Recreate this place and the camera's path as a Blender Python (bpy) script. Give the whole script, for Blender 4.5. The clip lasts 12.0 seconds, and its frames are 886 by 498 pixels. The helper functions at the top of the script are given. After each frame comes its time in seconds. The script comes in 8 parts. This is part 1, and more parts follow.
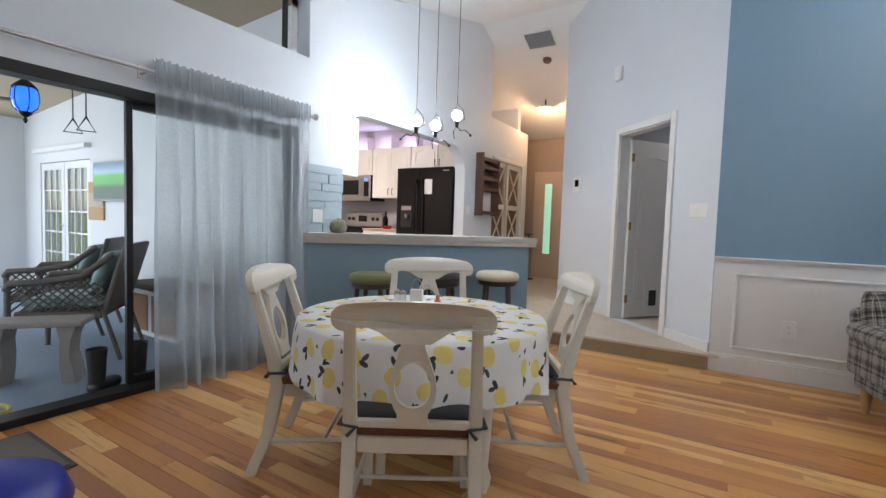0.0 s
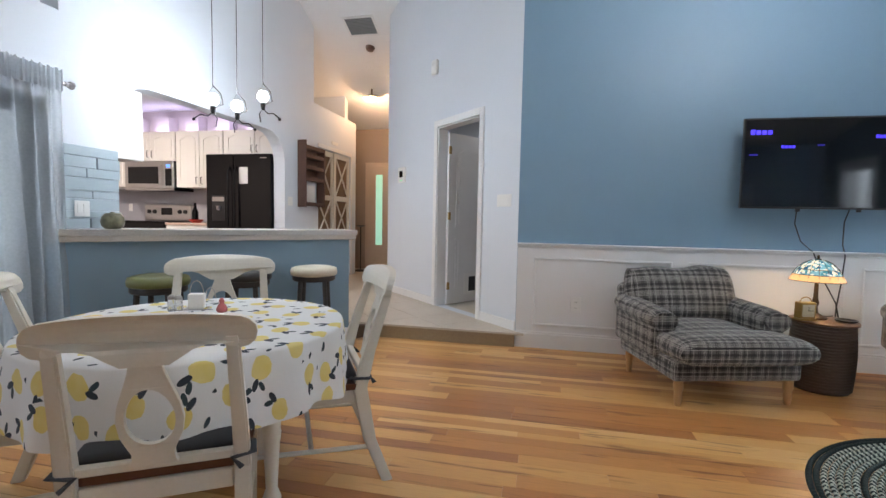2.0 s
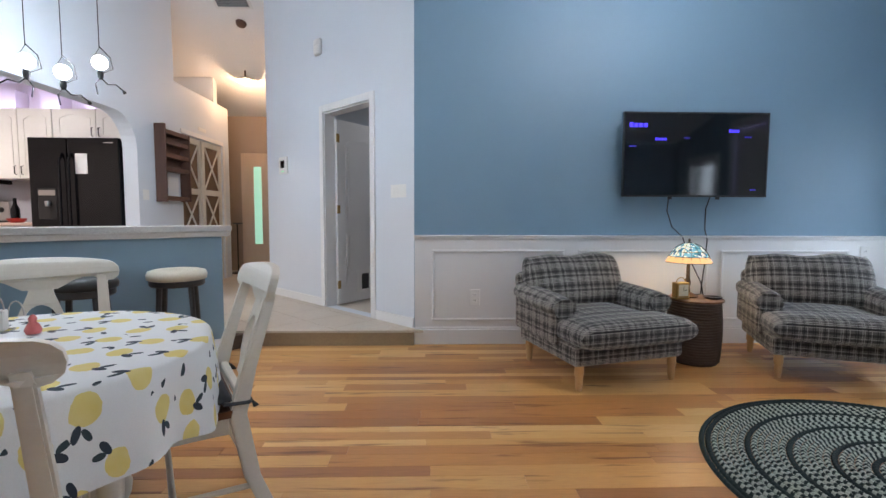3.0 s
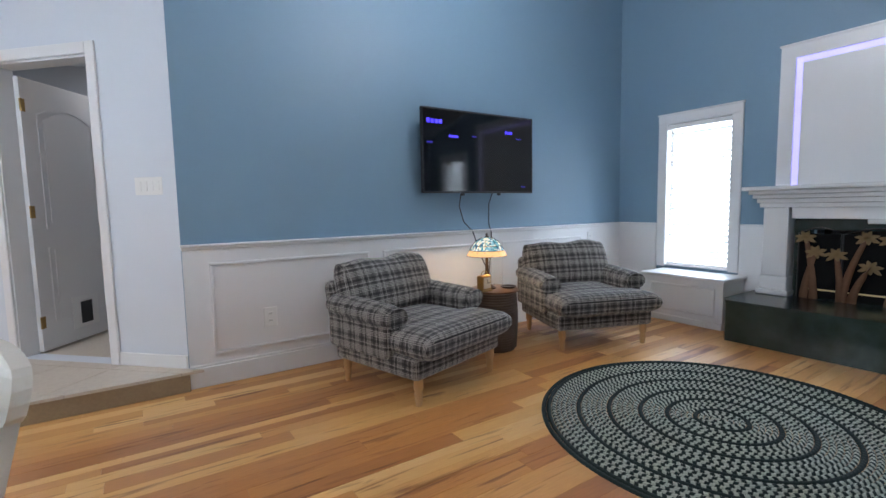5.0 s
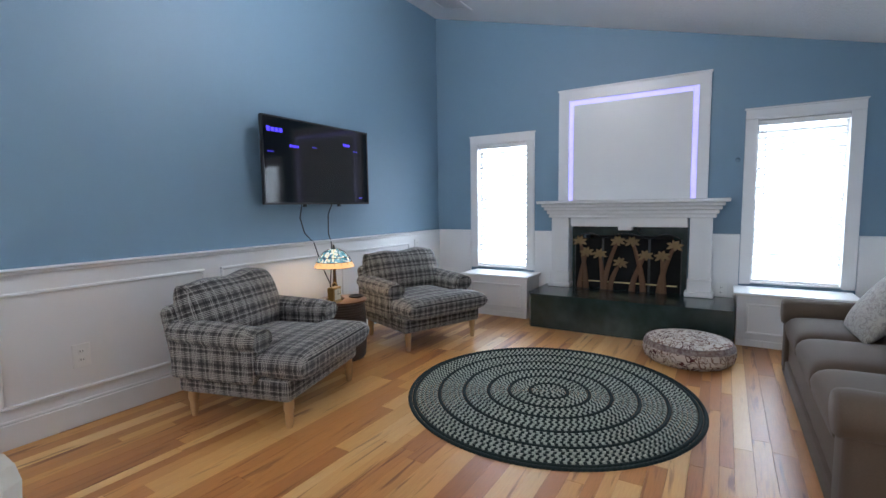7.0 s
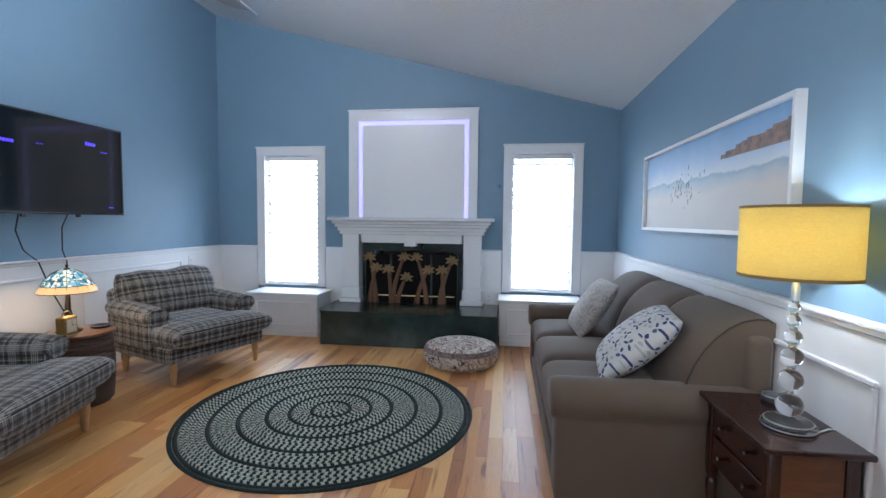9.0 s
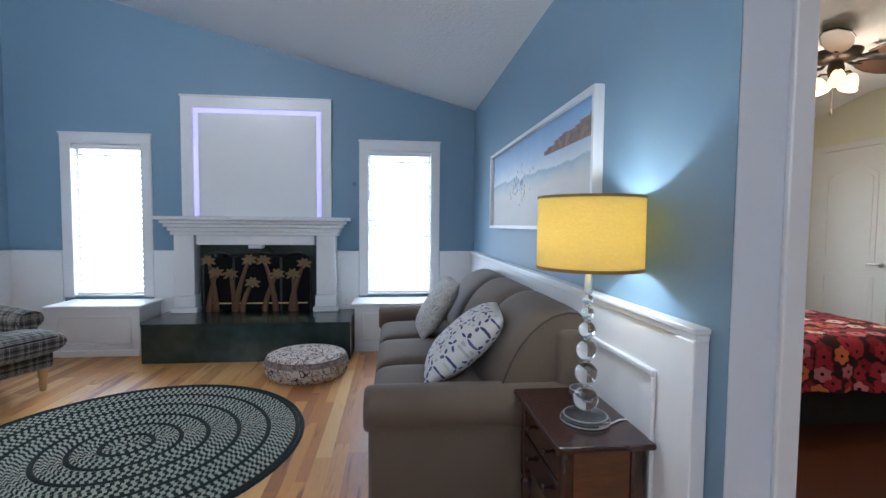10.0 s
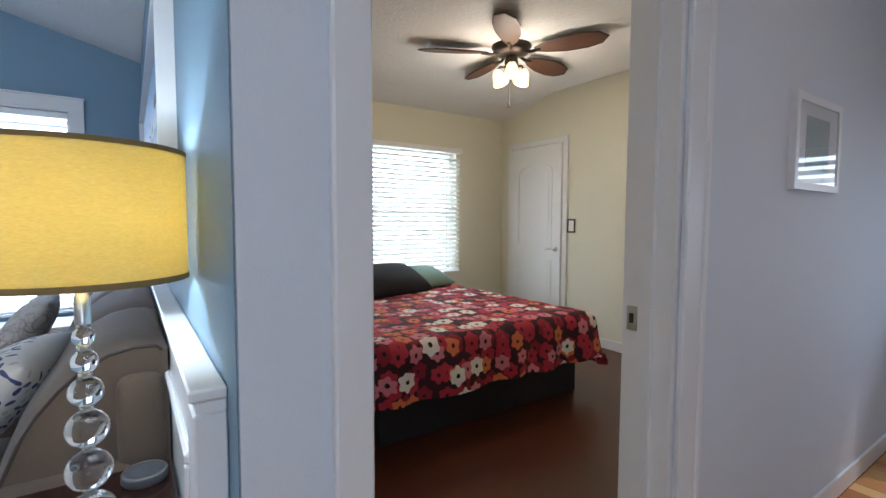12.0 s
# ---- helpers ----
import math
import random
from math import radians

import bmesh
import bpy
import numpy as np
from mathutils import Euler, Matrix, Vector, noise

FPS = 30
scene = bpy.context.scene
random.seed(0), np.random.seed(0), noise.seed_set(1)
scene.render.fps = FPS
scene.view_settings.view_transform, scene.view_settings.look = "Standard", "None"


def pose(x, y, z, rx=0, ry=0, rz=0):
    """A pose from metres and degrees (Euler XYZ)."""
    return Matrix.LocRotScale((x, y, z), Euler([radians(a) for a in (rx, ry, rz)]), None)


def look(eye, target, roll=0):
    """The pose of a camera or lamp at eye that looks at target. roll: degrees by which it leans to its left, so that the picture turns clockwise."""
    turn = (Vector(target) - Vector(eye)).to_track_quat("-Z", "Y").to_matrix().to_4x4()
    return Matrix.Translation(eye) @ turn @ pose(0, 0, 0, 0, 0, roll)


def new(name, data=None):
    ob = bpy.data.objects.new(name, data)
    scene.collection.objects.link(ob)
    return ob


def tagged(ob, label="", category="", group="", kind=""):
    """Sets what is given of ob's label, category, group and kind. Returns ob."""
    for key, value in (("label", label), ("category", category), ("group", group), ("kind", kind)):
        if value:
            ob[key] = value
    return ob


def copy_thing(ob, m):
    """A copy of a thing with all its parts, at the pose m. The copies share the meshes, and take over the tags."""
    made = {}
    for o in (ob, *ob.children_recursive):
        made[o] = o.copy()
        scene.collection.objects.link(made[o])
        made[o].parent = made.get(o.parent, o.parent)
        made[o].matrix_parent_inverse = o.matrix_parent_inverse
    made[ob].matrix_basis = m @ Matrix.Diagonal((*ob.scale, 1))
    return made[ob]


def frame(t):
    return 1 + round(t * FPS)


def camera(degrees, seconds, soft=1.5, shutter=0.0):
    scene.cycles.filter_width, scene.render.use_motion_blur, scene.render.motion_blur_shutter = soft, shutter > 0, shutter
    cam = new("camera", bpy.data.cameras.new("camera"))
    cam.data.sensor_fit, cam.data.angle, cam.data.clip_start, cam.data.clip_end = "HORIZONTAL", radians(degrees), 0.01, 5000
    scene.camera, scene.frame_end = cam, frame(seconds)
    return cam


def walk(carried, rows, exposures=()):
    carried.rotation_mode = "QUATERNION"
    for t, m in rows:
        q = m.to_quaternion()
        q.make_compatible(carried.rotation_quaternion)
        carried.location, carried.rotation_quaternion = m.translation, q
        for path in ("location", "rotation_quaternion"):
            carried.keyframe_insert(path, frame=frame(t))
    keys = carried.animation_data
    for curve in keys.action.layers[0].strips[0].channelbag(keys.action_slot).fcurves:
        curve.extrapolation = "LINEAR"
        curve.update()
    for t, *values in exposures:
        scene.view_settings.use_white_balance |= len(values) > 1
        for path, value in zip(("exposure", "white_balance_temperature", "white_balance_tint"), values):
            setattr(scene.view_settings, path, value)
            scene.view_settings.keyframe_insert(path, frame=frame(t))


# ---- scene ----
from mathutils.geometry import tessellate_polygon

# camera and walk
cam = camera(87.7, 12.0, soft=1.5, shutter=0.0)
PATH = [
    (0, (0.094, 0.093, 1.164), (-0.945, 1.799, 1.051), 1.9),
    (0.5, (0.134, 0.114, 1.177), (-0.77, 1.894, 1.055), 1.5),
    (1, (0.195, 0.142, 1.185), (-0.597, 1.974, 1.055), 1.5),
    (1.5, (0.255, 0.199, 1.178), (-0.378, 2.092, 1.044), 1.4),
    (2, (0.254, 0.31, 1.17), (-0.167, 2.261, 1.037), 1.1),
    (2.5, (0.201, 0.424, 1.144), (0.012, 2.41, 1.012), 0.9),
    (3, (0.173, 0.565, 1.122), (0.227, 2.56, 0.982), 0.2),
    (3.5, (0.147, 0.744, 1.137), (0.457, 2.715, 0.99), -0.2),
    (5.5, (-0.333, 1.237, 1.207), (0.975, 2.738, 1.011), -1.3),
    (6, (-0.455, 1.304, 1.242), (1.016, 2.644, 1.037), -1.4),
    (6.5, (-0.557, 1.344, 1.252), (1.037, 2.537, 1.057), -1.1),
    (8.5, (-0.601, 1.309, 1.298), (1.332, 1.804, 1.151), 0.2),
    (9, (-0.532, 1.192, 1.277), (1.446, 1.458, 1.155), 0.6),
    (9.5, (-0.419, 1.04, 1.256), (1.578, 1.07, 1.148), 0.6),
    (10, (-0.308, 0.853, 1.241), (1.678, 0.643, 1.137), 0.5),
    (10.5, (-0.25, 0.691, 1.23), (1.689, 0.207, 1.134), 0.5),
    (11, (-0.153, 0.517, 1.221), (1.693, -0.247, 1.121), 0.4),
    (11.5, (-0.023, 0.327, 1.217), (1.7, -0.681, 1.105), 0.2),
    (12, (0.12, 0.111, 1.209), (1.772, -1.009, 1.086), 0.2),
]
EXPOSURE = [(0, 0.16, 6450, 12), (2, 0.22, 6350, 12), (3.5, 0.22, 6000, 12), (5.5, 0.17, 6050, 13), (6.5, 0.12, 6050, 13), (8.5, 0.25, 5800, 12), (10.5, 0.14, 5700, 12), (12, 0.22, 5600, 11)]
walk(cam, [(t, look(eye, target, roll)) for t, eye, target, roll in PATH], EXPOSURE)

# world and daylight
world = bpy.data.worlds.new("sky")
scene.world = world
world.use_nodes = True
wn = world.node_tree.nodes
sky = wn.new("ShaderNodeTexSky")
sky.sky_type, sky.sun_disc = "NISHITA", False
sky.sun_elevation, sky.sun_rotation = radians(50), radians(200)
world.node_tree.links.new(sky.outputs[0], wn["Background"].inputs[0])
wn["Background"].inputs[1].default_value = 0.12
sun = new("sun", bpy.data.lights.new("sun", "SUN"))
sun.data.energy, sun.data.angle, sun.data.color = 3.0, radians(0.6), (1, 0.95, 0.88)
sun.matrix_world = look((0, 0, 30), (6, 13, 8.0))


def area_lamp(name, m, sx, sy, watts, colour=(1, 1, 1)):
    l = bpy.data.lights.new(name, "AREA")
    l.shape, l.size, l.size_y, l.energy, l.color = "RECTANGLE", sx, sy, watts, colour
    ob = new(name, l)
    ob.matrix_world = m
    return ob


def point_lamp(name, p, watts, colour=(1, 0.8, 0.6), radius=0.03):
    l = bpy.data.lights.new(name, "POINT")
    l.energy, l.color, l.shadow_soft_size = watts, colour, radius
    ob = new(name, l)
    ob.location = p
    return ob


DAY = (0.80, 0.90, 1.0)
BXL = 4.53
# sky light in the window openings
area_lamp("daylight_window", look((4.83, 3.685, 1.27), (0, 3.685, 1.27)), 0.70, 1.55, 28, DAY)
area_lamp("daylight_window", look((4.83, 0.80, 1.27), (0, 0.80, 1.27)), 0.70, 1.55, 28, DAY)
area_lamp("daylight_patio", look((-9.55, 0.2, 1.4), (0, 0.2, 1.4)), 3.6, 1.8, 115, DAY)
# This one fills an unseen opening, added to brighten the patio
area_lamp("daylight_patio", look((-6.2, -4.05, 1.35), (-6.2, 0, 1.35)), 5.0, 1.9, 115, DAY)
area_lamp("daylight_entry", look((0.08, -3.42, 1.17), (0.08, 0, 1.17)), 0.9, 0.9, 5, DAY)
area_lamp("daylight_bedroom", look((BXL, -2.385, 1.3), (0, -2.385, 1.3)), 1.05, 1.32, 20, (0.93, 1.0, 0.95))


# materials
def mat(name, c1, c2=None, rough=0.6, metal=0.0, scale=6.0, fine=80.0, bump=0.15, var=0.5, stretch=(1, 1, 1), spec=0.5, coat=0.0, fine_var=0.15, depth=0.002, transmission=0.0, alpha=1.0, emit=None, sheen=0.0):
    m = bpy.data.materials.new(name)
    m.use_nodes = True
    nt = m.node_tree
    n, l = nt.nodes, nt.links
    p = n["Principled BSDF"]
    p.inputs["Roughness"].default_value = rough
    p.inputs["Metallic"].default_value = metal
    p.inputs["Specular IOR Level"].default_value = spec
    p.inputs["Coat Weight"].default_value = coat
    p.inputs["Transmission Weight"].default_value = transmission
    p.inputs["Alpha"].default_value = alpha
    p.inputs["Sheen Weight"].default_value = sheen
    if c2 is None:
        c2 = tuple(v * 0.82 for v in c1)
    tc = n.new("ShaderNodeTexCoord")
    mp = n.new("ShaderNodeMapping")
    mp.inputs["Scale"].default_value = stretch
    l.new(tc.outputs["Object"], mp.inputs[0])
    big = n.new("ShaderNodeTexNoise")
    big.inputs["Scale"].default_value, big.inputs["Detail"].default_value = scale, 5
    small = n.new("ShaderNodeTexNoise")
    small.inputs["Scale"].default_value, small.inputs["Detail"].default_value = fine, 3
    l.new(mp.outputs[0], big.inputs["Vector"])
    l.new(mp.outputs[0], small.inputs["Vector"])
    ramp = n.new("ShaderNodeMapRange")
    ramp.inputs[1].default_value, ramp.inputs[2].default_value = 0.5 - 0.35 / max(var, 0.05), 0.5 + 0.35 / max(var, 0.05)
    l.new(big.outputs["Fac"], ramp.inputs[0])
    mix = n.new("ShaderNodeMix")
    mix.data_type = "RGBA"
    mix.inputs[6].default_value, mix.inputs[7].default_value = (*c1, 1), (*c2, 1)
    l.new(ramp.outputs[0], mix.inputs[0])
    mix2 = n.new("ShaderNodeMix")
    mix2.data_type, mix2.blend_type = "RGBA", "OVERLAY"
    mix2.inputs[0].default_value = fine_var
    l.new(mix.outputs[2], mix2.inputs[6])
    l.new(small.outputs["Fac"], mix2.inputs[7])
    l.new(mix2.outputs[2], p.inputs["Base Color"])
    if bump:
        b = n.new("ShaderNodeBump")
        b.inputs["Strength"].default_value, b.inputs["Distance"].default_value = bump, depth
        l.new(small.outputs["Fac"], b.inputs["Height"])
        l.new(b.outputs[0], p.inputs["Normal"])
    if emit:
        p.inputs["Emission Color"].default_value = (*emit[0], 1)
        p.inputs["Emission Strength"].default_value = emit[1]
    return m


WALL = mat("pale_wall_paint", (0.70, 0.735, 0.785), (0.66, 0.70, 0.75), 0.62, scale=2, fine=220, bump=0.25, var=0.4, fine_var=0.05)
BLUE = mat("blue_wall_paint", (0.186, 0.297, 0.394), (0.175, 0.280, 0.374), 0.52, scale=2, fine=220, bump=0.25, var=0.4, fine_var=0.05)
BARBLUE = mat("slate_blue_paint", (0.20, 0.30, 0.38), (0.18, 0.275, 0.35), 0.5, scale=2, fine=200, bump=0.2, var=0.4, fine_var=0.05)
WHITE = mat("white_trim_paint", (0.80, 0.80, 0.79), (0.75, 0.75, 0.75), 0.32, scale=3, fine=120, bump=0.06, var=0.5, fine_var=0.04)
CEIL = mat("knockdown_ceiling", (0.84, 0.85, 0.86), (0.80, 0.81, 0.82), 0.85, scale=3, fine=42, bump=1.0, var=0.4, fine_var=0.06, depth=0.006)
TILE = mat("beige_floor_tile", (0.62, 0.54, 0.44), (0.50, 0.43, 0.35), 0.35, scale=4, fine=40, bump=0.05)
RISER = mat("brown_stone_riser", (0.33, 0.24, 0.14), (0.24, 0.17, 0.10), 0.5, scale=6, fine=60)
BEDWALL = mat("cream_wall_paint", (0.76, 0.74, 0.60), (0.72, 0.70, 0.56), 0.6, scale=2, fine=200, bump=0.2, var=0.4, fine_var=0.04)
BEDFLOOR = mat("dark_red_wood_floor", (0.105, 0.032, 0.014), (0.06, 0.018, 0.008), 0.3, scale=3, fine=30, stretch=(1, 8, 1), bump=0.05)
PATIOFLOOR = mat("blue_grey_patio_floor", (0.26, 0.33, 0.42), (0.21, 0.28, 0.37), 0.7, scale=3, fine=90, bump=0.3)
PATIOWALL = mat("white_patio_wall", (0.78, 0.79, 0.80), None, 0.6, scale=2, fine=150, bump=0.2, var=0.3)
HALLWALL = mat("tan_hall_paint", (0.42, 0.33, 0.26), (0.38, 0.30, 0.235), 0.6, scale=2, fine=200, bump=0.2, var=0.4, fine_var=0.05)
BLACKMETAL = mat("black_aluminium", (0.012, 0.012, 0.013), (0.02, 0.02, 0.02), 0.45, 0.0, bump=0.03, spec=0.25)
MARBLE = mat("dark_green_marble", (0.005, 0.011, 0.010), (0.032, 0.052, 0.047), 0.2, scale=3, fine=11, var=1.3, bump=0.0, fine_var=0.4)
SLAB = mat("grey_quartz", (0.50, 0.48, 0.45), (0.42, 0.40, 0.38), 0.3, scale=14, fine=140, bump=0.02, fine_var=0.3)
GROUT = mat("dark_joint", (0.10, 0.06, 0.035), None, 0.8)
CHROME = mat("brushed_steel", (0.55, 0.54, 0.52), (0.48, 0.47, 0.46), 0.28, 1.0, scale=30, bump=0.02)
BRASS = mat("aged_brass", (0.45, 0.30, 0.10), (0.30, 0.19, 0.07), 0.35, 1.0, scale=30, bump=0.03)
SWITCH = mat("white_plastic", (0.82, 0.82, 0.80), (0.79, 0.79, 0.77), 0.3, scale=10, bump=0.0)
BLACK = mat("black_plastic", (0.010, 0.010, 0.011), (0.016, 0.016, 0.017), 0.3, bump=0.02)


# geometry helpers
def box(bm, x0, x1, y0, y1, z0, z1, bevel=0.0, seg=1):
    """A box, with its edges rounded by bevel."""
    g = bmesh.ops.create_cube(bm, size=1.0)
    vs = g["verts"]
    bmesh.ops.scale(bm, vec=(x1 - x0, y1 - y0, z1 - z0), verts=vs)
    bmesh.ops.translate(bm, vec=((x0 + x1) / 2, (y0 + y1) / 2, (z0 + z1) / 2), verts=vs)
    if bevel:
        es = list({e for v in vs for e in v.link_edges})
        bmesh.ops.bevel(bm, geom=es, offset=bevel, segments=seg, affect="EDGES", profile=0.5)
    return bm


def turned(bm, profile, seg=20, at=(0, 0, 0), cap=True):
    """A body turned about z from (radius, height) pairs."""
    rings = []
    for r, z in profile:
        rings.append([bm.verts.new((at[0] + r * math.cos(2 * math.pi * i / seg), at[1] + r * math.sin(2 * math.pi * i / seg), at[2] + z)) for i in range(seg)])
    for a, b in zip(rings, rings[1:]):
        for i in range(seg):
            bm.faces.new((a[i], a[(i + 1) % seg], b[(i + 1) % seg], b[i]))
    if cap:
        bm.faces.new(rings[0][::-1])
        bm.faces.new(rings[-1])
    return bm


def tube(bm, pts, r, seg=8, r2=None, flat=1.0):
    """A round bar along points; r2 tapers it, flat squashes it."""
    pts = [Vector(p) for p in pts]
    rings = []
    for i, p in enumerate(pts):
        d = (pts[min(i + 1, len(pts) - 1)] - pts[max(i - 1, 0)]).normalized()
        ref = Vector((0, 0, 1)) if abs(d.z) < 0.9 else Vector((1, 0, 0))
        a = d.cross(ref).normalized()
        b = a.cross(d).normalized()
        rr = r if r2 is None else r + (r2 - r) * i / (len(pts) - 1)
        rings.append([bm.verts.new(p + a * rr * math.cos(2 * math.pi * k / seg) + b * rr * flat * math.sin(2 * math.pi * k / seg)) for k in range(seg)])
    for a, b in zip(rings, rings[1:]):
        for k in range(seg):
            bm.faces.new((a[k], a[(k + 1) % seg], b[(k + 1) % seg], b[k]))
    bm.faces.new(rings[0][::-1])
    bm.faces.new(rings[-1])
    return bm


def prism(bm, loops, near, far):
    """A slab from 2D loops (outline, then holes), between two maps from 2D to 3D."""
    flat = [p for lp in loops for p in lp]
    va = [bm.verts.new(near(*p)) for p in flat]
    vb = [bm.verts.new(far(*p)) for p in flat]
    for tri in tessellate_polygon([[Vector((u, v, 0)) for u, v in lp] for lp in loops]):
        if len(set(tri)) == 3:
            bm.faces.new([va[i] for i in tri])
            bm.faces.new([vb[i] for i in reversed(tri)])
    k = 0
    for lp in loops:
        n = len(lp)
        for i in range(n):
            a, b = k + i, k + (i + 1) % n
            bm.faces.new((va[a], vb[a], vb[b], va[b]))
        k += n
    return bm


def finish(name, bm, material, smooth=None):
    bmesh.ops.recalc_face_normals(bm, faces=bm.faces)
    me = bpy.data.meshes.new(name)
    bm.to_mesh(me)
    bm.free()
    me.materials.append(material)
    if smooth is not None:
        me.shade_smooth()
        if smooth < 180:
            me.set_sharp_from_angle(angle=radians(smooth))
    return me


def part(name, bm, material, parent=None, label="", m=None, smooth=None):
    """One mesh object from a bmesh, under a thing or a part."""
    ob = new(name, finish(name, bm, material, smooth))
    if parent is not None:
        ob.parent = parent
    if m is not None:
        ob.matrix_basis = m
    return tagged(ob, label)


def thing(name, m, label, category, group=""):
    e = new(name)
    e.empty_display_size = 0.05
    e.matrix_basis = m
    return tagged(e, label, category, group)


def solo(name, bm, material, m, label, category, group="", smooth=None):
    ob = part(name, bm, material, None, "", m, smooth)
    return tagged(ob, label, category, group)


def setting(name, bm, material, label="", category="", smooth=None):
    return tagged(part(name, bm, material, smooth=smooth), label, category, kind="structure")


def B():
    return bmesh.new()


def rect(u0, u1, v0, v1):
    return [(u0, v0), (u1, v0), (u1, v1), (u0, v1)]


def roof(y):
    """Height of the ceiling's underside."""
    if y < 0:
        return 2.46
    return 2.46 + 0.2585 * y if y < 6.2 else 4.063 - 0.42 * (y - 6.2)


# the large structure
XW, XE, YN, YS = -3.08, 4.62, 4.6, 0.0
CX0 = 0.775
STEP = 0.135

# west wall: slider, clerestory and kitchen arch
arch = [(3.37, STEP), (5.83, STEP), (5.83, 1.86)]
for i in range(1, 9):
    a = i * math.pi / 16
    arch.append((5.83 - 0.36 * (1 - math.cos(a)), 1.86 + 0.36 * math.sin(a)))
for i in range(0, 9):
    a = math.pi / 2 - i * math.pi / 16
    arch.append((3.73 - 0.36 * math.cos(a), 1.86 + 0.36 * math.sin(a)))
outline = [(-3.3, -0.1), (6.62, -0.1), (6.62, roof(6.62)), (6.2, roof(6.2)), (0, roof(0)), (-3.3, 2.46)]
b = prism(B(), [outline, rect(-0.35, 2.86, 0.0, 1.93), [(0.9, 2.56), (2.965, 2.56), (2.965, 3.12), (0.9, 2.62)], arch], lambda u, v: (XW, u, v), lambda u, v: (XW - 0.16, u, v))
setting("wall_west", b, WALL, "pale grey-blue painted wall with an arched kitchen opening", "wall")
# the wall goes on lower, past a ledge, with the pantry in it
b = prism(B(), [[(6.62, -0.1), (8.17, -0.1), (8.17, 2.82), (6.62, 2.82)], rect(6.75, 7.93, STEP, 2.2)], lambda u, v: (XW, u, v), lambda u, v: (XW - 0.16, u, v))
setting("wall_pantry", b, WALL, "pale wall with pantry doors below an open ledge", "wall")
b = box(B(), XW - 0.9, XW - 0.16, 6.62, 8.17, 2.72, 2.82)
setting("ledge_top", b, WALL, "plain plant ledge above the pantry", "ledge")
b = box(B(), -4.9, XW - 0.16, 8.05, 8.17, -0.1, 3.95)
box(b, XW - 0.95, XW - 0.85, 6.62, 8.05, 2.82, 4.2)
setting("wall_ledge_back", b, WALL, "pale wall behind the ledge", "wall")

# north blue wall with the wainscot
b = prism(B(), [[(0.03, -0.1), (XE + 0.2, -0.1), (XE + 0.2, roof(YN)), (0.03, roof(YN))]], lambda u, v: (u, YN, v), lambda u, v: (u, YN + 0.14, v))
setting("wall_north", b, BLUE, "smooth blue painted wall", "wall")

# east wall with two windows
def pane_hole(y0, y1):
    return rect(y0, y1, 0.5, 2.02)

b = prism(B(), [[(YS - 0.14, -0.1), (YN, -0.1), (YN, roof(YN)), (0, roof(0)), (YS - 0.14, roof(0))], pane_hole(3.35, 4.02), pane_hole(0.46, 1.135), rect(1.75, 2.66, 0.36, 1.0)], lambda u, v: (XE, u, v), lambda u, v: (XE + 0.16, u, v))
setting("wall_east", b, BLUE, "blue painted gable wall with two windows", "wall")

# south blue wall ends at the bedroom corner
b = box(B(), 0.90, XE, YS - 0.10, YS, -0.1, 2.5)
box(b, CX0 + 0.001, 0.90, YS - 0.002, YS, -0.1, 2.5)
setting("wall_south", b, BLUE, "blue painted wall behind the sofa", "wall")

# bedroom wall with its doorway
b = prism(B(), [[(-3.2, -0.1), (YS - 0.003, -0.1), (YS - 0.003, 2.46), (-3.2, 2.46)], rect(-1.075, -0.19, 0.0, 2.05)], lambda u, v: (CX0, u, v), lambda u, v: (0.899, u, v))
setting("wall_bedroom_door", b, WALL, "pale wall with the open bedroom doorway", "wall")
b = prism(B(), [rect(XW, 0.9, -0.1, 2.5), rect(-0.38, 0.54, 0.70, 1.64)], lambda u, v: (u, -3.2, v), lambda u, v: (u, -3.34, v))
setting("wall_back", b, WALL, "plain pale wall", "wall")

# diagonal wall with the laundry door
D0, DD = Vector((0.03, 4.6, 0)), Vector((-0.7071, 0.7071, 0))
DN = Vector((0.7071, 0.7071, 0))


def diag(s, z, off=0.0):
    """A point on the diagonal wall: along it, up, and off behind it."""
    return D0 + DD * s + DN * off + Vector((0, 0, z))


b = prism(B(), [[(0, -0.1), (2.72, -0.1), (2.72, 4.1), (2.26, 4.063), (0, 3.64)], rect(0.60, 1.415, STEP, STEP + 2.09)], lambda s, z: diag(s, z), lambda s, z: diag(s, z, 0.12))
setting("wall_laundry", b, WALL, "pale diagonal wall with the laundry doorway", "wall")
b = box(B(), -1.89, -1.77, 6.53, 9.0, -0.1, 4.1)
setting("wall_hall_east", b, WALL, "pale hallway wall", "wall")
b = box(B(), -6.4, -1.2, 9.0, 9.14, -0.1, 4.1)
setting("wall_hall_north", b, HALLWALL, "tan hallway end wall", "wall")
b = box(B(), -6.4, -6.28, 8.17, 9.0, -0.1, 4.1)
setting("wall_hall_west", b, HALLWALL, "tan hallway wall", "wall")
b = box(B(), -6.28, -4.9, 8.05, 8.17, -0.1, 4.1)
setting("wall_hall_side", b, HALLWALL, "tan hallway wall", "wall")

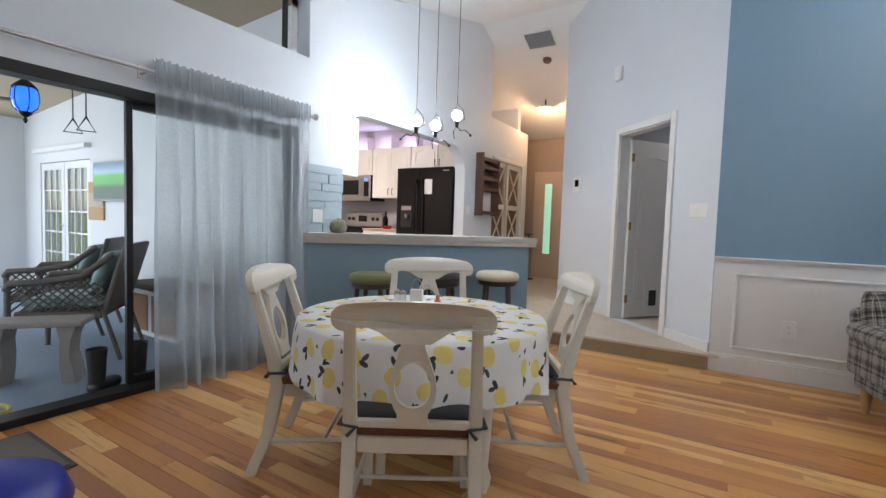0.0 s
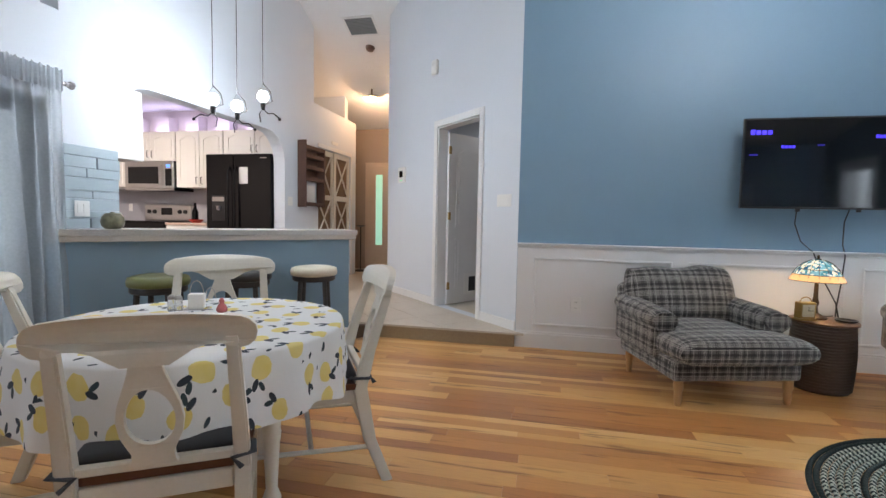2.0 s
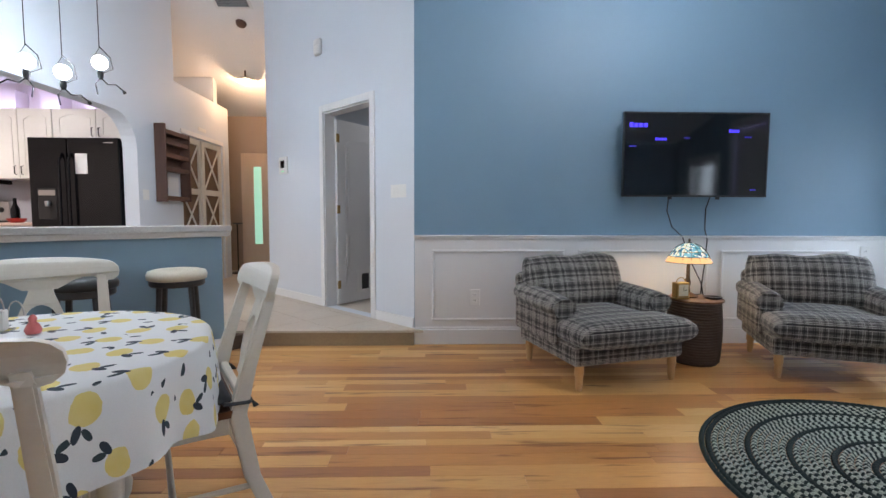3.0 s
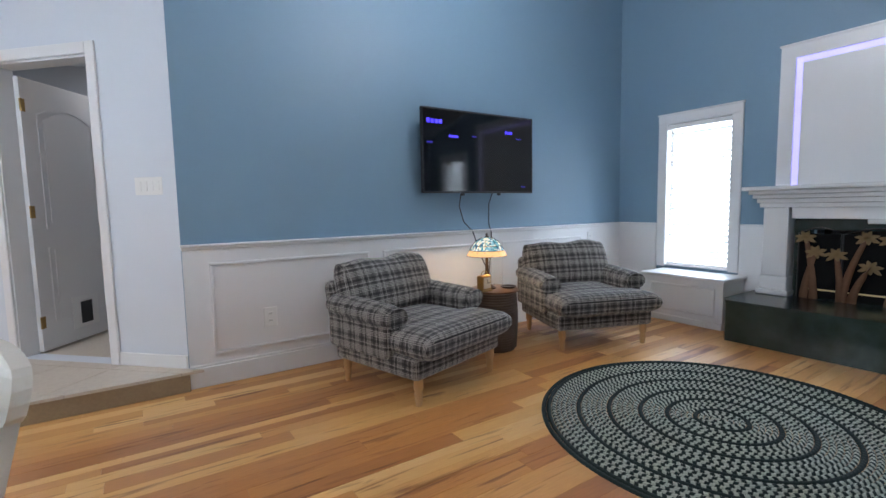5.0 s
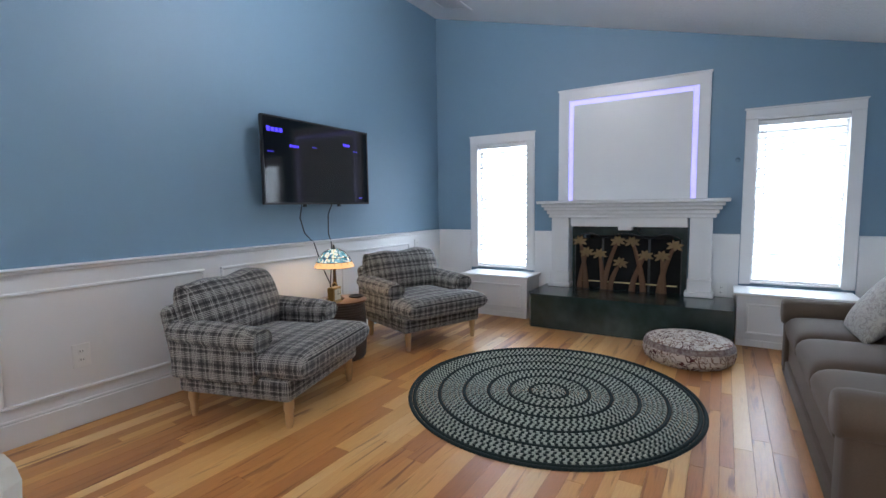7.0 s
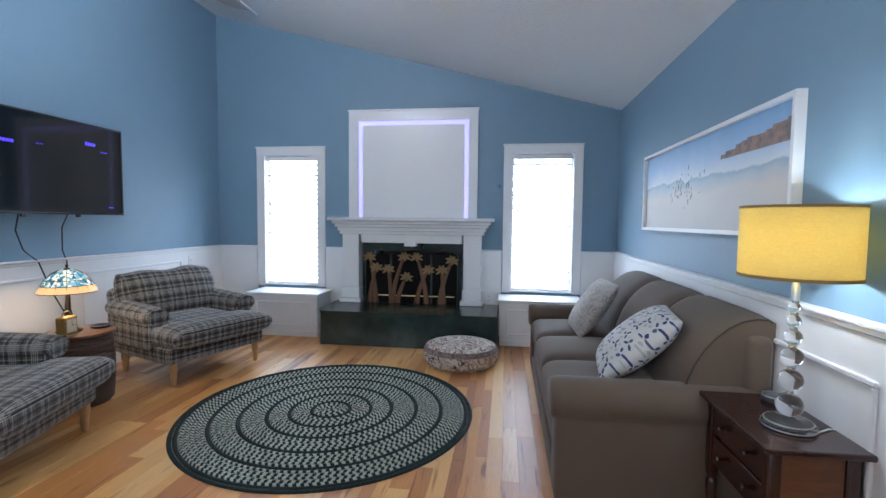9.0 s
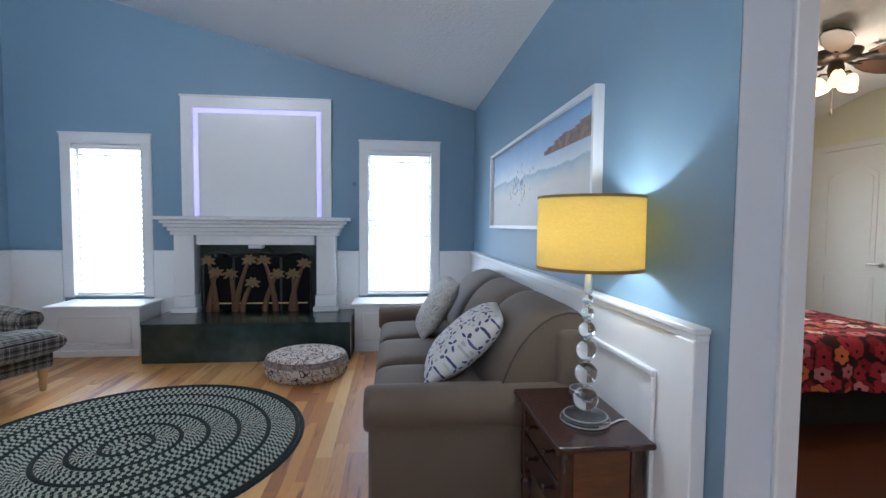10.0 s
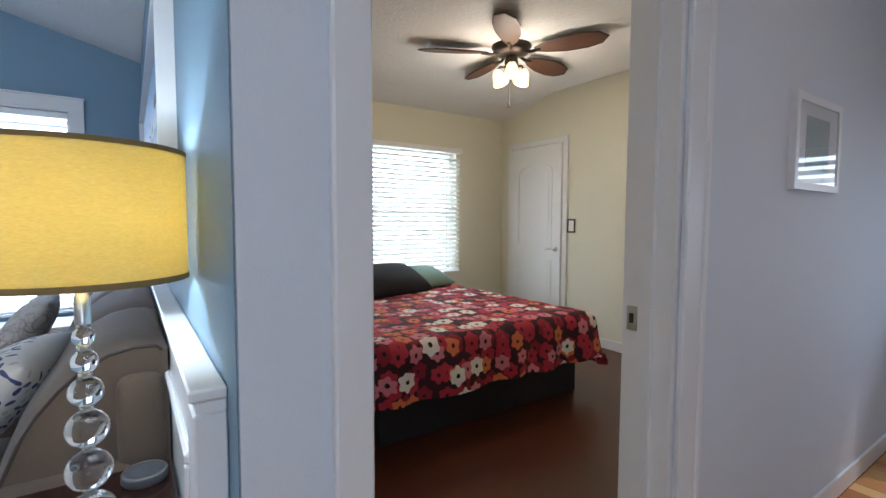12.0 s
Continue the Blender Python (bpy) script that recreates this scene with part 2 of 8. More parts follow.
# laundry room behind the diagonal wall
b = box(B(), -1.77, 0.9, 6.95, 7.05, -0.1, 3.0)
setting("wall_laundry_north", b, WALL, "plain laundry room wall", "wall")
b = box(B(), 0.9, 1.0, 4.75, 7.05, -0.1, 3.0)
setting("wall_laundry_east", b, WALL, "plain laundry room wall", "wall")
b = prism(B(), [[(0.04, 4.75), (0.9, 4.75), (0.9, 6.95), (-1.77, 6.95), (-1.77, 6.57)]], lambda u, v: (u, v, 2.6), lambda u, v: (u, v, 2.7))
setting("ceiling_laundry", b, CEIL, "white laundry room ceiling", "ceiling")

# ceilings
setting("ceiling_living", prism(B(), [rect(XW - 0.2, XE + 0.2, 0.0, 6.2)], lambda u, v: (u, v, roof(v)), lambda u, v: (u, v, roof(v) + 0.12)), CEIL, "white knockdown-textured sloped ceiling", "ceiling")
setting("ceiling_hall", prism(B(), [rect(-6.4, XE + 0.2, 6.2, 9.14)], lambda u, v: (u, v, 4.063 - 0.42 * (v - 6.2)), lambda u, v: (u, v, 4.063 - 0.42 * (v - 6.2) + 0.12)), CEIL, "white sloped hallway ceiling", "ceiling")
setting("ceiling_entry", box(B(), XW - 0.2, XE + 0.2, -3.34, 0.0, 2.46, 2.58), CEIL, "flat white ceiling", "ceiling")

# floors
setting("floor", box(box(B(), XW - 0.02, XE, 0.0, 4.62, -0.12, -0.012), XW - 0.02, 0.83, -3.2, -0.0, -0.12, -0.012), GROUT, "dark underlay between the floor planks", "floor")
b = prism(B(), [[(-1.35, 4.54), (0.03, 4.54), (0.03, 4.6), (0.9, 4.75), (0.9, 7.0), (-1.77, 7.0), (-1.77, 9.0), (-7.1, 9.0), (-7.1, 3.0), (-3.24, 3.0), (-3.24, 2.75), (-3.04, 2.87)]], lambda u, v: (u, v, STEP - 0.02), lambda u, v: (u, v, -0.12))
setting("floor_raised", b, GROUT, "raised base of the tiled hall floor", "floor")
b = box(B(), -1.38, 0.028, 4.525, 4.54, 0.0, STEP - 0.012, 0.002)
setting("step_riser", b, RISER, "brown stone riser of the step", "step")
# trim, wainscot and baseboards
def panel_frame(name, axis, face, u0, u1, z0, z1, out, w=0.022):
    """A picture-frame moulding on a wall; out is +1 or -1 along the normal."""
    b = B()
    for a0, a1, c0, c1 in ((u0, u1, z1 - w, z1), (u0, u1, z0, z0 + w), (u0, u0 + w, z0 + w, z1 - w), (u1 - w, u1, z0 + w, z1 - w)):
        f0, f1 = sorted((face, face + out * 0.014))
        if axis == "y":
            box(b, a0, a1, f0, f1, c0, c1, 0.005)
        else:
            box(b, f0, f1, a0, a1, c0, c1, 0.005)
    return setting(name, b, WHITE, "white raised wainscot panel moulding", "moulding")


WN = YN - 0.03
setting("wainscot_north", box(B(), 0.034, XE - 0.03, WN, YN - 0.001, 0.0, 0.925), WHITE, "white painted wainscot boards", "wainscot")
setting("trim_rail_north", box(box(B(), 0.028, XE - 0.03, WN - 0.012, YN, 0.925, 0.945, 0.004), 0.022, XE - 0.03, WN - 0.03, YN, 0.945, 0.962, 0.005), WHITE, "white chair rail cap", "rail")
setting("baseboard_north", box(box(B(), 0.03, XE - 0.05, WN - 0.016, WN - 0.0005, 0.0, 0.135, 0.004), 0.03, XE - 0.05, WN - 0.01, WN - 0.0004, 0.135, 0.155, 0.005), WHITE, "tall white baseboard", "baseboard")
for u0, u1 in ((0.185, 1.345), (1.468, 2.625), (2.745, 3.9)):
    panel_frame("trim_panel", "y", WN, u0, u1, 0.21, 0.835, -1)
WE = XE - 0.03
b = B()
for y0, y1 in ((4.11, WN), (2.99, 3.255), (1.225, 1.49), (YS + 0.03, 0.37)):
    box(b, WE, XE - 0.001, y0, y1, 0.0, 0.94)
    box(b, WE - 0.012, XE, y0, y1, 0.94, 0.962, 0.004)
    box(b, WE - 0.014, WE + 0.001, y0, y1, 0.0, 0.14, 0.004)
setting("wainscot_east", b, WHITE, "white painted wainscot between windows", "wainscot")
WS = YS + 0.03
setting("wainscot_south", box(B(), 0.90, WE, YS + 0.001, WS, 0.0, 0.925), WHITE, "white painted wainscot behind the sofa", "wainscot")
b = box(B(), 0.845, 0.93, YS + 0.001, WS + 0.016, 0.0, 0.93, 0.003)
box(b, 0.843, WE, YS + 0.001, WS + 0.012, 0.93, 0.951, 0.003)
box(b, 0.838, WE, YS + 0.001, WS + 0.022, 0.951, 0.968, 0.003)
setting("trim_rail_south", b, WHITE, "white chair rail cap and end board", "rail")
setting("baseboard_south", box(B(), 0.93, WE, WS, WS + 0.015, 0.0, 0.14, 0.004), WHITE, "tall white baseboard", "baseboard")
for u0, u1 in ((1.04, 2.2), (2.32, 3.45)):
    panel_frame("trim_panel", "y", WS, u0, u1, 0.21, 0.79, 1)

# windows with blinds in the east wall
SLAT = mat("white_blind_slat", (0.85, 0.85, 0.84), (0.82, 0.82, 0.81), 0.45, scale=8, bump=0.0)
GLASS = bpy.data.materials.new("window_glass")
GLASS.use_nodes = True
g = GLASS.node_tree.nodes["Principled BSDF"]
g.inputs["Transmission Weight"].default_value, g.inputs["Roughness"].default_value, g.inputs["IOR"].default_value = 1.0, 0.0, 1.05
g.inputs["Base Color"].default_value = (0.95, 0.97, 0.97, 1)


def blinds(parent, y0, y1, z0, z1, x, pitch=0.036, depth=0.046, tilt=28, face=-1):
    part("headrail", box(B(), x - 0.03, x + 0.03, y0, y1, z1 - 0.045, z1 - 0.002, 0.003), SLAT, parent)
    part("bottom_rail", box(B(), x - 0.022, x + 0.022, y0 + 0.004, y1 - 0.004, z0 + 0.004, z0 + 0.022, 0.003), SLAT, parent)
    me = finish("slat", box(B(), -depth / 2, depth / 2, y0 + 0.004, y1 - 0.004, -0.0014, 0.0014), SLAT)
    n = int((z1 - z0 - 0.08) / pitch)
    for i in range(n):
        ob = new("slat", me)
        ob.parent = parent
        ob.matrix_basis = pose(x, 0, z0 + 0.045 + pitch * i, 0, tilt * face, 0)
    for f in (0.15, 0.85):
        y = y0 + (y1 - y0) * f
        part("ladder_cord", tube(B(), [(x - depth / 2 - 0.002, y, z0 + 0.01), (x - depth / 2 - 0.002, y, z1 - 0.03)], 0.0015, 5), SLAT, parent)
    part("wand", tube(B(), [(x - 0.04, y1 - 0.06, z1 - 0.05), (x - 0.042, y1 - 0.06, z1 - 0.75)], 0.004, 6), SLAT, parent)


def east_window(name, y0, y1):
    """Casing, jamb, glass, blind and sill of an opening in the east wall."""
    w = tagged(thing(name, pose(0, 0, 0), "white framed window with slatted blinds", "window"), kind="structure")
    b = B()
    box(b, XE - 0.022, XE, y0 - 0.085, y0 + 0.004, 0.49, 2.02, 0.003)
    box(b, XE - 0.022, XE, y1 - 0.004, y1 + 0.085, 0.49, 2.02, 0.003)
    box(b, XE - 0.026, XE, y0 - 0.085, y1 + 0.085, 2.02, 2.105, 0.003)
    box(b, XE - 0.034, XE, y0 - 0.095, y1 + 0.095, 2.105, 2.12, 0.003)
    part("casing", b, WHITE, w)
    b = B()
    for a in (y0 + 0.012, y1 - 0.03):
        box(b, XE + 0.07, XE + 0.12, a, a + 0.018, 0.512, 2.008)
    for z in (0.512, 1.99):
        box(b, XE + 0.07, XE + 0.11, y0 + 0.03, y1 - 0.03, z, z + 0.018)
    part("sash", b, WHITE, w)
    b = B()
    for a in (y0 + 0.0005, y1 - 0.0115):
        box(b, XE - 0.021, XE + 0.158, a, a + 0.011, 0.5005, 2.0195)
    for z in (0.5005, 2.0085):
        box(b, XE - 0.021, XE + 0.158, y0 + 0.012, y1 - 0.012, z, z + 0.011)
    part("jamb_liner", b, WHITE, w)
    p = part("pane", box(B(), XE + 0.085, XE + 0.089, y0 + 0.02, y1 - 0.02, 0.52, 2.0), GLASS, w)
    p.visible_shadow = False
    return w


for nm, y0, y1 in (("window_1", 3.35, 4.02), ("window_2", 0.46, 1.135)):
    east_window(nm, y0, y1)
    bl = thing("window_blind", pose(0, 0, 0), "white slatted horizontal blind in the window opening", "blind", "living room blinds")
    blinds(bl, y0 + 0.016, y1 - 0.016, 0.515, 2.005, XE + 0.032, 0.056, 0.05, 36)


# panelled window seats under both windows
def window_seat(y0, y1):
    ob = thing("window_bench", pose(0, 0, 0), "white panelled window seat box below a window", "window seat", "window seats")
    part("body", box(B(), 4.20, WE - 0.001, y0, y1, 0.0, 0.445), WHITE, ob)
    part("top", box(B(), 4.165, WE - 0.001, y0 - 0.03, y1 + 0.03, 0.447, 0.475, 0.006), WHITE, ob)
    b = B()
    for c0, c1, a0, a1 in ((0.11, 0.13, y0 + 0.07, y1 - 0.07), (0.36, 0.38, y0 + 0.07, y1 - 0.07), (0.13, 0.36, y0 + 0.07, y0 + 0.09), (0.13, 0.36, y1 - 0.09, y1 - 0.07)):
        box(b, 4.188, 4.2, a0, a1, c0, c1, 0.004)
    box(b, 4.186, 4.2, y0, y1, 0.0, 0.06, 0.004)
    part("front_moulding", b, WHITE, ob)
    return ob


window_seat(3.20, 3.98)
window_seat(0.42, 1.235)

# bedroom doorway casing and jamb
dcb = tagged(thing("door_casing_bedroom", pose(0, 0, 0), "white glossy bedroom door casing", "casing"), kind="structure")
part("casing_board", box(B(), CX0 - 0.018, CX0, -0.195, -0.132, 0.0, 2.125, 0.004), WHITE, dcb)
part("casing_board", box(box(B(), CX0 - 0.018, CX0, -1.18, -1.088, 0.0, 2.125, 0.004), CX0 - 0.024, CX0, -1.192, -1.17, 0.0, 2.125, 0.004), WHITE, dcb)
part("head_board", box(B(), CX0 - 0.018, CX0, -1.088, -0.195, 2.05, 2.125, 0.004), WHITE, dcb)
part("jamb", box(B(), CX0 - 0.002, 0.92, -0.2, -0.189, 0.0, 2.04), WHITE, dcb)
jb_ = part("jamb", box(B(), CX0 - 0.002, 0.92, -1.076, -1.06, 0.0, 2.04), WHITE, dcb)
part("head_jamb", box(B(), CX0 - 0.002, 0.92, -1.059, -0.201, 2.03, 2.049), WHITE, dcb)
part("door_stop", box(B(), 0.825, 0.865, -1.0605, -1.047, 0.0, 2.03), WHITE, jb_)
sp = thing("strike_plate", pose(0.89, -1.0595, 0.935), "steel strike plate on the door jamb", "strike plate")
part("plate", box(B(), -0.016, 0.016, -0.001, 0.0015, -0.035, 0.035, 0.0008), CHROME, sp)
part("hole", box(B(), -0.006, 0.008, 0.0012, 0.0022, -0.014, 0.014), BLACK, sp)
setting("baseboard_entry", box(B(), CX0 - 0.012, CX0, -3.2, -1.192, 0.0, 0.09, 0.003), WHITE, "white baseboard", "baseboard")

# laundry doorway casing and baseboards on the diagonal wall
def dbox(b, s0, s1, o0, o1, z0, z1, bevel=0.0):
    """A box on the diagonal wall: along s, off the face o (negative towards the room), up z."""
    t = B()
    box(t, s0, s1, o0, o1, z0, z1, bevel)
    m = Matrix(((DD.x, DN.x, 0, D0.x), (DD.y, DN.y, 0, D0.y), (0, 0, 1, 0), (0, 0, 0, 1)))
    me = bpy.data.meshes.new("tmp")
    t.to_mesh(me)
    me.transform(m)
    b.from_mesh(me)
    bpy.data.meshes.remove(me)
    t.free()
    return b


Z = STEP
b = B()
for s0, s1, z0, z1 in ((0.535, 0.605, Z, Z + 2.16), (1.41, 1.48, Z, Z + 2.16), (0.605, 1.41, Z + 2.085, Z + 2.16)):
    dbox(b, s0, s1, -0.018, 0, z0, z1, 0.004)
for s0, s1, z0, z1 in ((0.601, 0.615, Z, Z + 2.08), (1.40, 1.414, Z, Z + 2.08), (0.615, 1.40, Z + 2.07, Z + 2.084)):
    dbox(b, s0, s1, 0.0, 0.13, z0, z1)
setting("door_casing_laundry", b, WHITE, "white laundry door casing", "casing")
b = dbox(B(), 0.0, 0.535, -0.014, 0, Z, Z + 0.09, 0.004)
dbox(b, 1.48, 2.72, -0.014, 0, Z, Z + 0.09, 0.004)
setting("baseboard_laundry", b, WHITE, "white baseboard on the diagonal wall", "baseboard")


def panel_door(name, w, h, label, material, arch=True):
    """A door leaf with two moulded panels, hinged at its origin, x along the leaf."""
    d = thing(name, pose(0, 0, 0), label, "door")
    part("leaf", box(B(), 0, w, -0.018, 0.018, 0, h, 0.002), material, d)
    for face in (-1, 1):
        for z0, z1, bow in ((0.2, 0.78, 0.0), (0.92, h - 0.16, 0.09 if arch else 0)):
            top = [(w - 0.12 - (w - 0.24) * i / 10, z1 - bow * (abs(i - 5) / 5) ** 2) for i in range(11)]
            lp = [(0.12, z0), (w - 0.12, z0)] + top
            cx, cz = w / 2, (z0 + z1) / 2
            inner = [(cx + (u - cx) * 0.90, cz + (v - cz) * 0.94) for u, v in lp]
            inner2 = [(cx + (u - cx) * 0.82, cz + (v - cz) * 0.90) for u, v in lp]
            f0, f1 = face * 0.0175, face * 0.024
            part("panel_moulding", prism(B(), [lp, inner], lambda u, v: (u, f0, v), lambda u, v: (u, f1, v)), material, d)
            part("raised_panel", prism(B(), [inner2], lambda u, v: (u, f0, v), lambda u, v: (u, face * 0.022, v)), material, d)
    return d


def lever(parent, x, z, side):
    b = turned(B(), [(0.028, 0), (0.028, 0.006), (0.012, 0.01), (0.010, 0.045)], 16)
    bmesh.ops.rotate(b, matrix=Matrix.Rotation(radians(90 * -side), 3, "X"), verts=b.verts)
    tube(b, [(0, side * 0.042, 0), (-0.04, side * 0.045, 0.002), (-0.10, side * 0.043, -0.004)], 0.009, 8)
    part("lever_handle", b, CHROME, parent, "satin nickel lever handle", pose(x, side * 0.018, z), smooth=40)


# laundry door, ajar into the laundry room
ld = panel_door("door_laundry", 0.77, 2.02, "white panelled laundry door standing open with a cat flap", WHITE)
hinge = diag(1.372, Z + 0.012, 0.12)
ld.matrix_basis = Matrix.Translation(hinge) @ pose(0, 0, 0, 0, 0, 54)
for z in (0.22, 1.05, 1.82):
    b = tube(B(), [(0.0, -0.022, z - 0.045), (0.0, -0.022, z + 0.045)], 0.008, 8)
    box(b, 0.0, 0.035, -0.021, -0.0185, z - 0.045, z + 0.045)
    part("hinge", b, BRASS, ld, "brass hinge")
lever(ld, 0.70, 0.93, -1)
fl_ = part("cat_flap", box(B(), 0.27, 0.53, -0.028, -0.0245, 0.10, 0.36, 0.003), SWITCH, ld, "white plastic cat flap frame")
# Raised black panel stands in for the shade inside the tunnel
part("flap_tunnel_shade", box(B(), 0.35, 0.465, -0.031, -0.0282, 0.13, 0.31, 0.0012), BLACK, fl_, "black panel standing in for the cat flap tunnel's shade")

# kitchen, patio and bedroom shells
KB = 6.55
KWALL = mat("kitchen_wall_paint", (0.72, 0.66, 0.64), None, 0.6, scale=2, fine=200, var=0.3)
setting("wall_kitchen_north", box(B(), -7.1, XW - 0.161, KB, KB + 0.068, -0.1, 4.1), KWALL, "pale kitchen wall", "wall")
setting("wall_kitchen_west", box(B(), -7.1, -7.0, 3.08, KB, -0.1, 3.3), KWALL, "pale kitchen wall", "wall")
setting("wall_kitchen_south", box(B(), -7.1, XW - 0.161, 2.98, 3.08, -0.1, 3.3), KWALL, "pale kitchen wall", "wall")
setting("ceiling_kitchen", box(B(), -7.1, XW - 0.161, 3.0, KB, 2.75, 2.85), CEIL, "white kitchen ceiling", "ceiling")
PX = -9.4
setting("floor_patio", box(B(), PX - 0.2, XW - 0.16, -4.1, 3.0, -0.14, -0.03), PATIOFLOOR, "blue-grey carpeted patio floor", "floor")
setting("wall_patio_west", prism(B(), [rect(-4.0, 2.9, -0.1, 3.4), rect(-1.6, 2.0, 0.45, 2.35)], lambda u, v: (PX, u, v), lambda u, v: (PX - 0.1, u, v)), PATIOWALL, "white patio wall with bright windows", "wall")
setting("wall_patio_north", prism(B(), [rect(PX - 0.1, XW - 0.161, -0.1, 3.4), rect(-8.78, -7.145, -0.03, 1.86)], lambda u, v: (u, 2.9, v), lambda u, v: (u, 2.978, v)), PATIOWALL, "white patio wall with french doors", "wall")
# Unseen wall; its wide opening is added for the area lamp behind it
setting("wall_patio_south", prism(B(), [rect(PX, XW - 0.16, -0.1, 3.4), rect(-8.8, -3.6, 0.35, 2.35)], lambda u, v: (u, -4.0, v), lambda u, v: (u, -4.03, v)), PATIOWALL, "unseen white patio wall with an added wide opening", "wall")
PCEIL = mat("tan_board_ceiling", (0.50, 0.40, 0.28), (0.43, 0.34, 0.23), 0.6, scale=3, fine=40, stretch=(1, 10, 1))
setting("ceiling_patio", prism(B(), [rect(PX - 0.1, XW - 0.161, -4.1, 2.98)], lambda u, v: (u, v, 2.72 + 0.072 * (u + 7.4)), lambda u, v: (u, v, 2.84 + 0.072 * (u + 7.4))), PCEIL, "tan patio ceiling", "ceiling")
BX, BY = 4.34, -3.6
setting("floor_bedroom", box(B(), 0.832, BX, BY, -0.1, -0.12, 0.0), BEDFLOOR, "dark red-brown wood bedroom floor", "floor")
setting("wall_bedroom_east", prism(B(), [rect(BY, -0.1, -0.1, 3.4), rect(-2.92, -1.85, 0.63, 1.97)], lambda u, v: (BX, u, v), lambda u, v: (BX + 0.15, u, v)), BEDWALL, "cream bedroom wall with a window", "wall")
setting("wall_bedroom_south", box(B(), 0.9, BX + 0.15, BY - 0.12, BY, -0.1, 3.4), BEDWALL, "cream bedroom wall", "wall")
setting("wall_bedroom_north", box(B(), 0.91, BX, -0.115, -0.102, -0.1, 3.4), BEDWALL, "cream bedroom wall", "wall")
setting("wall_bedroom_west", prism(B(), [rect(BY, -0.116, 0.0, 3.4), rect(-1.075, -0.19, 0.001, 2.05)], lambda u, v: (0.901, u, v), lambda u, v: (0.909, u, v)), BEDWALL, "cream bedroom wall", "wall")
setting("ceiling_bedroom", prism(B(), [rect(0.9, BX + 0.15, BY - 0.12, -0.1)], lambda u, v: (u, v, 2.385 + 0.216 * (BX - u)), lambda u, v: (u, v, 2.5 + 0.216 * (BX - u))), CEIL, "white sloped bedroom ceiling", "ceiling")
setting("baseboard_bedroom", box(B(), 0.9, BX, BY, BY + 0.014, 0.0, 0.09, 0.003), WHITE, "white baseboard", "baseboard")
GROUND = mat("lawn_ground", (0.10, 0.16, 0.05), (0.14, 0.15, 0.07), 0.9, scale=0.5, fine=6, bump=0.3, depth=0.02)
setting("ground", prism(B(), [rect(-400, 400, -400, 400)], lambda u, v: (u, v, -0.16), lambda u, v: (u, v, -0.4)), GROUND, "green lawn around the house", "ground")
# unseen slab added over the house to keep the sky out of the closed rooms
setting("roof", box(B(), -9.8, 5.2, -4.2, 9.4, 4.3, 4.4), WALL, "unseen slab added over the house to block the sky", "roof")

# sliding glass door with black frame
sd = tagged(thing("door_slider", pose(0, 0, 0), "black framed sliding glass patio door", "door"), kind="structure")
b = B()
box(b, XW - 0.12, XW + 0.012, -0.35, 2.86, 0.0, 0.045, 0.003)
box(b, XW - 0.12, XW + 0.012, -0.35, 2.86, 1.865, 1.93, 0.003)
for y in (-0.35, 2.80):
    box(b, XW - 0.12, XW + 0.012, y, y + 0.06, 0.045, 1.865, 0.003)
part("frame", b, BLACKMETAL, sd)
for x, y0, y1 in ((XW - 0.09, -0.29, 0.74), (XW - 0.03, 0.70, 1.60), (XW - 0.09, 1.55, 2.80)):
    b = B()
    if x < XW - 0.05 and y0 > 1:
        box(b, x - 0.015, x + 0.015, y0, y0 + 0.038, 0.046, 1.864)
        box(b, x - 0.02, x + 0.02, y1 - 0.055, y1, 0.046, 1.864)
        box(b, x - 0.02, x + 0.02, y0 + 0.038, y1 - 0.055, 0.046, 0.10)
        box(b, x - 0.02, x + 0.02, y0 + 0.038, y1 - 0.055, 1.82, 1.864)
        part("panel_frame", b, BLACKMETAL, sd)
        p = part("pane", box(B(), x - 0.003, x + 0.003, y0 + 0.038, y1 - 0.055, 0.1, 1.82), GLASS, sd)
        p.visible_shadow = False
    else:
        b.free()
b = B()
box(b, XW - 0.15, XW - 0.11, 2.79, 2.82, 2.561, 3.08)
box(b, XW - 0.15, XW - 0.11, 1.3, 1.33, 2.561, 2.71)
setting("window_clerestory", b, BLACKMETAL, "dark frame of the high clerestory opening", "window frame")
# ---- living room ----
def cushion(bm, w, d, h, p=6.0, n=14, q=0.5, crown=0.0, at=(0, 0, 0)):
    """A stuffed body: a w x d pad, h thick, with rounded rims; a low p pinches its corners."""
    top, low = {}, {}
    for i in range(n + 1):
        for j in range(n + 1):
            u, v = -math.cos(math.pi * i / n), -math.cos(math.pi * j / n)
            f = ((1 - abs(u) ** p) * (1 - abs(v) ** p)) ** q
            rim = i in (0, n) or j in (0, n)
            x, y = at[0] + u * w / 2, at[1] + v * d / 2
            top[i, j] = bm.verts.new((x, y, at[2] + (0 if rim else h / 2 * f + crown * f * (1 - u * u) * (1 - v * v))))
            low[i, j] = top[i, j] if rim else bm.verts.new((x, y, at[2] - h / 2 * f))
    for i in range(n):
        for j in range(n):
            bm.faces.new((top[i, j], top[i + 1, j], top[i + 1, j + 1], top[i, j + 1]))
            lo = (low[i, j], low[i, j + 1], low[i + 1, j + 1], low[i + 1, j])
            if len({id(v) for v in lo} | {id(top[i, j])}) and any(v not in top.values() for v in lo):
                try:
                    bm.faces.new(lo)
                except ValueError:
                    pass
    return bm


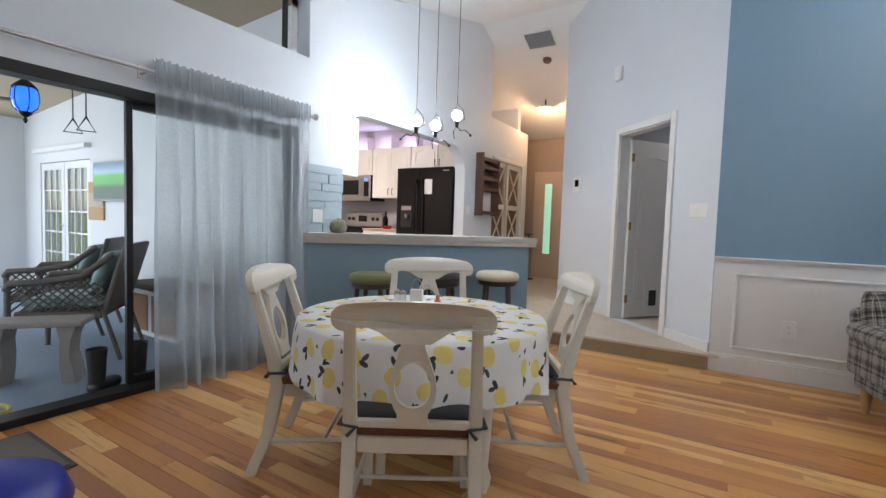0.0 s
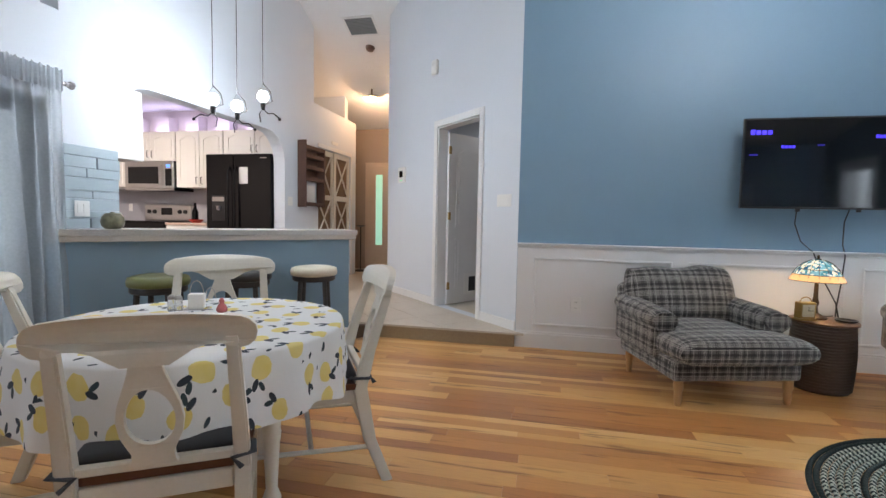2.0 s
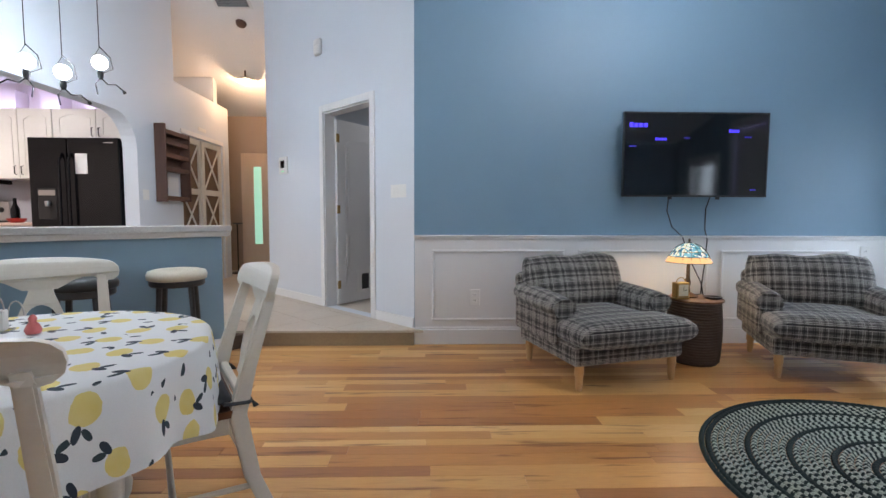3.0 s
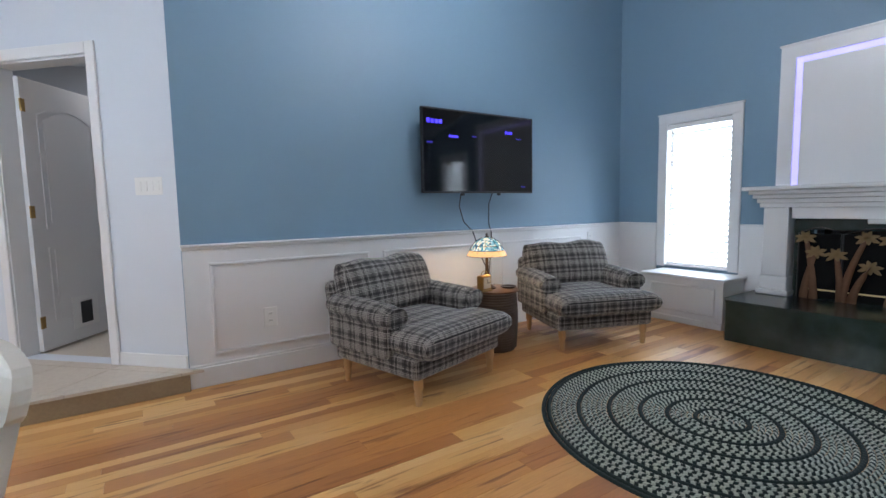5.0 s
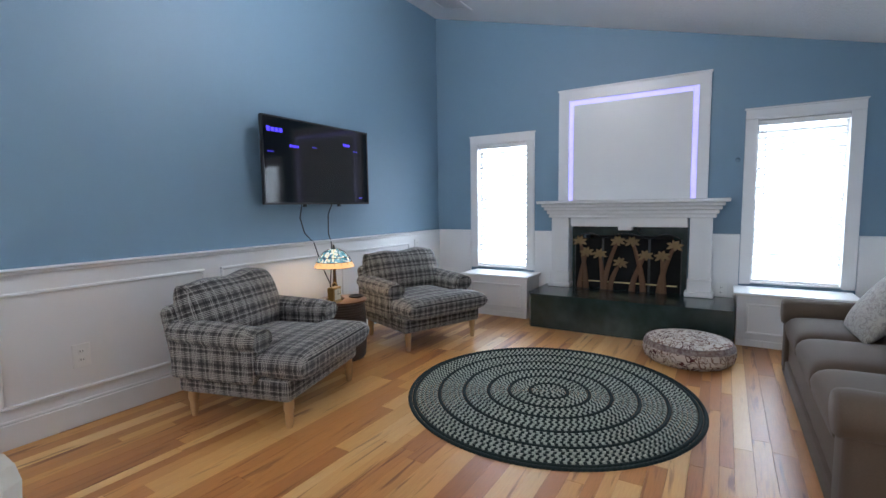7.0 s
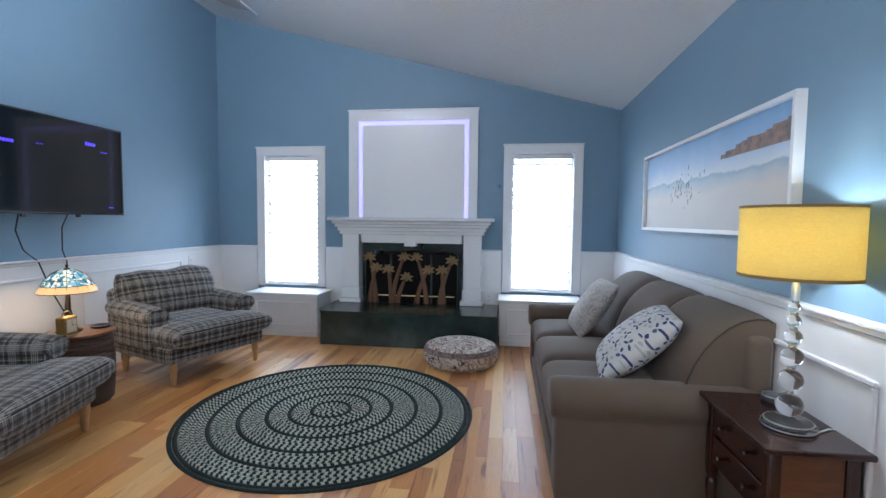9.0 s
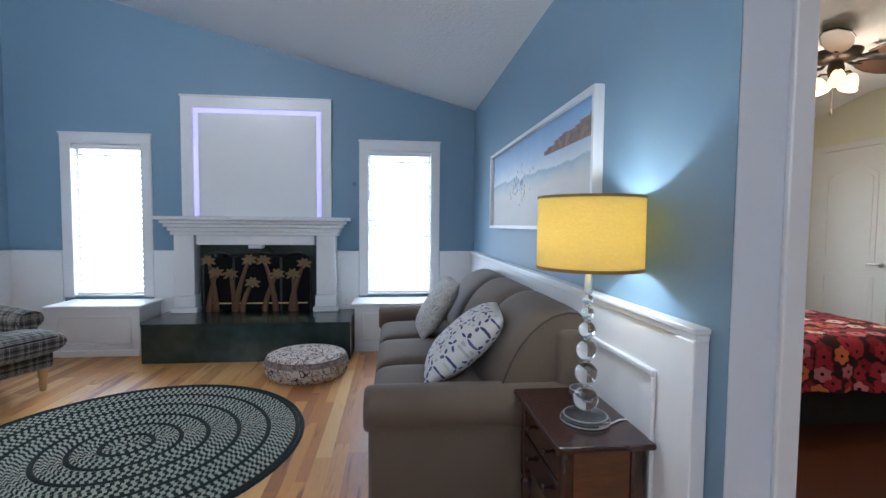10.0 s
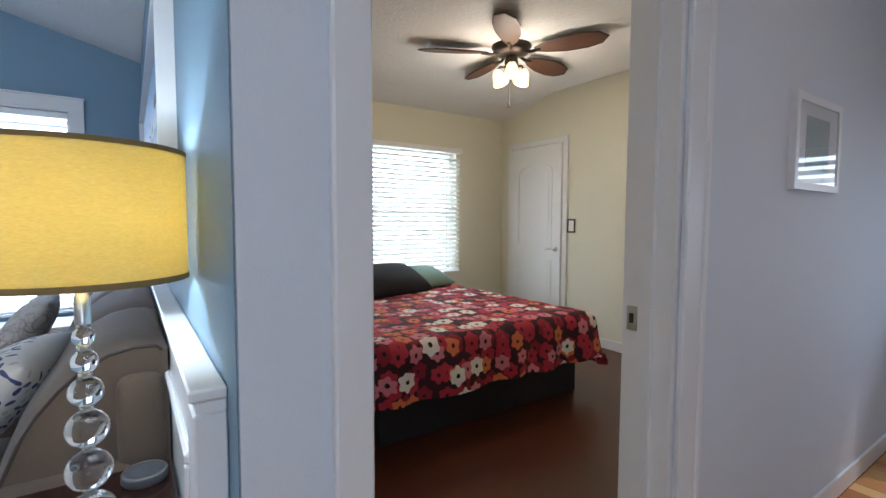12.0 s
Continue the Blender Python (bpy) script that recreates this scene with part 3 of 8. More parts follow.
def plaid_material():
    m = mat("grey_plaid_wool", (0.1, 0.1, 0.1), None, 0.92, fine=500, bump=0.5, sheen=0.15)
    nt = m.node_tree
    n, l = nt.nodes, nt.links
    p = n["Principled BSDF"]
    tc = n.new("ShaderNodeTexCoord")
    sep, sepn = n.new("ShaderNodeSeparateXYZ"), n.new("ShaderNodeSeparateXYZ")
    l.new(tc.outputs["Object"], sep.inputs[0])
    l.new(tc.outputs["Normal"], sepn.inputs[0])
    total = None
    for k in range(3):
        f = n.new("ShaderNodeMath")
        f.operation = "MULTIPLY_ADD"
        f.inputs[1].default_value, f.inputs[2].default_value = 8.8, 20.13 + 0.31 * k
        l.new(sep.outputs[k], f.inputs[0])
        fr = n.new("ShaderNodeMath")
        fr.operation = "FRACT"
        l.new(f.outputs[0], fr.inputs[0])
        r = n.new("ShaderNodeValToRGB")
        r.color_ramp.interpolation = "CONSTANT"
        warp = ((0.0, 0.36), (0.08, 0.0), (0.13, 0.36), (0.18, 0.0), (0.24, 0.36), (0.40, 0.85), (0.44, 0.36), (0.50, 0.85), (0.54, 0.36), (0.64, 0.0), (0.70, 0.36), (0.82, 0.85), (0.86, 0.36))
        weft = ((0.0, 0.04), (0.08, 0.34), (0.26, 0.95), (0.30, 0.28), (0.35, 0.95), (0.39, 0.28), (0.44, 0.95), (0.48, 0.28), (0.53, 0.95), (0.57, 0.28), (0.66, 0.05), (0.72, 0.34), (0.78, 0.9), (0.81, 0.34), (0.94, 0.04))
        stops = weft if k else warp
        els = r.color_ramp.elements
        els[0].position, els[0].color = stops[0][0], (stops[0][1],) * 3 + (1,)
        els[1].position, els[1].color = stops[1][0], (stops[1][1],) * 3 + (1,)
        for pos_, v in stops[2:]:
            e = els.new(pos_)
            e.color = (v, v, v, 1)
        l.new(fr.outputs[0], r.inputs[0])
        a = n.new("ShaderNodeMath")
        a.operation = "ABSOLUTE"
        l.new(sepn.outputs[k], a.inputs[0])
        lt = n.new("ShaderNodeMath")
        lt.operation = "LESS_THAN"
        lt.inputs[1].default_value = 0.72
        l.new(a.outputs[0], lt.inputs[0])
        mu = n.new("ShaderNodeMath")
        mu.operation = "MULTIPLY"
        l.new(r.outputs[0], mu.inputs[0])
        l.new(lt.outputs[0], mu.inputs[1])
        if total is None:
            total = mu
        else:
            ad = n.new("ShaderNodeMath")
            ad.operation = "ADD"
            l.new(total.outputs[0], ad.inputs[0])
            l.new(mu.outputs[0], ad.inputs[1])
            total = ad
    ramp = n.new("ShaderNodeValToRGB")
    els = ramp.color_ramp.elements
    els[0].position, els[0].color = 0.02, (0.013, 0.012, 0.012, 1)
    els[1].position, els[1].color = 0.66, (0.34, 0.32, 0.29, 1)
    for pos_, c in ((0.20, (0.032, 0.029, 0.027)), (0.33, (0.085, 0.077, 0.070))):
        e = els.new(pos_)
        e.color = (*c, 1)
    half = n.new("ShaderNodeMath")
    half.operation = "MULTIPLY"
    half.inputs[1].default_value = 0.5
    l.new(total.outputs[0], half.inputs[0])
    l.new(half.outputs[0], ramp.inputs[0])
    thread = n.new("ShaderNodeTexNoise")
    thread.inputs["Scale"].default_value = 260
    mix = n.new("ShaderNodeMix")
    mix.data_type, mix.blend_type = "RGBA", "OVERLAY"
    mix.inputs[0].default_value = 0.45
    l.new(ramp.outputs[0], mix.inputs[6])
    l.new(thread.outputs["Fac"], mix.inputs[7])
    l.new(mix.outputs[2], p.inputs["Base Color"])
    return m


PLAID = plaid_material()
LEGWOOD = mat("light_beech", (0.55, 0.33, 0.15), (0.45, 0.26, 0.11), 0.45, scale=5, fine=40, stretch=(8, 8, 1))


CUSHPIPE = mat("black_piping", (0.02, 0.02, 0.02), None, 0.9)


def armchair(m, label):
    """A low easy chair: x across, front at -y."""
    c = thing("armchair", m, label, "armchair", "plaid armchairs")
    part("base", box(B(), -0.43, 0.43, -0.37, 0.40, 0.165, 0.30, 0.03, 3), PLAID, c, smooth=50)
    b = cushion(B(), 0.90, 0.34, 0.17, 8, 14, 0.35, 0.012, (0, -0.30, 0.37))
    cushion(b, 0.62, 0.62, 0.165, 8, 14, 0.35, 0.018, (0, 0.02, 0.37))
    part("seat_cushion", b, PLAID, c, smooth=60)
    for s in (-1, 1):
        a = part("arm", box(B(), -0.082, 0.082, -0.168, 0.42, 0.26, 0.53, 0.03, 3), PLAID, c, "", pose(s * 0.385, 0, 0), smooth=50)
        r = B()
        n = 18
        rings = []
        for k in range(9):
            y = -0.185 + 0.60 * k / 8
            sc = 0.84 if k in (0, 8) else 1.0
            rings.append([r.verts.new((s * 0.012 + 0.098 * sc * math.cos(2 * math.pi * i / n), y, 0.51 + (0.03 * k / 8) + 0.075 * sc * math.sin(2 * math.pi * i / n))) for i in range(n)])
        for p0, p1 in zip(rings, rings[1:]):
            for i in range(n):
                r.faces.new((p0[i], p0[(i + 1) % n], p1[(i + 1) % n], p1[i]))
        r.faces.new(rings[0])
        r.faces.new(rings[-1][::-1])
        part("arm_roll", r, PLAID, a, "", smooth=60)
        part("piping", tube(B(), [(s * 0.012 + 0.085 * math.cos(t * 0.3491), -0.188, 0.51 + 0.064 * math.sin(t * 0.3491)) for t in range(19)], 0.004, 5), PLAID, a)
    part("back_frame", box(B(), -0.43, 0.43, -0.055, 0.055, -0.25, 0.20, 0.05, 4), PLAID, c, "", pose(0, 0.44, 0.49, -12, 0, 0), smooth=50)
    b = cushion(B(), 0.86, 0.45, 0.23, 4.5, 20, 0.42, 0.03)
    for v in b.verts:
        if v.co.y > 0:
            v.co.y += (0.006 * math.sin(v.co.x * 7.0) - 0.010 * math.cos(v.co.x * 15.0)) * v.co.y / 0.215
            v.co.x *= 1 - 0.07 * (v.co.y / 0.215) ** 3
    part("back_cushion", b, PLAID, c, "", pose(0, 0.325, 0.605, 71, 0, 0), smooth=60)
    part("piping", tube(B(), [(-0.435, -0.30, 0.40), (-0.43, -0.455, 0.405), (-0.36, -0.466, 0.41), (0.0, -0.468, 0.413), (0.36, -0.466, 0.41), (0.43, -0.455, 0.405), (0.435, -0.30, 0.40)], 0.005, 6), CUSHPIPE, c, "dark piped edge")
    for x, y in ((-0.37, -0.325), (0.37, -0.325), (-0.37, 0.345), (0.37, 0.345)):
        part("leg", turned(B(), [(0.017, 0.0), (0.021, 0.02), (0.026, 0.07), (0.022, 0.09), (0.030, 0.105), (0.030, 0.17)], 14), LEGWOOD, c, "turned light wood leg", pose(x, y, 0), smooth=40)
    return c


armchair(pose(1.40, 3.87, 0, 0, 0, 16), "grey plaid upholstered armchair with turned light legs")
armchair(pose(3.08, 3.85, 0, 0, 0, -21), "grey plaid armchair with worn arms beside the round table")

# wicker drum table and what stands on it
WICKER = mat("dark_brown_wicker", (0.055, 0.032, 0.022), (0.09, 0.055, 0.036), 0.6, scale=40, fine=160, bump=0.9, depth=0.003)
TOPWOOD = mat("brown_round_top", (0.16, 0.075, 0.035), (0.10, 0.045, 0.022), 0.35, scale=12, fine=60)
dt = thing("drum_table", pose(2.24, 4.08, 0), "dark brown woven drum side table with a wooden top", "side table")
prof = [(0.17, 0.0)]
for k in range(22):
    z = 0.015 + 0.021 * k
    rr = 0.185 + 0.012 * math.sin(k / 21 * math.pi)
    prof += [(rr - 0.005, z), (rr, z + 0.005), (rr, z + 0.016)]
b = turned(B(), prof + [(0.17, 0.478)], 40)
part("woven_body", b, WICKER, dt, smooth=30)
part("top", turned(B(), [(0.19, 0.478), (0.202, 0.482), (0.202, 0.495), (0.19, 0.5), (0.0001, 0.5)], 40, cap=False), TOPWOOD, dt, smooth=30)

TIFF = bpy.data.materials.new("stained_glass")
TIFF.use_nodes = True
n, l = TIFF.node_tree.nodes, TIFF.node_tree.links
p = n["Principled BSDF"]
tc = n.new("ShaderNodeTexCoord")
vo = n.new("ShaderNodeTexVoronoi")
vo.inputs["Scale"].default_value = 52
l.new(tc.outputs["Object"], vo.inputs["Vector"])
sp_ = n.new("ShaderNodeSeparateColor")
l.new(vo.outputs["Color"], sp_.inputs[0])
rp = n.new("ShaderNodeValToRGB")
rp.color_ramp.interpolation = "CONSTANT"
cols = ((0, (0.07, 0.22, 0.24)), (0.25, (0.18, 0.36, 0.38)), (0.5, (0.62, 0.64, 0.55)), (0.72, (0.04, 0.11, 0.17)), (0.84, (0.80, 0.70, 0.48)))
els = rp.color_ramp.elements
els[0].color, els[1].position, els[1].color = (*cols[0][1], 1), cols[1][0], (*cols[1][1], 1)
for a, c in cols[2:]:
    e = els.new(a)
    e.color = (*c, 1)
l.new(sp_.outputs[0], rp.inputs[0])
l.new(rp.outputs[0], p.inputs["Base Color"])
p.inputs["Roughness"].default_value = 0.25
l.new(rp.outputs[0], p.inputs["Emission Color"])
p.inputs["Emission Strength"].default_value = 0.9
AMBER = mat("amber_glass_band", (0.80, 0.42, 0.10), (0.60, 0.25, 0.05), 0.25, scale=40, emit=((1.0, 0.62, 0.28), 0.7))
BRONZE = mat("dark_bronze", (0.10, 0.06, 0.03), (0.06, 0.035, 0.02), 0.4, 0.8, scale=30)
tl = thing("stained_glass_lamp", pose(2.20, 4.12, 0.5), "lit stained glass table lamp with dragonfly band", "table lamp")
part("stem", turned(B(), [(0.075, 0), (0.078, 0.008), (0.05, 0.022), (0.022, 0.04), (0.016, 0.08), (0.024, 0.11), (0.015, 0.15), (0.012, 0.26), (0.012, 0.42)], 20), BRONZE, tl, smooth=40)
sh = part("shade", turned(B(), [(0.142, 0.318), (0.122, 0.355), (0.085, 0.395), (0.04, 0.42), (0.015, 0.425)], 32, cap=False), TIFF, tl, "teal and green stained glass shade", smooth=60)
part("amber_band", turned(B(), [(0.165, 0.272), (0.162, 0.285), (0.1425, 0.3175)], 32, cap=False), AMBER, sh, "amber glass band", smooth=60)
b = B()
for i in range(16):
    a = 2 * math.pi * i / 16
    tube(b, [(r * math.cos(a), r * math.sin(a), z) for r, z in ((0.166, 0.272), (0.144, 0.318), (0.124, 0.357), (0.087, 0.397), (0.042, 0.422))], 0.0016, 4)
for r, z in ((0.166, 0.272), (0.1435, 0.318), (0.123, 0.356)):
    tube(b, [(r * math.cos(2 * math.pi * i / 32), r * math.sin(2 * math.pi * i / 32), z) for i in range(33)], 0.0022, 4)
part("leading", b, BRONZE, sh, "dark lead lines")
part("finial", turned(B(), [(0.022, 0.422), (0.018, 0.43), (0.006, 0.436), (0.01, 0.447), (0.004, 0.458)], 14), BRONZE, tl, smooth=40)
point_lamp("stained_glass_lamp_bulb", (2.20, 4.12, 0.77), 6.5, (1, 0.72, 0.42), 0.03)

ck = thing("alarm_clock", pose(2.09, 4.02, 0.5, 0, 0, 12), "brass cased mantel clock with a bail handle", "clock")
part("case", box(box(B(), -0.058, 0.058, -0.03, 0.03, 0.01, 0.128, 0.006), -0.064, 0.064, -0.035, 0.035, 0, 0.012, 0.003), BRASS, ck)
FACE = mat("cream_dial", (0.62, 0.56, 0.40), None, 0.4)
dial = part("dial", box(B(), -0.042, 0.042, -0.0325, -0.0305, 0.026, 0.112), FACE, ck, "pale dial")
b = box(B(), -0.002, 0.03, -0.0342, -0.033, 0.068, 0.072)
box(b, -0.0015, 0.0015, -0.0342, -0.033, 0.068, 0.1)
part("pointers", b, BLACK, dial, "dark pointers")
part("bail_handle", tube(B(), [(0.04 * math.cos(math.pi * i / 10), 0, 0.128 + 0.035 * math.sin(math.pi * i / 10)) for i in range(11)], 0.0035, 6), BRASS, ck)
solo("small_dish", turned(B(), [(0.05, 0), (0.062, 0.006), (0.066, 0.016), (0.06, 0.017), (0.05, 0.009), (0.0001, 0.008)], 24, cap=False), BLACK, pose(2.345, 4.02, 0.5), "flat black dish on the drum table", "dish", smooth=50)
ps = thing("power_strip", pose(2.50, 4.30, 0, 0, 0, 35), "black power strip with plugs on the floor", "power strip")
part("body", box(B(), -0.13, 0.13, -0.028, 0.028, 0, 0.035, 0.006), BLACK, ps)
for k in range(2):
    part("plug", box(B(), -0.02, 0.02, -0.018, 0.018, 0.033, 0.07, 0.006), BLACK, ps, "", pose(-0.06 + 0.1 * k, 0, 0))
solo("lamp_cord", tube(B(), [(2.27, 4.14, 0.508), (2.38, 4.24, 0.50), (2.44, 4.28, 0.40), (2.47, 4.31, 0.18), (2.47, 4.30, 0.062)], 0.004, 6), BLACK, pose(0, 0, 0), "black lamp cord hanging behind the drum table", "cord")

# television
SCREEN = mat("black_tv_screen", (0.004, 0.004, 0.005), (0.005, 0.005, 0.006), 0.07, scale=3, bump=0.0, fine_var=0.0)
LOGO = mat("blue_screen_glow", (0.03, 0.02, 0.6), None, 0.4, emit=((0.08, 0.05, 1.0), 1.1))
LOGO2 = mat("dim_blue_screen_glow", (0.02, 0.015, 0.25), None, 0.4, emit=((0.08, 0.05, 1.0), 0.35))
tv = thing("television", pose(2.4, 4.427, 1.647), "large black wall-mounted television with small blue marks", "television")
part("bezel", prism(B(), [rect(-0.617, 0.617, -0.352, 0.352), rect(-0.605, 0.605, -0.336, 0.340)], lambda u, v: (u, -0.004, v), lambda u, v: (u, 0.02, v)), BLACK, tv)
scr = part("screen", box(B(), -0.606, 0.606, 0.0, 0.01, -0.337, 0.341), SCREEN, tv, "glossy dark screen")
part("back_shell", box(box(B(), -0.615, 0.615, 0.0105, 0.035, -0.35, 0.35, 0.004), -0.42, 0.42, 0.035, 0.075, -0.30, 0.15, 0.01), BLACK, tv)
part("wall_bracket", box(box(B(), -0.22, 0.22, 0.075, 0.10, -0.2, -0.16), -0.12, 0.12, 0.10, 0.171, -0.26, 0.1), BLACK, tv)
for x, z, w, h, m_ in ((-0.49, 0.245, 0.16, 0.038, LOGO), (-0.30, 0.13, 0.10, 0.022, LOGO), (-0.08, 0.14, 0.05, 0.010, LOGO2), (0.32, 0.20, 0.09, 0.026, LOGO), (0.44, 0.15, 0.06, 0.010, LOGO2), (-0.54, 0.07, 0.06, 0.012, LOGO2), (0.50, -0.29, 0.05, 0.012, LOGO2)):
    b = B()
    k = 4
    for i in range(k):
        x0 = x - w / 2 + w * i / k
        box(b, x0, x0 + w / k * 0.8, -0.0016, -0.0004, z - h / 2, z + h / 2 * (1 if i == 0 else 0.72))
    part("screen_mark", b, m_, scr, "blue glowing mark")
for x in (-0.205, 0.205):
    part("stand_lug", box(B(), x - 0.015, x + 0.015, 0.0, 0.02, -0.372, -0.35, 0.003), BLACK, tv)
CABLE = mat("dark_cable", (0.03, 0.03, 0.032), None, 0.5)
solo("television_cable", tube(B(), [(2.22, 4.50, 1.30), (2.235, 4.55, 1.18), (2.29, 4.56, 1.04), (2.38, 4.545, 0.95), (2.47, 4.545, 0.72), (2.56, 4.545, 0.55), (2.585, 4.54, 0.42), (2.57, 4.50, 0.22), (2.52, 4.34, 0.06)], 0.005, 6), CABLE, pose(0, 0, 0), "black cable looping down from the television", "cable", "television cables", smooth=60)
solo("television_cable", tube(B(), [(2.58, 4.50, 1.30), (2.585, 4.56, 1.20), (2.59, 4.57, 1.02), (2.60, 4.545, 0.93), (2.585, 4.545, 0.70), (2.565, 4.545, 0.52), (2.56, 4.545, 0.30), (2.53, 4.36, 0.06)], 0.005, 6), CABLE, pose(0, 0, 0), "black cable hanging straight from the television", "cable", "television cables", smooth=60)


def outlet(m, label="white duplex wall outlet on the wainscot"):
    o = thing("wall_outlet", m, label, "outlet", "outlets")
    part("plate", box(B(), -0.045, 0.045, -0.007, 0, -0.07, 0.07, 0.002), SWITCH, o)
    for z in (-0.025, 0.025):
        s = part("socket", box(B(), -0.017, 0.017, -0.0085, -0.0055, z - 0.014, z + 0.014, 0.002), SWITCH, o)
        part("slots", box(box(B(), -0.008, -0.005, -0.0092, -0.0082, z - 0.005, z + 0.006), 0.005, 0.008, -0.0092, -0.0082, z - 0.005, z + 0.006), BLACK, s)
    return o


def switch_plate(m, n, label):
    o = thing("light_switch", m, label, "light switch")
    w = 0.024 + 0.046 * n
    part("plate", box(B(), -w / 2, w / 2, -0.006, 0, -0.058, 0.058, 0.002), SWITCH, o)
    for i in range(n):
        part("rocker", box(B(), -0.016, 0.016, -0.010, -0.005, -0.033, 0.033, 0.002), SWITCH, o, "", pose((i - (n - 1) / 2) * 0.046, 0, 0))
    return o


outlet(pose(0.562, WN, 0.415))
outlet(pose(WE, 1.36, 0.42, 0, 0, -90), "white wall outlet beside the fireplace")
outlet(pose(4.05, WN, 0.80), "white outlet high on the wainscot")

# fireplace
fp = thing("fireplace", pose(0, 0, 0), "white painted fireplace mantel with stepped mouldings", "fireplace")
for y0, y1 in ((2.80, 3.03), (1.43, 1.66)):
    b = box(B(), 4.47, XE - 0.001, y0 + 0.02, y1 - 0.02, 0.52, 1.12, 0.004)
    box(b, 4.455, XE - 0.001, y0 + 0.01, y1 - 0.01, 0.40, 0.52, 0.006)
    box(b, 4.435, XE - 0.001, y0 - 0.01, y1 + 0.01, 0.351, 0.40, 0.006)
    part("pilaster", b, WHITE, fp)
part("frieze", box(box(B(), 4.48, XE - 0.001, 1.66, 2.80, 1.025, 1.12, 0.003), 4.46, XE - 0.001, 2.17, 2.30, 0.99, 1.026, 0.004), WHITE, fp)
b = box(B(), 4.46, XE - 0.001, 1.42, 3.04, 1.121, 1.16, 0.004)
box(b, 4.44, XE - 0.001, 1.40, 3.06, 1.16, 1.20, 0.008, 2)
box(b, 4.415, XE - 0.001, 1.375, 3.085, 1.20, 1.235, 0.008, 2)
box(b, 4.39, XE - 0.001, 1.35, 3.11, 1.235, 1.27, 0.010, 2)
part("cornice", b, WHITE, fp)
part("mantel_shelf", box(B(), 4.35, XE - 0.001, 1.31, 3.15, 1.271, 1.305, 0.005), WHITE, fp)
part("marble_surround", prism(B(), [rect(1.66, 2.80, 0.352, 1.024), rect(1.78, 2.68, 0.353, 0.93)], lambda u, v: (4.56, u, v), lambda u, v: (XE - 0.002, u, v)), MARBLE, fp, "dark green marble surround")
SOOT = mat("sooty_brick", (0.012, 0.011, 0.010), (0.025, 0.022, 0.02), 0.9, scale=8)
b = box(B(), 4.95, 5.0, 1.75, 2.72, 0.3, 1.05)
box(b, 4.622, 4.95, 1.70, 1.75, 0.3, 1.05)
box(b, 4.622, 4.95, 2.66, 2.72, 0.3, 1.05)
box(b, 4.622, 4.95, 1.75, 2.66, 1.0, 1.05)
box(b, 4.622, 4.95, 1.75, 2.66, 0.3, 0.36)
part("firebox", b, SOOT, fp, "blackened firebox")
ht = thing("hearth", pose(0, 0, 0), "raised dark green marble hearth slab", "hearth")
lp = [(3.93, 1.25), (4.588, 1.25), (4.588, 3.10), (4.02, 3.10), (3.93, 3.05)]
part("front", prism(B(), [lp], lambda u, v: (u, v, 0.0), lambda u, v: (u, v, 0.325)), MARBLE, ht)
part("top_slab", prism(B(), [[(u - 0.006 * (u < 4.5), v + (0.004 if v > 2 else -0.0)) for u, v in lp]], lambda u, v: (u, v, 0.327), lambda u, v: (u, v, 0.35)), MARBLE, ht)

# palm fire screen
MESHM = mat("dark_screen_mesh", (0.007, 0.007, 0.007), None, 0.8, fine=900, bump=0.6, spec=0.1)
COPPER = mat("brown_metal_trunk", (0.15, 0.068, 0.030), (0.08, 0.036, 0.016), 0.55, 0.2, scale=30, fine=150, bump=0.4)
GILT = mat("gilt_frond", (0.27, 0.18, 0.075), (0.13, 0.08, 0.035), 0.55, 0.3, scale=30, fine=200, bump=0.4)
fs = thing("fire_screen", pose(0, 0, 0), "black mesh fire screen with metal palm trees", "fire screen")
for y0, y1 in ((1.70, 2.0), (2.0, 2.46), (2.46, 2.76)):
    b = B()
    pts = [(4.525, y0 + 0.006, 0.352)] + [(4.525, y0 + 0.006 + (y1 - y0 - 0.012) * i / 10, 0.90 + 0.05 * math.sin(math.pi * i / 10)) for i in range(11)] + [(4.525, y1 - 0.006, 0.352)]
    tube(b, pts, 0.006, 6)
    fr = part("panel_frame", b, BLACK, fs)
    part("mesh_panel", box(B(), 4.528, 4.53, y0 + 0.01, y1 - 0.01, 0.36, 0.90), MESHM, fr)
bar_ = part("gilt_rail", box(B(), 4.518, 4.523, 1.74, 2.72, 0.425, 0.437), mat("pale_brass_rail", (0.75, 0.62, 0.32), None, 0.3, 0.9), fs, "bright brass rail")
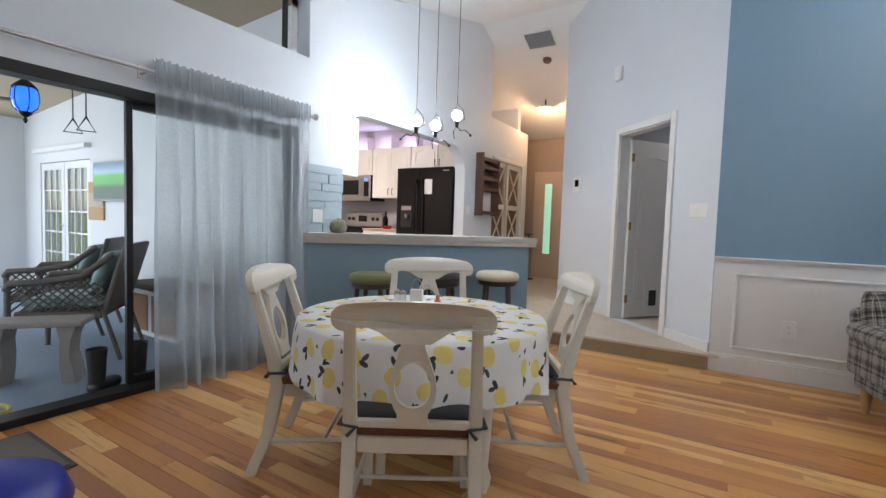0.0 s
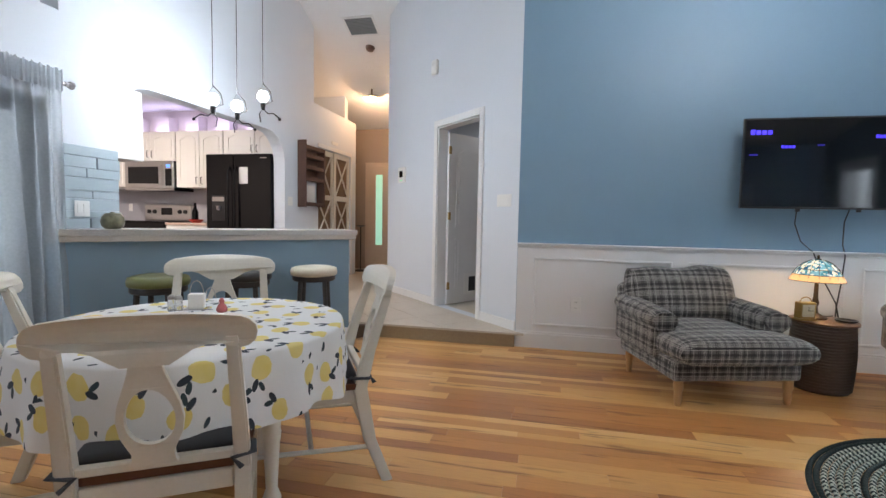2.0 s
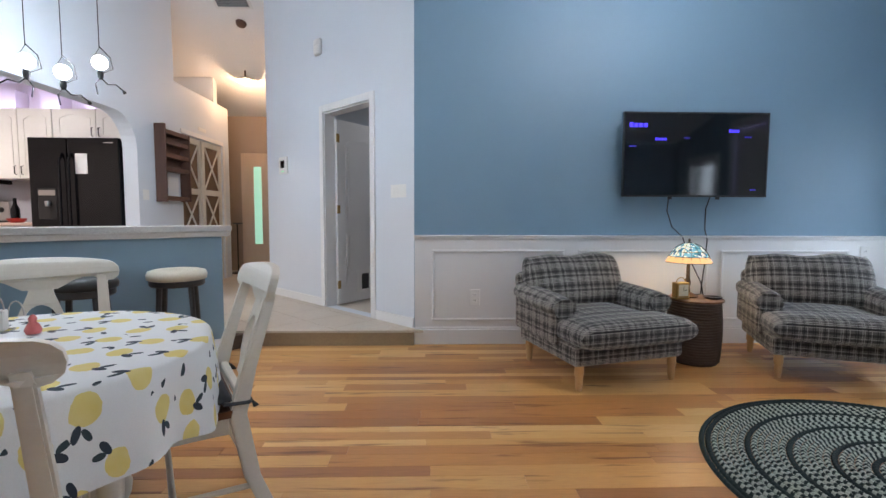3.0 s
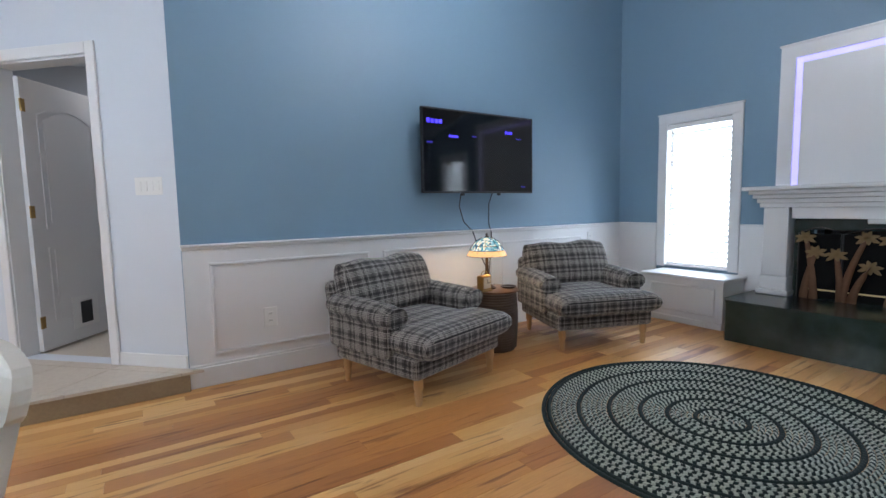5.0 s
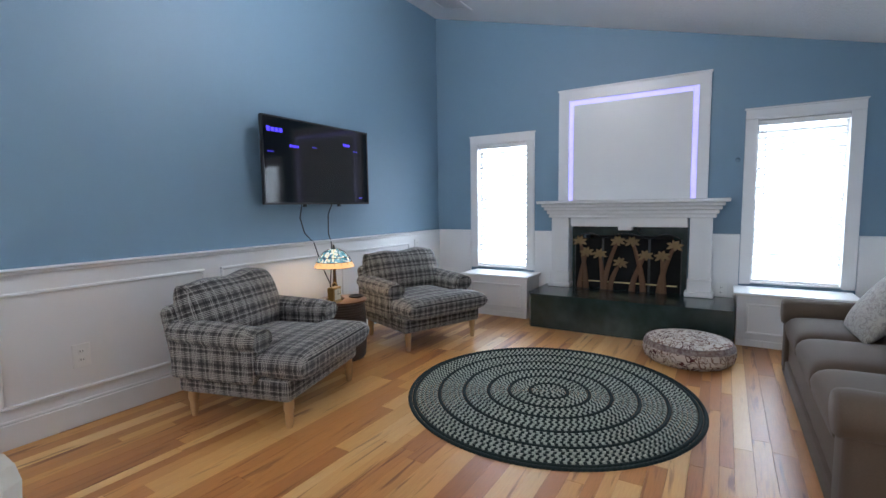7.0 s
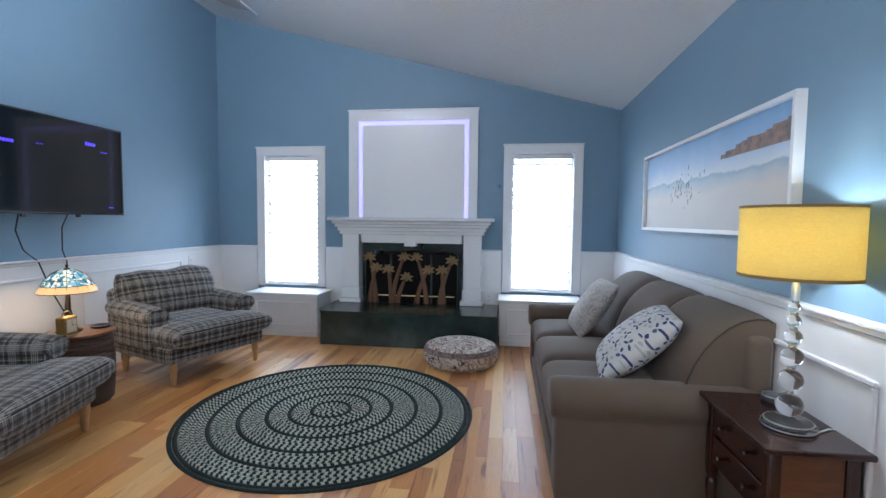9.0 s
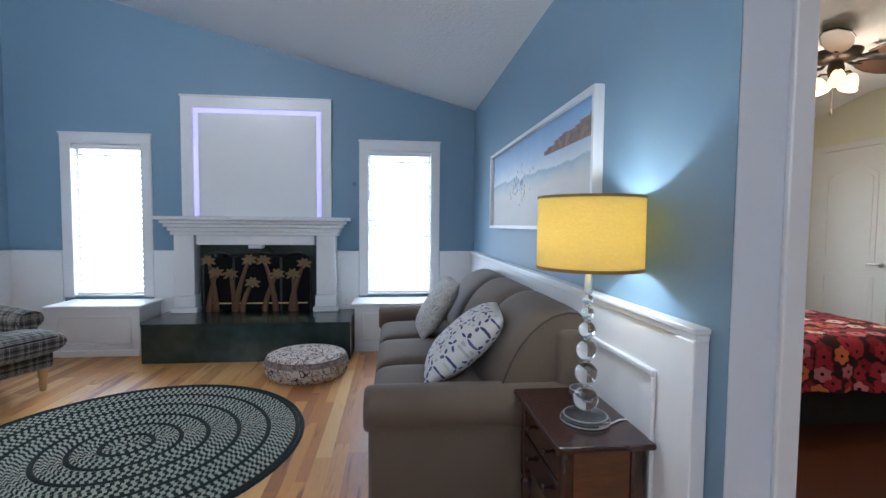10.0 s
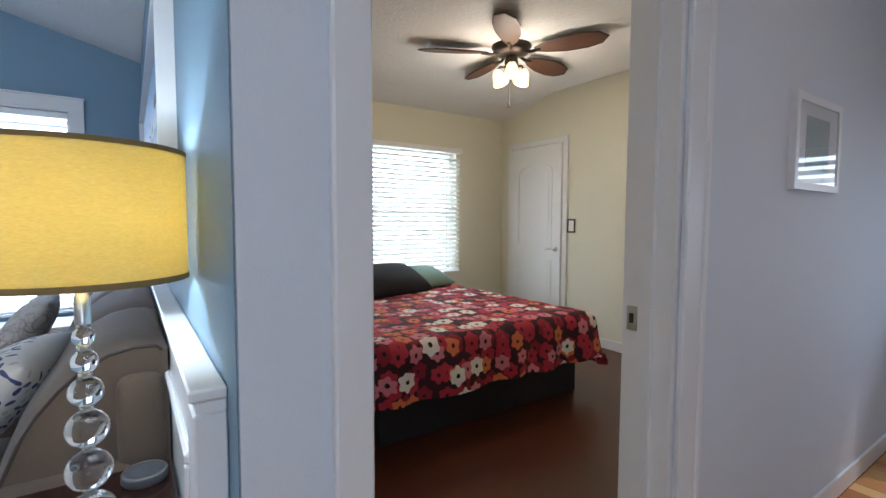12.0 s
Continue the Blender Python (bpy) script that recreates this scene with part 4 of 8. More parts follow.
for hy, hz, by in ((2.70, 0.87, 2.63), (2.625, 0.75, 2.70), (2.49, 0.735, 2.45), (2.305, 0.88, 2.44), (2.275, 0.65, 2.38), (2.165, 0.875, 2.05), (2.035, 0.735, 2.16), (1.88, 0.735, 1.86), (1.765, 0.845, 1.90)):
    pl = part("palm_trunk", tube(B(), [(4.505, by + (hy - by) * f ** 1.6, 0.352 + (hz - 0.352) * f) for f in (0, 0.15, 0.3, 0.45, 0.6, 0.75, 0.9, 1.0)], 0.032, 8, 0.015, 0.45), COPPER, fs, "hammered copper-brown palm trunk", smooth=50)
    b = B()
    for k, (turn, L) in enumerate(((8, 0.078), (62, 0.058), (118, 0.058), (172, 0.078), (212, 0.085), (262, 0.06), (328, 0.085))):
        a = radians(turn + 9 * math.sin(40 * hz))
        d, e = (math.cos(a), math.sin(a)), (-math.sin(a), math.cos(a))
        pr = [(0, 0.005), (0.3, 0.013), (0.6, 0.015), (0.85, 0.008), (1, 0)]
        lo = [(hy + d[0] * L * s + e[0] * w, hz + d[1] * L * s + e[1] * w) for s, w in pr] + [(hy + d[0] * L * s - e[0] * w, hz + d[1] * L * s - e[1] * w) for s, w in reversed(pr[:-1])]
        prism(b, [lo], lambda u, v: (4.494, u, v), lambda u, v: (4.500, u, v))
    part("fronds", b, GILT, pl, "gilt palm fronds")

# framed niche panel with a strip of light round it
nf = thing("niche_frame", pose(0, 0, 0), "white framed panel above the mantel with a violet light strip", "wall panel")
b = prism(B(), [rect(1.505, 2.975, 1.306, 2.50), [(1.605, 1.307), (2.865, 1.307), (2.865, 2.395), (1.605, 2.395)]], lambda u, v: (XE - 0.03, u, v), lambda u, v: (XE - 0.001, u, v))
box(b, XE - 0.042, XE - 0.001, 1.495, 2.985, 2.50, 2.518, 0.003)
part("frame", b, WHITE, nf)
part("board", box(B(), XE - 0.018, XE - 0.003, 1.655, 2.815, 1.307, 2.345, 0.002), WHITE, nf)
LED = mat("violet_light_strip", (0.7, 0.7, 0.9), None, 0.5, emit=((0.40, 0.34, 1.0), 0.80))
for y0, y1, z0, z1 in ((1.606, 1.654, 1.307, 2.394), (2.816, 2.864, 1.307, 2.394), (1.655, 2.815, 2.346, 2.394)):
    part("light_strip", box(B(), XE - 0.010, XE - 0.004, y0, y1, z0, z1), LED, nf, "glowing violet light strip")
solo("wall_sensor", turned(B(), [(0.022, 0), (0.022, 0.01), (0.012, 0.016), (0.0001, 0.017)], 16, cap=False), mat("blue_grey_cap", (0.13, 0.22, 0.30), None, 0.5), pose(XE, 1.27, 1.66, 0, -90, 0), "small blue-grey round cap on the wall", "wall cap", smooth=50)

# braided rug: one coil of braid a ring
RUGD = mat("dark_green_braid", (0.006, 0.014, 0.013), (0.011, 0.024, 0.022), 0.95, fine=250, bump=0.6)
RUGL = mat("pale_grey_green_braid", (0.46, 0.47, 0.39), (0.30, 0.33, 0.28), 0.95, fine=250, bump=0.6)
rug = thing("braided_rug", pose(2.37, 2.33, 0.0), "round braided rug in dark green and pale grey", "rug")
NR, WR = 34, 0.028
for i in range(NR):
    r0, r1 = i * WR, (i + 1) * WR
    dark = i in (33, 32, 26, 20, 14, 9, 4)
    seg = max(10, int(2 * math.pi * (r0 + r1) / 2 / 0.0095))
    seg += -seg % 4
    prof = ((0.02, 0.0005), (0.25, 0.0095), (0.5, 0.012), (0.75, 0.0095), (0.98, 0.0005))
    b = B()
    rings = []
    for f, z in prof:
        rr = r0 + (r1 - r0) * f
        rings.append([b.verts.new((max(rr, 0.001) * 1.01 * math.cos(2 * math.pi * (k + f * 1.3 * (1 if i % 2 else -1)) / seg), max(rr, 0.001) * 0.995 * math.sin(2 * math.pi * (k + f * 1.3 * (1 if i % 2 else -1)) / seg), z + 0.0012 * math.sin(k * 2.1))) for k in range(seg)])
    for j, (p0, p1) in enumerate(zip(rings, rings[1:])):
        for k in range(seg):
            fc = b.faces.new((p0[k], p0[(k + 1) % seg], p1[(k + 1) % seg], p1[k]))
            fc.material_index = 0 if dark else ((k + (j > 1)) // 2 % 2)
    ob = part("braid", b, RUGD, rug)
    if not dark:
        ob.data.materials.append(RUGL)

# pouf
def ornate(name, base, ink, ink2, scale):
    m = mat(name, base, None, 0.9, fine=300, bump=0.4)
    n, l = m.node_tree.nodes, m.node_tree.links
    p = n["Principled BSDF"]
    src = p.inputs["Base Color"].links[0].from_socket
    tc = n.new("ShaderNodeTexCoord")
    no = n.new("ShaderNodeTexNoise")
    no.inputs["Scale"].default_value, no.inputs["Detail"].default_value, no.inputs["Distortion"].default_value = scale, 1.5, 1.8
    l.new(tc.outputs["Object"], no.inputs["Vector"])
    r = n.new("ShaderNodeValToRGB")
    r.color_ramp.interpolation = "CONSTANT"
    els = r.color_ramp.elements
    els[0].color, els[1].position, els[1].color = (0, 0, 0, 1), 0.45, (1, 1, 1, 1)
    for pos_, v in ((0.515, 0.0), (0.56, 0.8), (0.60, 0.0)):
        e = els.new(pos_)
        e.color = (v, v, v, 1)
    l.new(no.outputs["Fac"], r.inputs[0])
    vo = n.new("ShaderNodeTexVoronoi")
    vo.inputs["Scale"].default_value = scale * 0.6
    l.new(tc.outputs["Object"], vo.inputs["Vector"])
    inkmix = n.new("ShaderNodeMix")
    inkmix.data_type = "RGBA"
    inkmix.inputs[6].default_value, inkmix.inputs[7].default_value = (*ink, 1), (*ink2, 1)
    cmp_ = n.new("ShaderNodeMath")
    cmp_.operation = "GREATER_THAN"
    cmp_.inputs[1].default_value = 0.5
    l.new(vo.outputs["Distance"], cmp_.inputs[0])
    l.new(cmp_.outputs[0], inkmix.inputs[0])
    mix = n.new("ShaderNodeMix")
    mix.data_type = "RGBA"
    l.new(r.outputs[0], mix.inputs[0])
    l.new(src, mix.inputs[6])
    l.new(inkmix.outputs[2], mix.inputs[7])
    l.new(mix.outputs[2], p.inputs["Base Color"])
    return m


def print_cloth(name, ground, coords, scale, loose, blobs):
    """Cotton printed with rounded motifs, a set to each cell of a loose grid."""
    m = mat(name, ground[0], ground[1], 0.8, scale=5, fine=300, bump=0.15)
    n, l = m.node_tree.nodes, m.node_tree.links
    p = n["Principled BSDF"]
    cur = p.inputs["Base Color"].links[0].from_socket
    src = n.new("ShaderNodeTexCoord").outputs[coords]
    vo = n.new("ShaderNodeTexVoronoi")
    vo.voronoi_dimensions = "2D"
    vo.inputs["Scale"].default_value, vo.inputs["Randomness"].default_value = scale, loose
    l.new(src, vo.inputs["Vector"])
    d, sc = n.new("ShaderNodeVectorMath"), n.new("ShaderNodeVectorMath")
    d.operation, sc.operation = "SUBTRACT", "SCALE"
    sc.inputs["Scale"].default_value = scale
    l.new(src, d.inputs[0])
    l.new(vo.outputs["Position"], d.inputs[1])
    flat = n.new("ShaderNodeVectorMath")
    flat.operation = "MULTIPLY"
    flat.inputs[1].default_value = (1, 1, 0)
    l.new(d.outputs[0], flat.inputs[0])
    l.new(flat.outputs[0], sc.inputs[0])
    sepc, ang, rot = n.new("ShaderNodeSeparateColor"), n.new("ShaderNodeMath"), n.new("ShaderNodeVectorRotate")
    l.new(vo.outputs["Color"], sepc.inputs[0])
    ang.operation = "MULTIPLY"
    ang.inputs[1].default_value = 6.28
    l.new(sepc.outputs[0], ang.inputs[0])
    rot.rotation_type = "Z_AXIS"
    l.new(sc.outputs[0], rot.inputs["Vector"])
    l.new(ang.outputs[0], rot.inputs["Angle"])
    wob = n.new("ShaderNodeTexNoise")
    wob.inputs["Scale"].default_value = scale * 3.5
    l.new(src, wob.inputs["Vector"])
    for cx, cy, rx, ry, turn, col in blobs:
        mp = n.new("ShaderNodeMapping")
        mp.vector_type = "TEXTURE"
        mp.inputs["Location"].default_value = (cx, cy, 0)
        mp.inputs["Rotation"].default_value = (0, 0, radians(turn))
        mp.inputs["Scale"].default_value = (rx, ry, 1)
        l.new(rot.outputs[0], mp.inputs[0])
        ln, ad, lt = n.new("ShaderNodeVectorMath"), n.new("ShaderNodeMath"), n.new("ShaderNodeMath")
        ln.operation, ad.operation, lt.operation = "LENGTH", "MULTIPLY_ADD", "LESS_THAN"
        ad.inputs[1].default_value, lt.inputs[1].default_value = 0.5, 1.25
        l.new(mp.outputs[0], ln.inputs[0])
        l.new(wob.outputs["Fac"], ad.inputs[0])
        l.new(ln.outputs["Value"], ad.inputs[2])
        l.new(ad.outputs[0], lt.inputs[0])
        mx = n.new("ShaderNodeMix")
        mx.data_type = "RGBA"
        l.new(lt.outputs[0], mx.inputs[0])
        l.new(cur, mx.inputs[6])
        if isinstance(col[0], tuple):
            two = n.new("ShaderNodeMix")
            two.data_type = "RGBA"
            two.inputs[6].default_value, two.inputs[7].default_value = col
            l.new(wob.outputs["Fac"], two.inputs[0])
            l.new(two.outputs[2], mx.inputs[7])
        else:
            mx.inputs[7].default_value = col
        cur = mx.outputs[2]
    l.new(cur, p.inputs["Base Color"])
    return m


POUF = ornate("woven_mandala_cloth", (0.58, 0.51, 0.44), (0.075, 0.022, 0.022), (0.16, 0.085, 0.06), 9.5)
POUFB = mat("dark_zigzag_band", (0.12, 0.07, 0.07), (0.30, 0.26, 0.23), 0.9, scale=45, var=2.0)
po = thing("floor_pouf", pose(3.56, 1.57, 0), "round low pouf in cream and maroon mandala cloth", "pouf")
part("body", turned(B(), [(0.29, 0.0), (0.325, 0.03), (0.338, 0.08), (0.335, 0.125)], 48, cap=False), POUF, po, smooth=60)
part("band", turned(B(), [(0.335, 0.125), (0.327, 0.145), (0.312, 0.162)], 48, cap=False), POUFB, po, "dark zigzag band", smooth=60)
part("top", turned(B(), [(0.312, 0.162), (0.28, 0.178), (0.2, 0.192), (0.1, 0.198), (0.0001, 0.2)], 48, cap=False), POUF, po, smooth=60)
part("piping", tube(B(), [(0.314 * math.cos(2 * math.pi * i / 48), 0.314 * math.sin(2 * math.pi * i / 48), 0.163) for i in range(49)], 0.005, 6), POUFB, po)

# sofa against the south wall
SUEDE = mat("taupe_microfibre", (0.112, 0.078, 0.052), (0.088, 0.060, 0.040), 0.9, scale=5, fine=220, bump=0.35, sheen=0.12)
SEAM = mat("brown_piping", (0.045, 0.032, 0.023), None, 0.8)
so = thing("sofa", pose(0, 0, 0), "taupe three-seat sofa with rounded arms", "sofa")
X0, X1 = 1.50, 3.60
part("base", box(B(), X0 + 0.10, X1 - 0.10, 0.09, 0.93, 0.03, 0.30, 0.03, 3), SUEDE, so, smooth=50)
part("skirt", box(B(), X0 + 0.02, X1 - 0.02, 0.10, 0.948, 0.005, 0.13, 0.012, 2), SUEDE, so, smooth=50)
cw = (X1 - X0 - 0.36) / 3
bw_ = (X1 - X0 - 0.18) / 3
BACK = ((0.415, 0.40), (0.425, 0.47), (0.418, 0.54), (0.40, 0.61), (0.372, 0.68), (0.335, 0.745), (0.29, 0.80), (0.24, 0.845), (0.185, 0.875), (0.13, 0.888), (0.08, 0.885), (0.05, 0.872))
for i in range(3):
    xc = X0 + 0.18 + cw * (i + 0.5)
    part("seat_cushion", cushion(B(), cw, 0.66, 0.19, 9, 16, 0.36, 0.02, (xc, 0.63, 0.375)), SUEDE, so, smooth=60)
    xb = X0 + 0.09 + bw_ * (i + 0.5)
    b = B()
    nn = 14
    grid = []
    for y, z in BACK:
        row = []
        for k in range(nn + 1):
            u = -1 + 2 * k / nn
            rim = abs(u) ** 6
            row.append((xb + u * bw_ / 2, max(0.045, y - 0.022 * rim), z - 0.02 * rim * (z > 0.6) + 0.006 * math.sin(3 * u + i) * (0.4 < y + 0.1)))
        grid.append(row)
    last = len(grid) - 1
    vs = [[b.verts.new(p) for p in row] for row in grid]
    bk = [[b.verts.new((p[0], 0.036, 0.40 + 0.455 * r_ / last)) for p in row] for r_, row in enumerate(grid)]
    for r_ in range(last):
        for k in range(nn):
            b.faces.new((vs[r_][k], vs[r_][k + 1], vs[r_ + 1][k + 1], vs[r_ + 1][k]))
            b.faces.new((bk[r_][k], bk[r_ + 1][k], bk[r_ + 1][k + 1], bk[r_][k + 1]))
        b.faces.new((vs[r_][0], vs[r_ + 1][0], bk[r_ + 1][0], bk[r_][0]))
        b.faces.new((vs[r_][nn], bk[r_][nn], bk[r_ + 1][nn], vs[r_ + 1][nn]))
    for k in range(nn):
        b.faces.new((vs[last][k], vs[last][k + 1], bk[last][k + 1], bk[last][k]))
    bc = part("back_cushion", b, SUEDE, so, smooth=60)
    if i == 0:
        part("piping", tube(B(), [(p[0], p[1] + 0.004, p[2]) for p in [row[0] for row in grid[1:]]], 0.0045, 6), SEAM, bc)
    part("piping", tube(B(), [(p[0], p[1] + 0.004, p[2]) for p in [row[nn] for row in grid[1:]]], 0.0045, 6), SEAM, bc)
part("back_frame", box(B(), X0 + 0.06, X1 - 0.06, 0.044, 0.16, 0.10, 0.80, 0.04, 3), SUEDE, so, smooth=50)
for xa, xb in ((X0, X0 + 0.20), (X1 - 0.20, X1)):
    a = part("arm", box(B(), xa + 0.012, xb - 0.012, 0.075, 0.955, 0.03, 0.48, 0.03, 3), SUEDE, so, smooth=50)
    b = B()
    n_ = 20
    rings = []
    for y, sc in ((0.075, 0.9), (0.12, 1.0), (0.5, 1.0), (0.93, 1.0), (0.965, 0.93), (0.975, 0.82)):
        rings.append([b.verts.new(((xa + xb) / 2 + 0.112 * sc * math.cos(2 * math.pi * i / n_), y, 0.475 + 0.095 * sc * math.sin(2 * math.pi * i / n_))) for i in range(n_)])
    for p0, p1 in zip(rings, rings[1:]):
        for i in range(n_):
            b.faces.new((p0[i], p0[(i + 1) % n_], p1[(i + 1) % n_], p1[i]))
    b.faces.new(rings[0])
    b.faces.new(rings[-1][::-1])
    part("arm_roll", b, SUEDE, a, smooth=60)

LEAF = print_cloth("blue_leaf_print_cotton", ((0.62, 0.60, 0.57), (0.52, 0.50, 0.48)), "Object", 14.0, 0.35, ((0.20, 0.10, 0.18, 0.09, 30, (0.04, 0.05, 0.14, 1)), (-0.16, 0.18, 0.17, 0.085, 125, (0.05, 0.06, 0.16, 1)), (0.02, -0.21, 0.17, 0.085, 85, (0.08, 0.09, 0.19, 1)), (-0.36, -0.22, 0.13, 0.10, 10, (0.40, 0.38, 0.37, 1)), (0.34, -0.30, 0.10, 0.08, 50, (0.44, 0.42, 0.40, 1))))
GREYP = ornate("grey_floral_print_cotton", (0.50, 0.47, 0.43), (0.27, 0.25, 0.24), (0.34, 0.31, 0.29), 15)
solo("throw_pillow", cushion(B(), 0.44, 0.48, 0.20, 2.6, 20, 0.5), LEAF, Matrix.Translation((1.985, 0.50, 0.655)) @ pose(0, 0, 0, 0, 0, -9) @ pose(0, 0, 0, -42, 0, 0), "square throw pillow with blue leaf print leaning on the sofa", "pillow", smooth=80)
solo("throw_pillow", cushion(B(), 0.46, 0.45, 0.16, 2.6, 20, 0.5), GREYP, Matrix.Translation((2.96, 0.55, 0.66)) @ pose(0, 0, 0, 0, 0, 14) @ pose(0, 0, 0, -56, 0, -12), "square grey floral throw pillow leaning on the sofa", "pillow", smooth=80)

# end table, lamp
MAHOG = mat("dark_mahogany", (0.045, 0.015, 0.010), (0.022, 0.008, 0.006), 0.22, scale=4, fine=30, stretch=(1, 12, 1), coat=0.3)
CHERRY = mat("worn_cherry_side", (0.17, 0.06, 0.02), (0.06, 0.022, 0.010), 0.4, scale=7, fine=40, stretch=(2, 2, 8), var=0.8)
et = thing("end_table", pose(0, 0, 0), "dark mahogany end table with a drawer", "end table")
TZ = 0.565
part("top", box(B(), 1.015, 1.535, 0.036, 0.358, TZ - 0.022, TZ, 0.007, 2), MAHOG, et)
for x in (1.065, 1.485):
    for y in (0.083, 0.312):
        b = box(B(), -0.021, 0.021, -0.021, 0.021, 0.245, TZ - 0.023, 0.006, 2)
        turned(b, [(0.012, 0.0), (0.016, 0.02), (0.013, 0.05), (0.019, 0.14), (0.022, 0.20), (0.014, 0.215), (0.022, 0.23), (0.022, 0.246)], 14)
        part("leg", b, MAHOG, et, "", pose(x, y, 0), smooth=40)
part("side_panel", box(B(), 1.053, 1.067, 0.104, 0.291, 0.265, TZ - 0.023), CHERRY, et, "worn reddish side panel")
part("side_panel", box(B(), 1.483, 1.497, 0.104, 0.291, 0.265, TZ - 0.023), CHERRY, et, "worn reddish side panel")
part("back_panel", box(B(), 1.086, 1.464, 0.07, 0.084, 0.265, TZ - 0.023), MAHOG, et)
for z in (0.29, 0.415):
    d_ = part("drawer_front", box(B(), 1.088, 1.462, 0.308, 0.326, z, z + 0.115, 0.004), MAHOG, et)
    for x in (1.18, 1.37):
        b = turned(B(), [(0.006, 0), (0.006, 0.012), (0.013, 0.018), (0.011, 0.026), (0.0001, 0.028)], 14, cap=False)
        part("knob", b, MAHOG, d_, "", pose(x, 0.326, z + 0.058, -90, 0, 0), smooth=50)

CRYSTAL = bpy.data.materials.new("clear_acrylic")
CRYSTAL.use_nodes = True
p = CRYSTAL.node_tree.nodes["Principled BSDF"]
p.inputs["Transmission Weight"].default_value, p.inputs["Roughness"].default_value, p.inputs["IOR"].default_value = 1.0, 0.02, 1.46
p.inputs["Base Color"].default_value = (0.97, 0.98, 0.98, 1)

CRYSTAL3 = mat("clear_base_acrylic", (0.92, 0.94, 0.95), None, 0.05, transmission=0.92, bump=0.0)
CRYSTAL2 = mat("thin_clear_acrylic", (0.92, 0.94, 0.95), None, 0.06, transmission=0.82, bump=0.0)


def cloth_shade(name, colour, thin):
    m = mat(name, colour, tuple(v * 0.9 for v in colour), 0.9, scale=30, fine=110, stretch=(1, 1, 7), bump=0.3, var=0.9, fine_var=0.35)
    n, l = m.node_tree.nodes, m.node_tree.links
    p = n["Principled BSDF"]
    tr = n.new("ShaderNodeBsdfTranslucent")
    l.new(p.inputs["Base Color"].links[0].from_socket, tr.inputs[0])
    mx = n.new("ShaderNodeMixShader")
    mx.inputs[0].default_value = thin
    l.new(p.outputs[0], mx.inputs[1])
    l.new(tr.outputs[0], mx.inputs[2])
    l.new(mx.outputs[0], n["Material Output"].inputs[0])
    return m


YELLOW = cloth_shade("yellow_linen_shade", (0.80, 0.64, 0.25), 0.38)
YBAND = mat("tan_shade_binding", (0.30, 0.20, 0.07), None, 0.8)
LX, LY = 1.205, 0.19
la = thing("table_lamp", pose(LX, LY, TZ), "tall clear glass ball lamp with a yellow drum shade", "table lamp")
part("base", turned(B(), [(0.078, 0.0), (0.083, 0.004), (0.083, 0.014), (0.074, 0.017), (0.070, 0.026), (0.03, 0.028), (0.014, 0.037)], 40), CRYSTAL3, la, "round clear base", smooth=40)
# Chrome rings stand in for bright glints along the clear base's edges
part("rim_glint", tube(B(), [(0.073 * math.cos(2 * math.pi * i / 40), 0.073 * math.sin(2 * math.pi * i / 40), 0.022) for i in range(41)], 0.003, 6), CHROME, la, "chrome ring standing in for the clear edge's glint")
z = 0.036
for r in (0.043, 0.039, 0.036, 0.029, 0.0225, 0.019):
    b = bmesh.new()
    bmesh.ops.create_uvsphere(b, u_segments=24, v_segments=14, radius=r)
    part("glass_ball", b, CRYSTAL, la, "", pose(0, 0, z + r), smooth=180)
    z += 2 * r
    part("spacer", turned(B(), [(0.012, 0), (0.012, 0.008)], 14), CRYSTAL2, la, "", pose(0, 0, z - 0.001))
    z += 0.006
part("rim_glint", tube(B(), [(0.082 * math.cos(2 * math.pi * i / 40), 0.082 * math.sin(2 * math.pi * i / 40), 0.005) for i in range(41)], 0.003, 6), CHROME, la, "chrome ring standing in for the clear edge's glint")
part("neck", turned(B(), [(0.013, z), (0.013, z + 0.05), (0.010, z + 0.055), (0.010, z + 0.15)], 16), CHROME, la, smooth=40)
H0, H1, RS = 1.097 - TZ, 1.338 - TZ, 0.176
shd = part("shade", turned(B(), [(RS, H0), (RS, H1), (RS - 0.003, H1), (RS - 0.003, H0)], 48, cap=False), YELLOW, la, "yellow linen drum shade", smooth=30)
part("binding", turned(B(), [(RS + 0.0015, H0 - 0.003), (RS + 0.0015, H0 + 0.008), (RS - 0.004, H0 + 0.008), (RS - 0.004, H0 - 0.003)], 48, cap=False), YBAND, shd, "tan binding")
part("binding", turned(B(), [(RS + 0.0015, H1 - 0.006), (RS + 0.0015, H1 + 0.003), (RS - 0.004, H1 + 0.003), (RS - 0.004, H1 - 0.006)], 48, cap=False), YBAND, shd, "tan binding")
b = B()
for k in range(3):
    a = 2 * math.pi * k / 3
    tube(b, [(0.012 * math.cos(a), 0.012 * math.sin(a), H1 - 0.02), ((RS - 0.003) * math.cos(a), (RS - 0.003) * math.sin(a), H1 - 0.012)], 0.002, 5)
part("spider", b, CHROME, la)
point_lamp("table_lamp_bulb", (LX, LY, 1.225), 7.0, (0.80, 0.90, 1.0), 0.03)
CLEARC = mat("white_cord", (0.7, 0.7, 0.68), None, 0.5)
solo("lamp_cord", tube(B(), [(1.15, 0.17, 0.570), (1.16, 0.12, 0.570), (1.19, 0.07, 0.570), (1.20, 0.041, 0.566), (1.20, 0.033, 0.50), (1.20, 0.034, 0.3)], 0.003, 6), CLEARC, pose(0, 0, 0), "white lamp cord over the table edge", "cord")
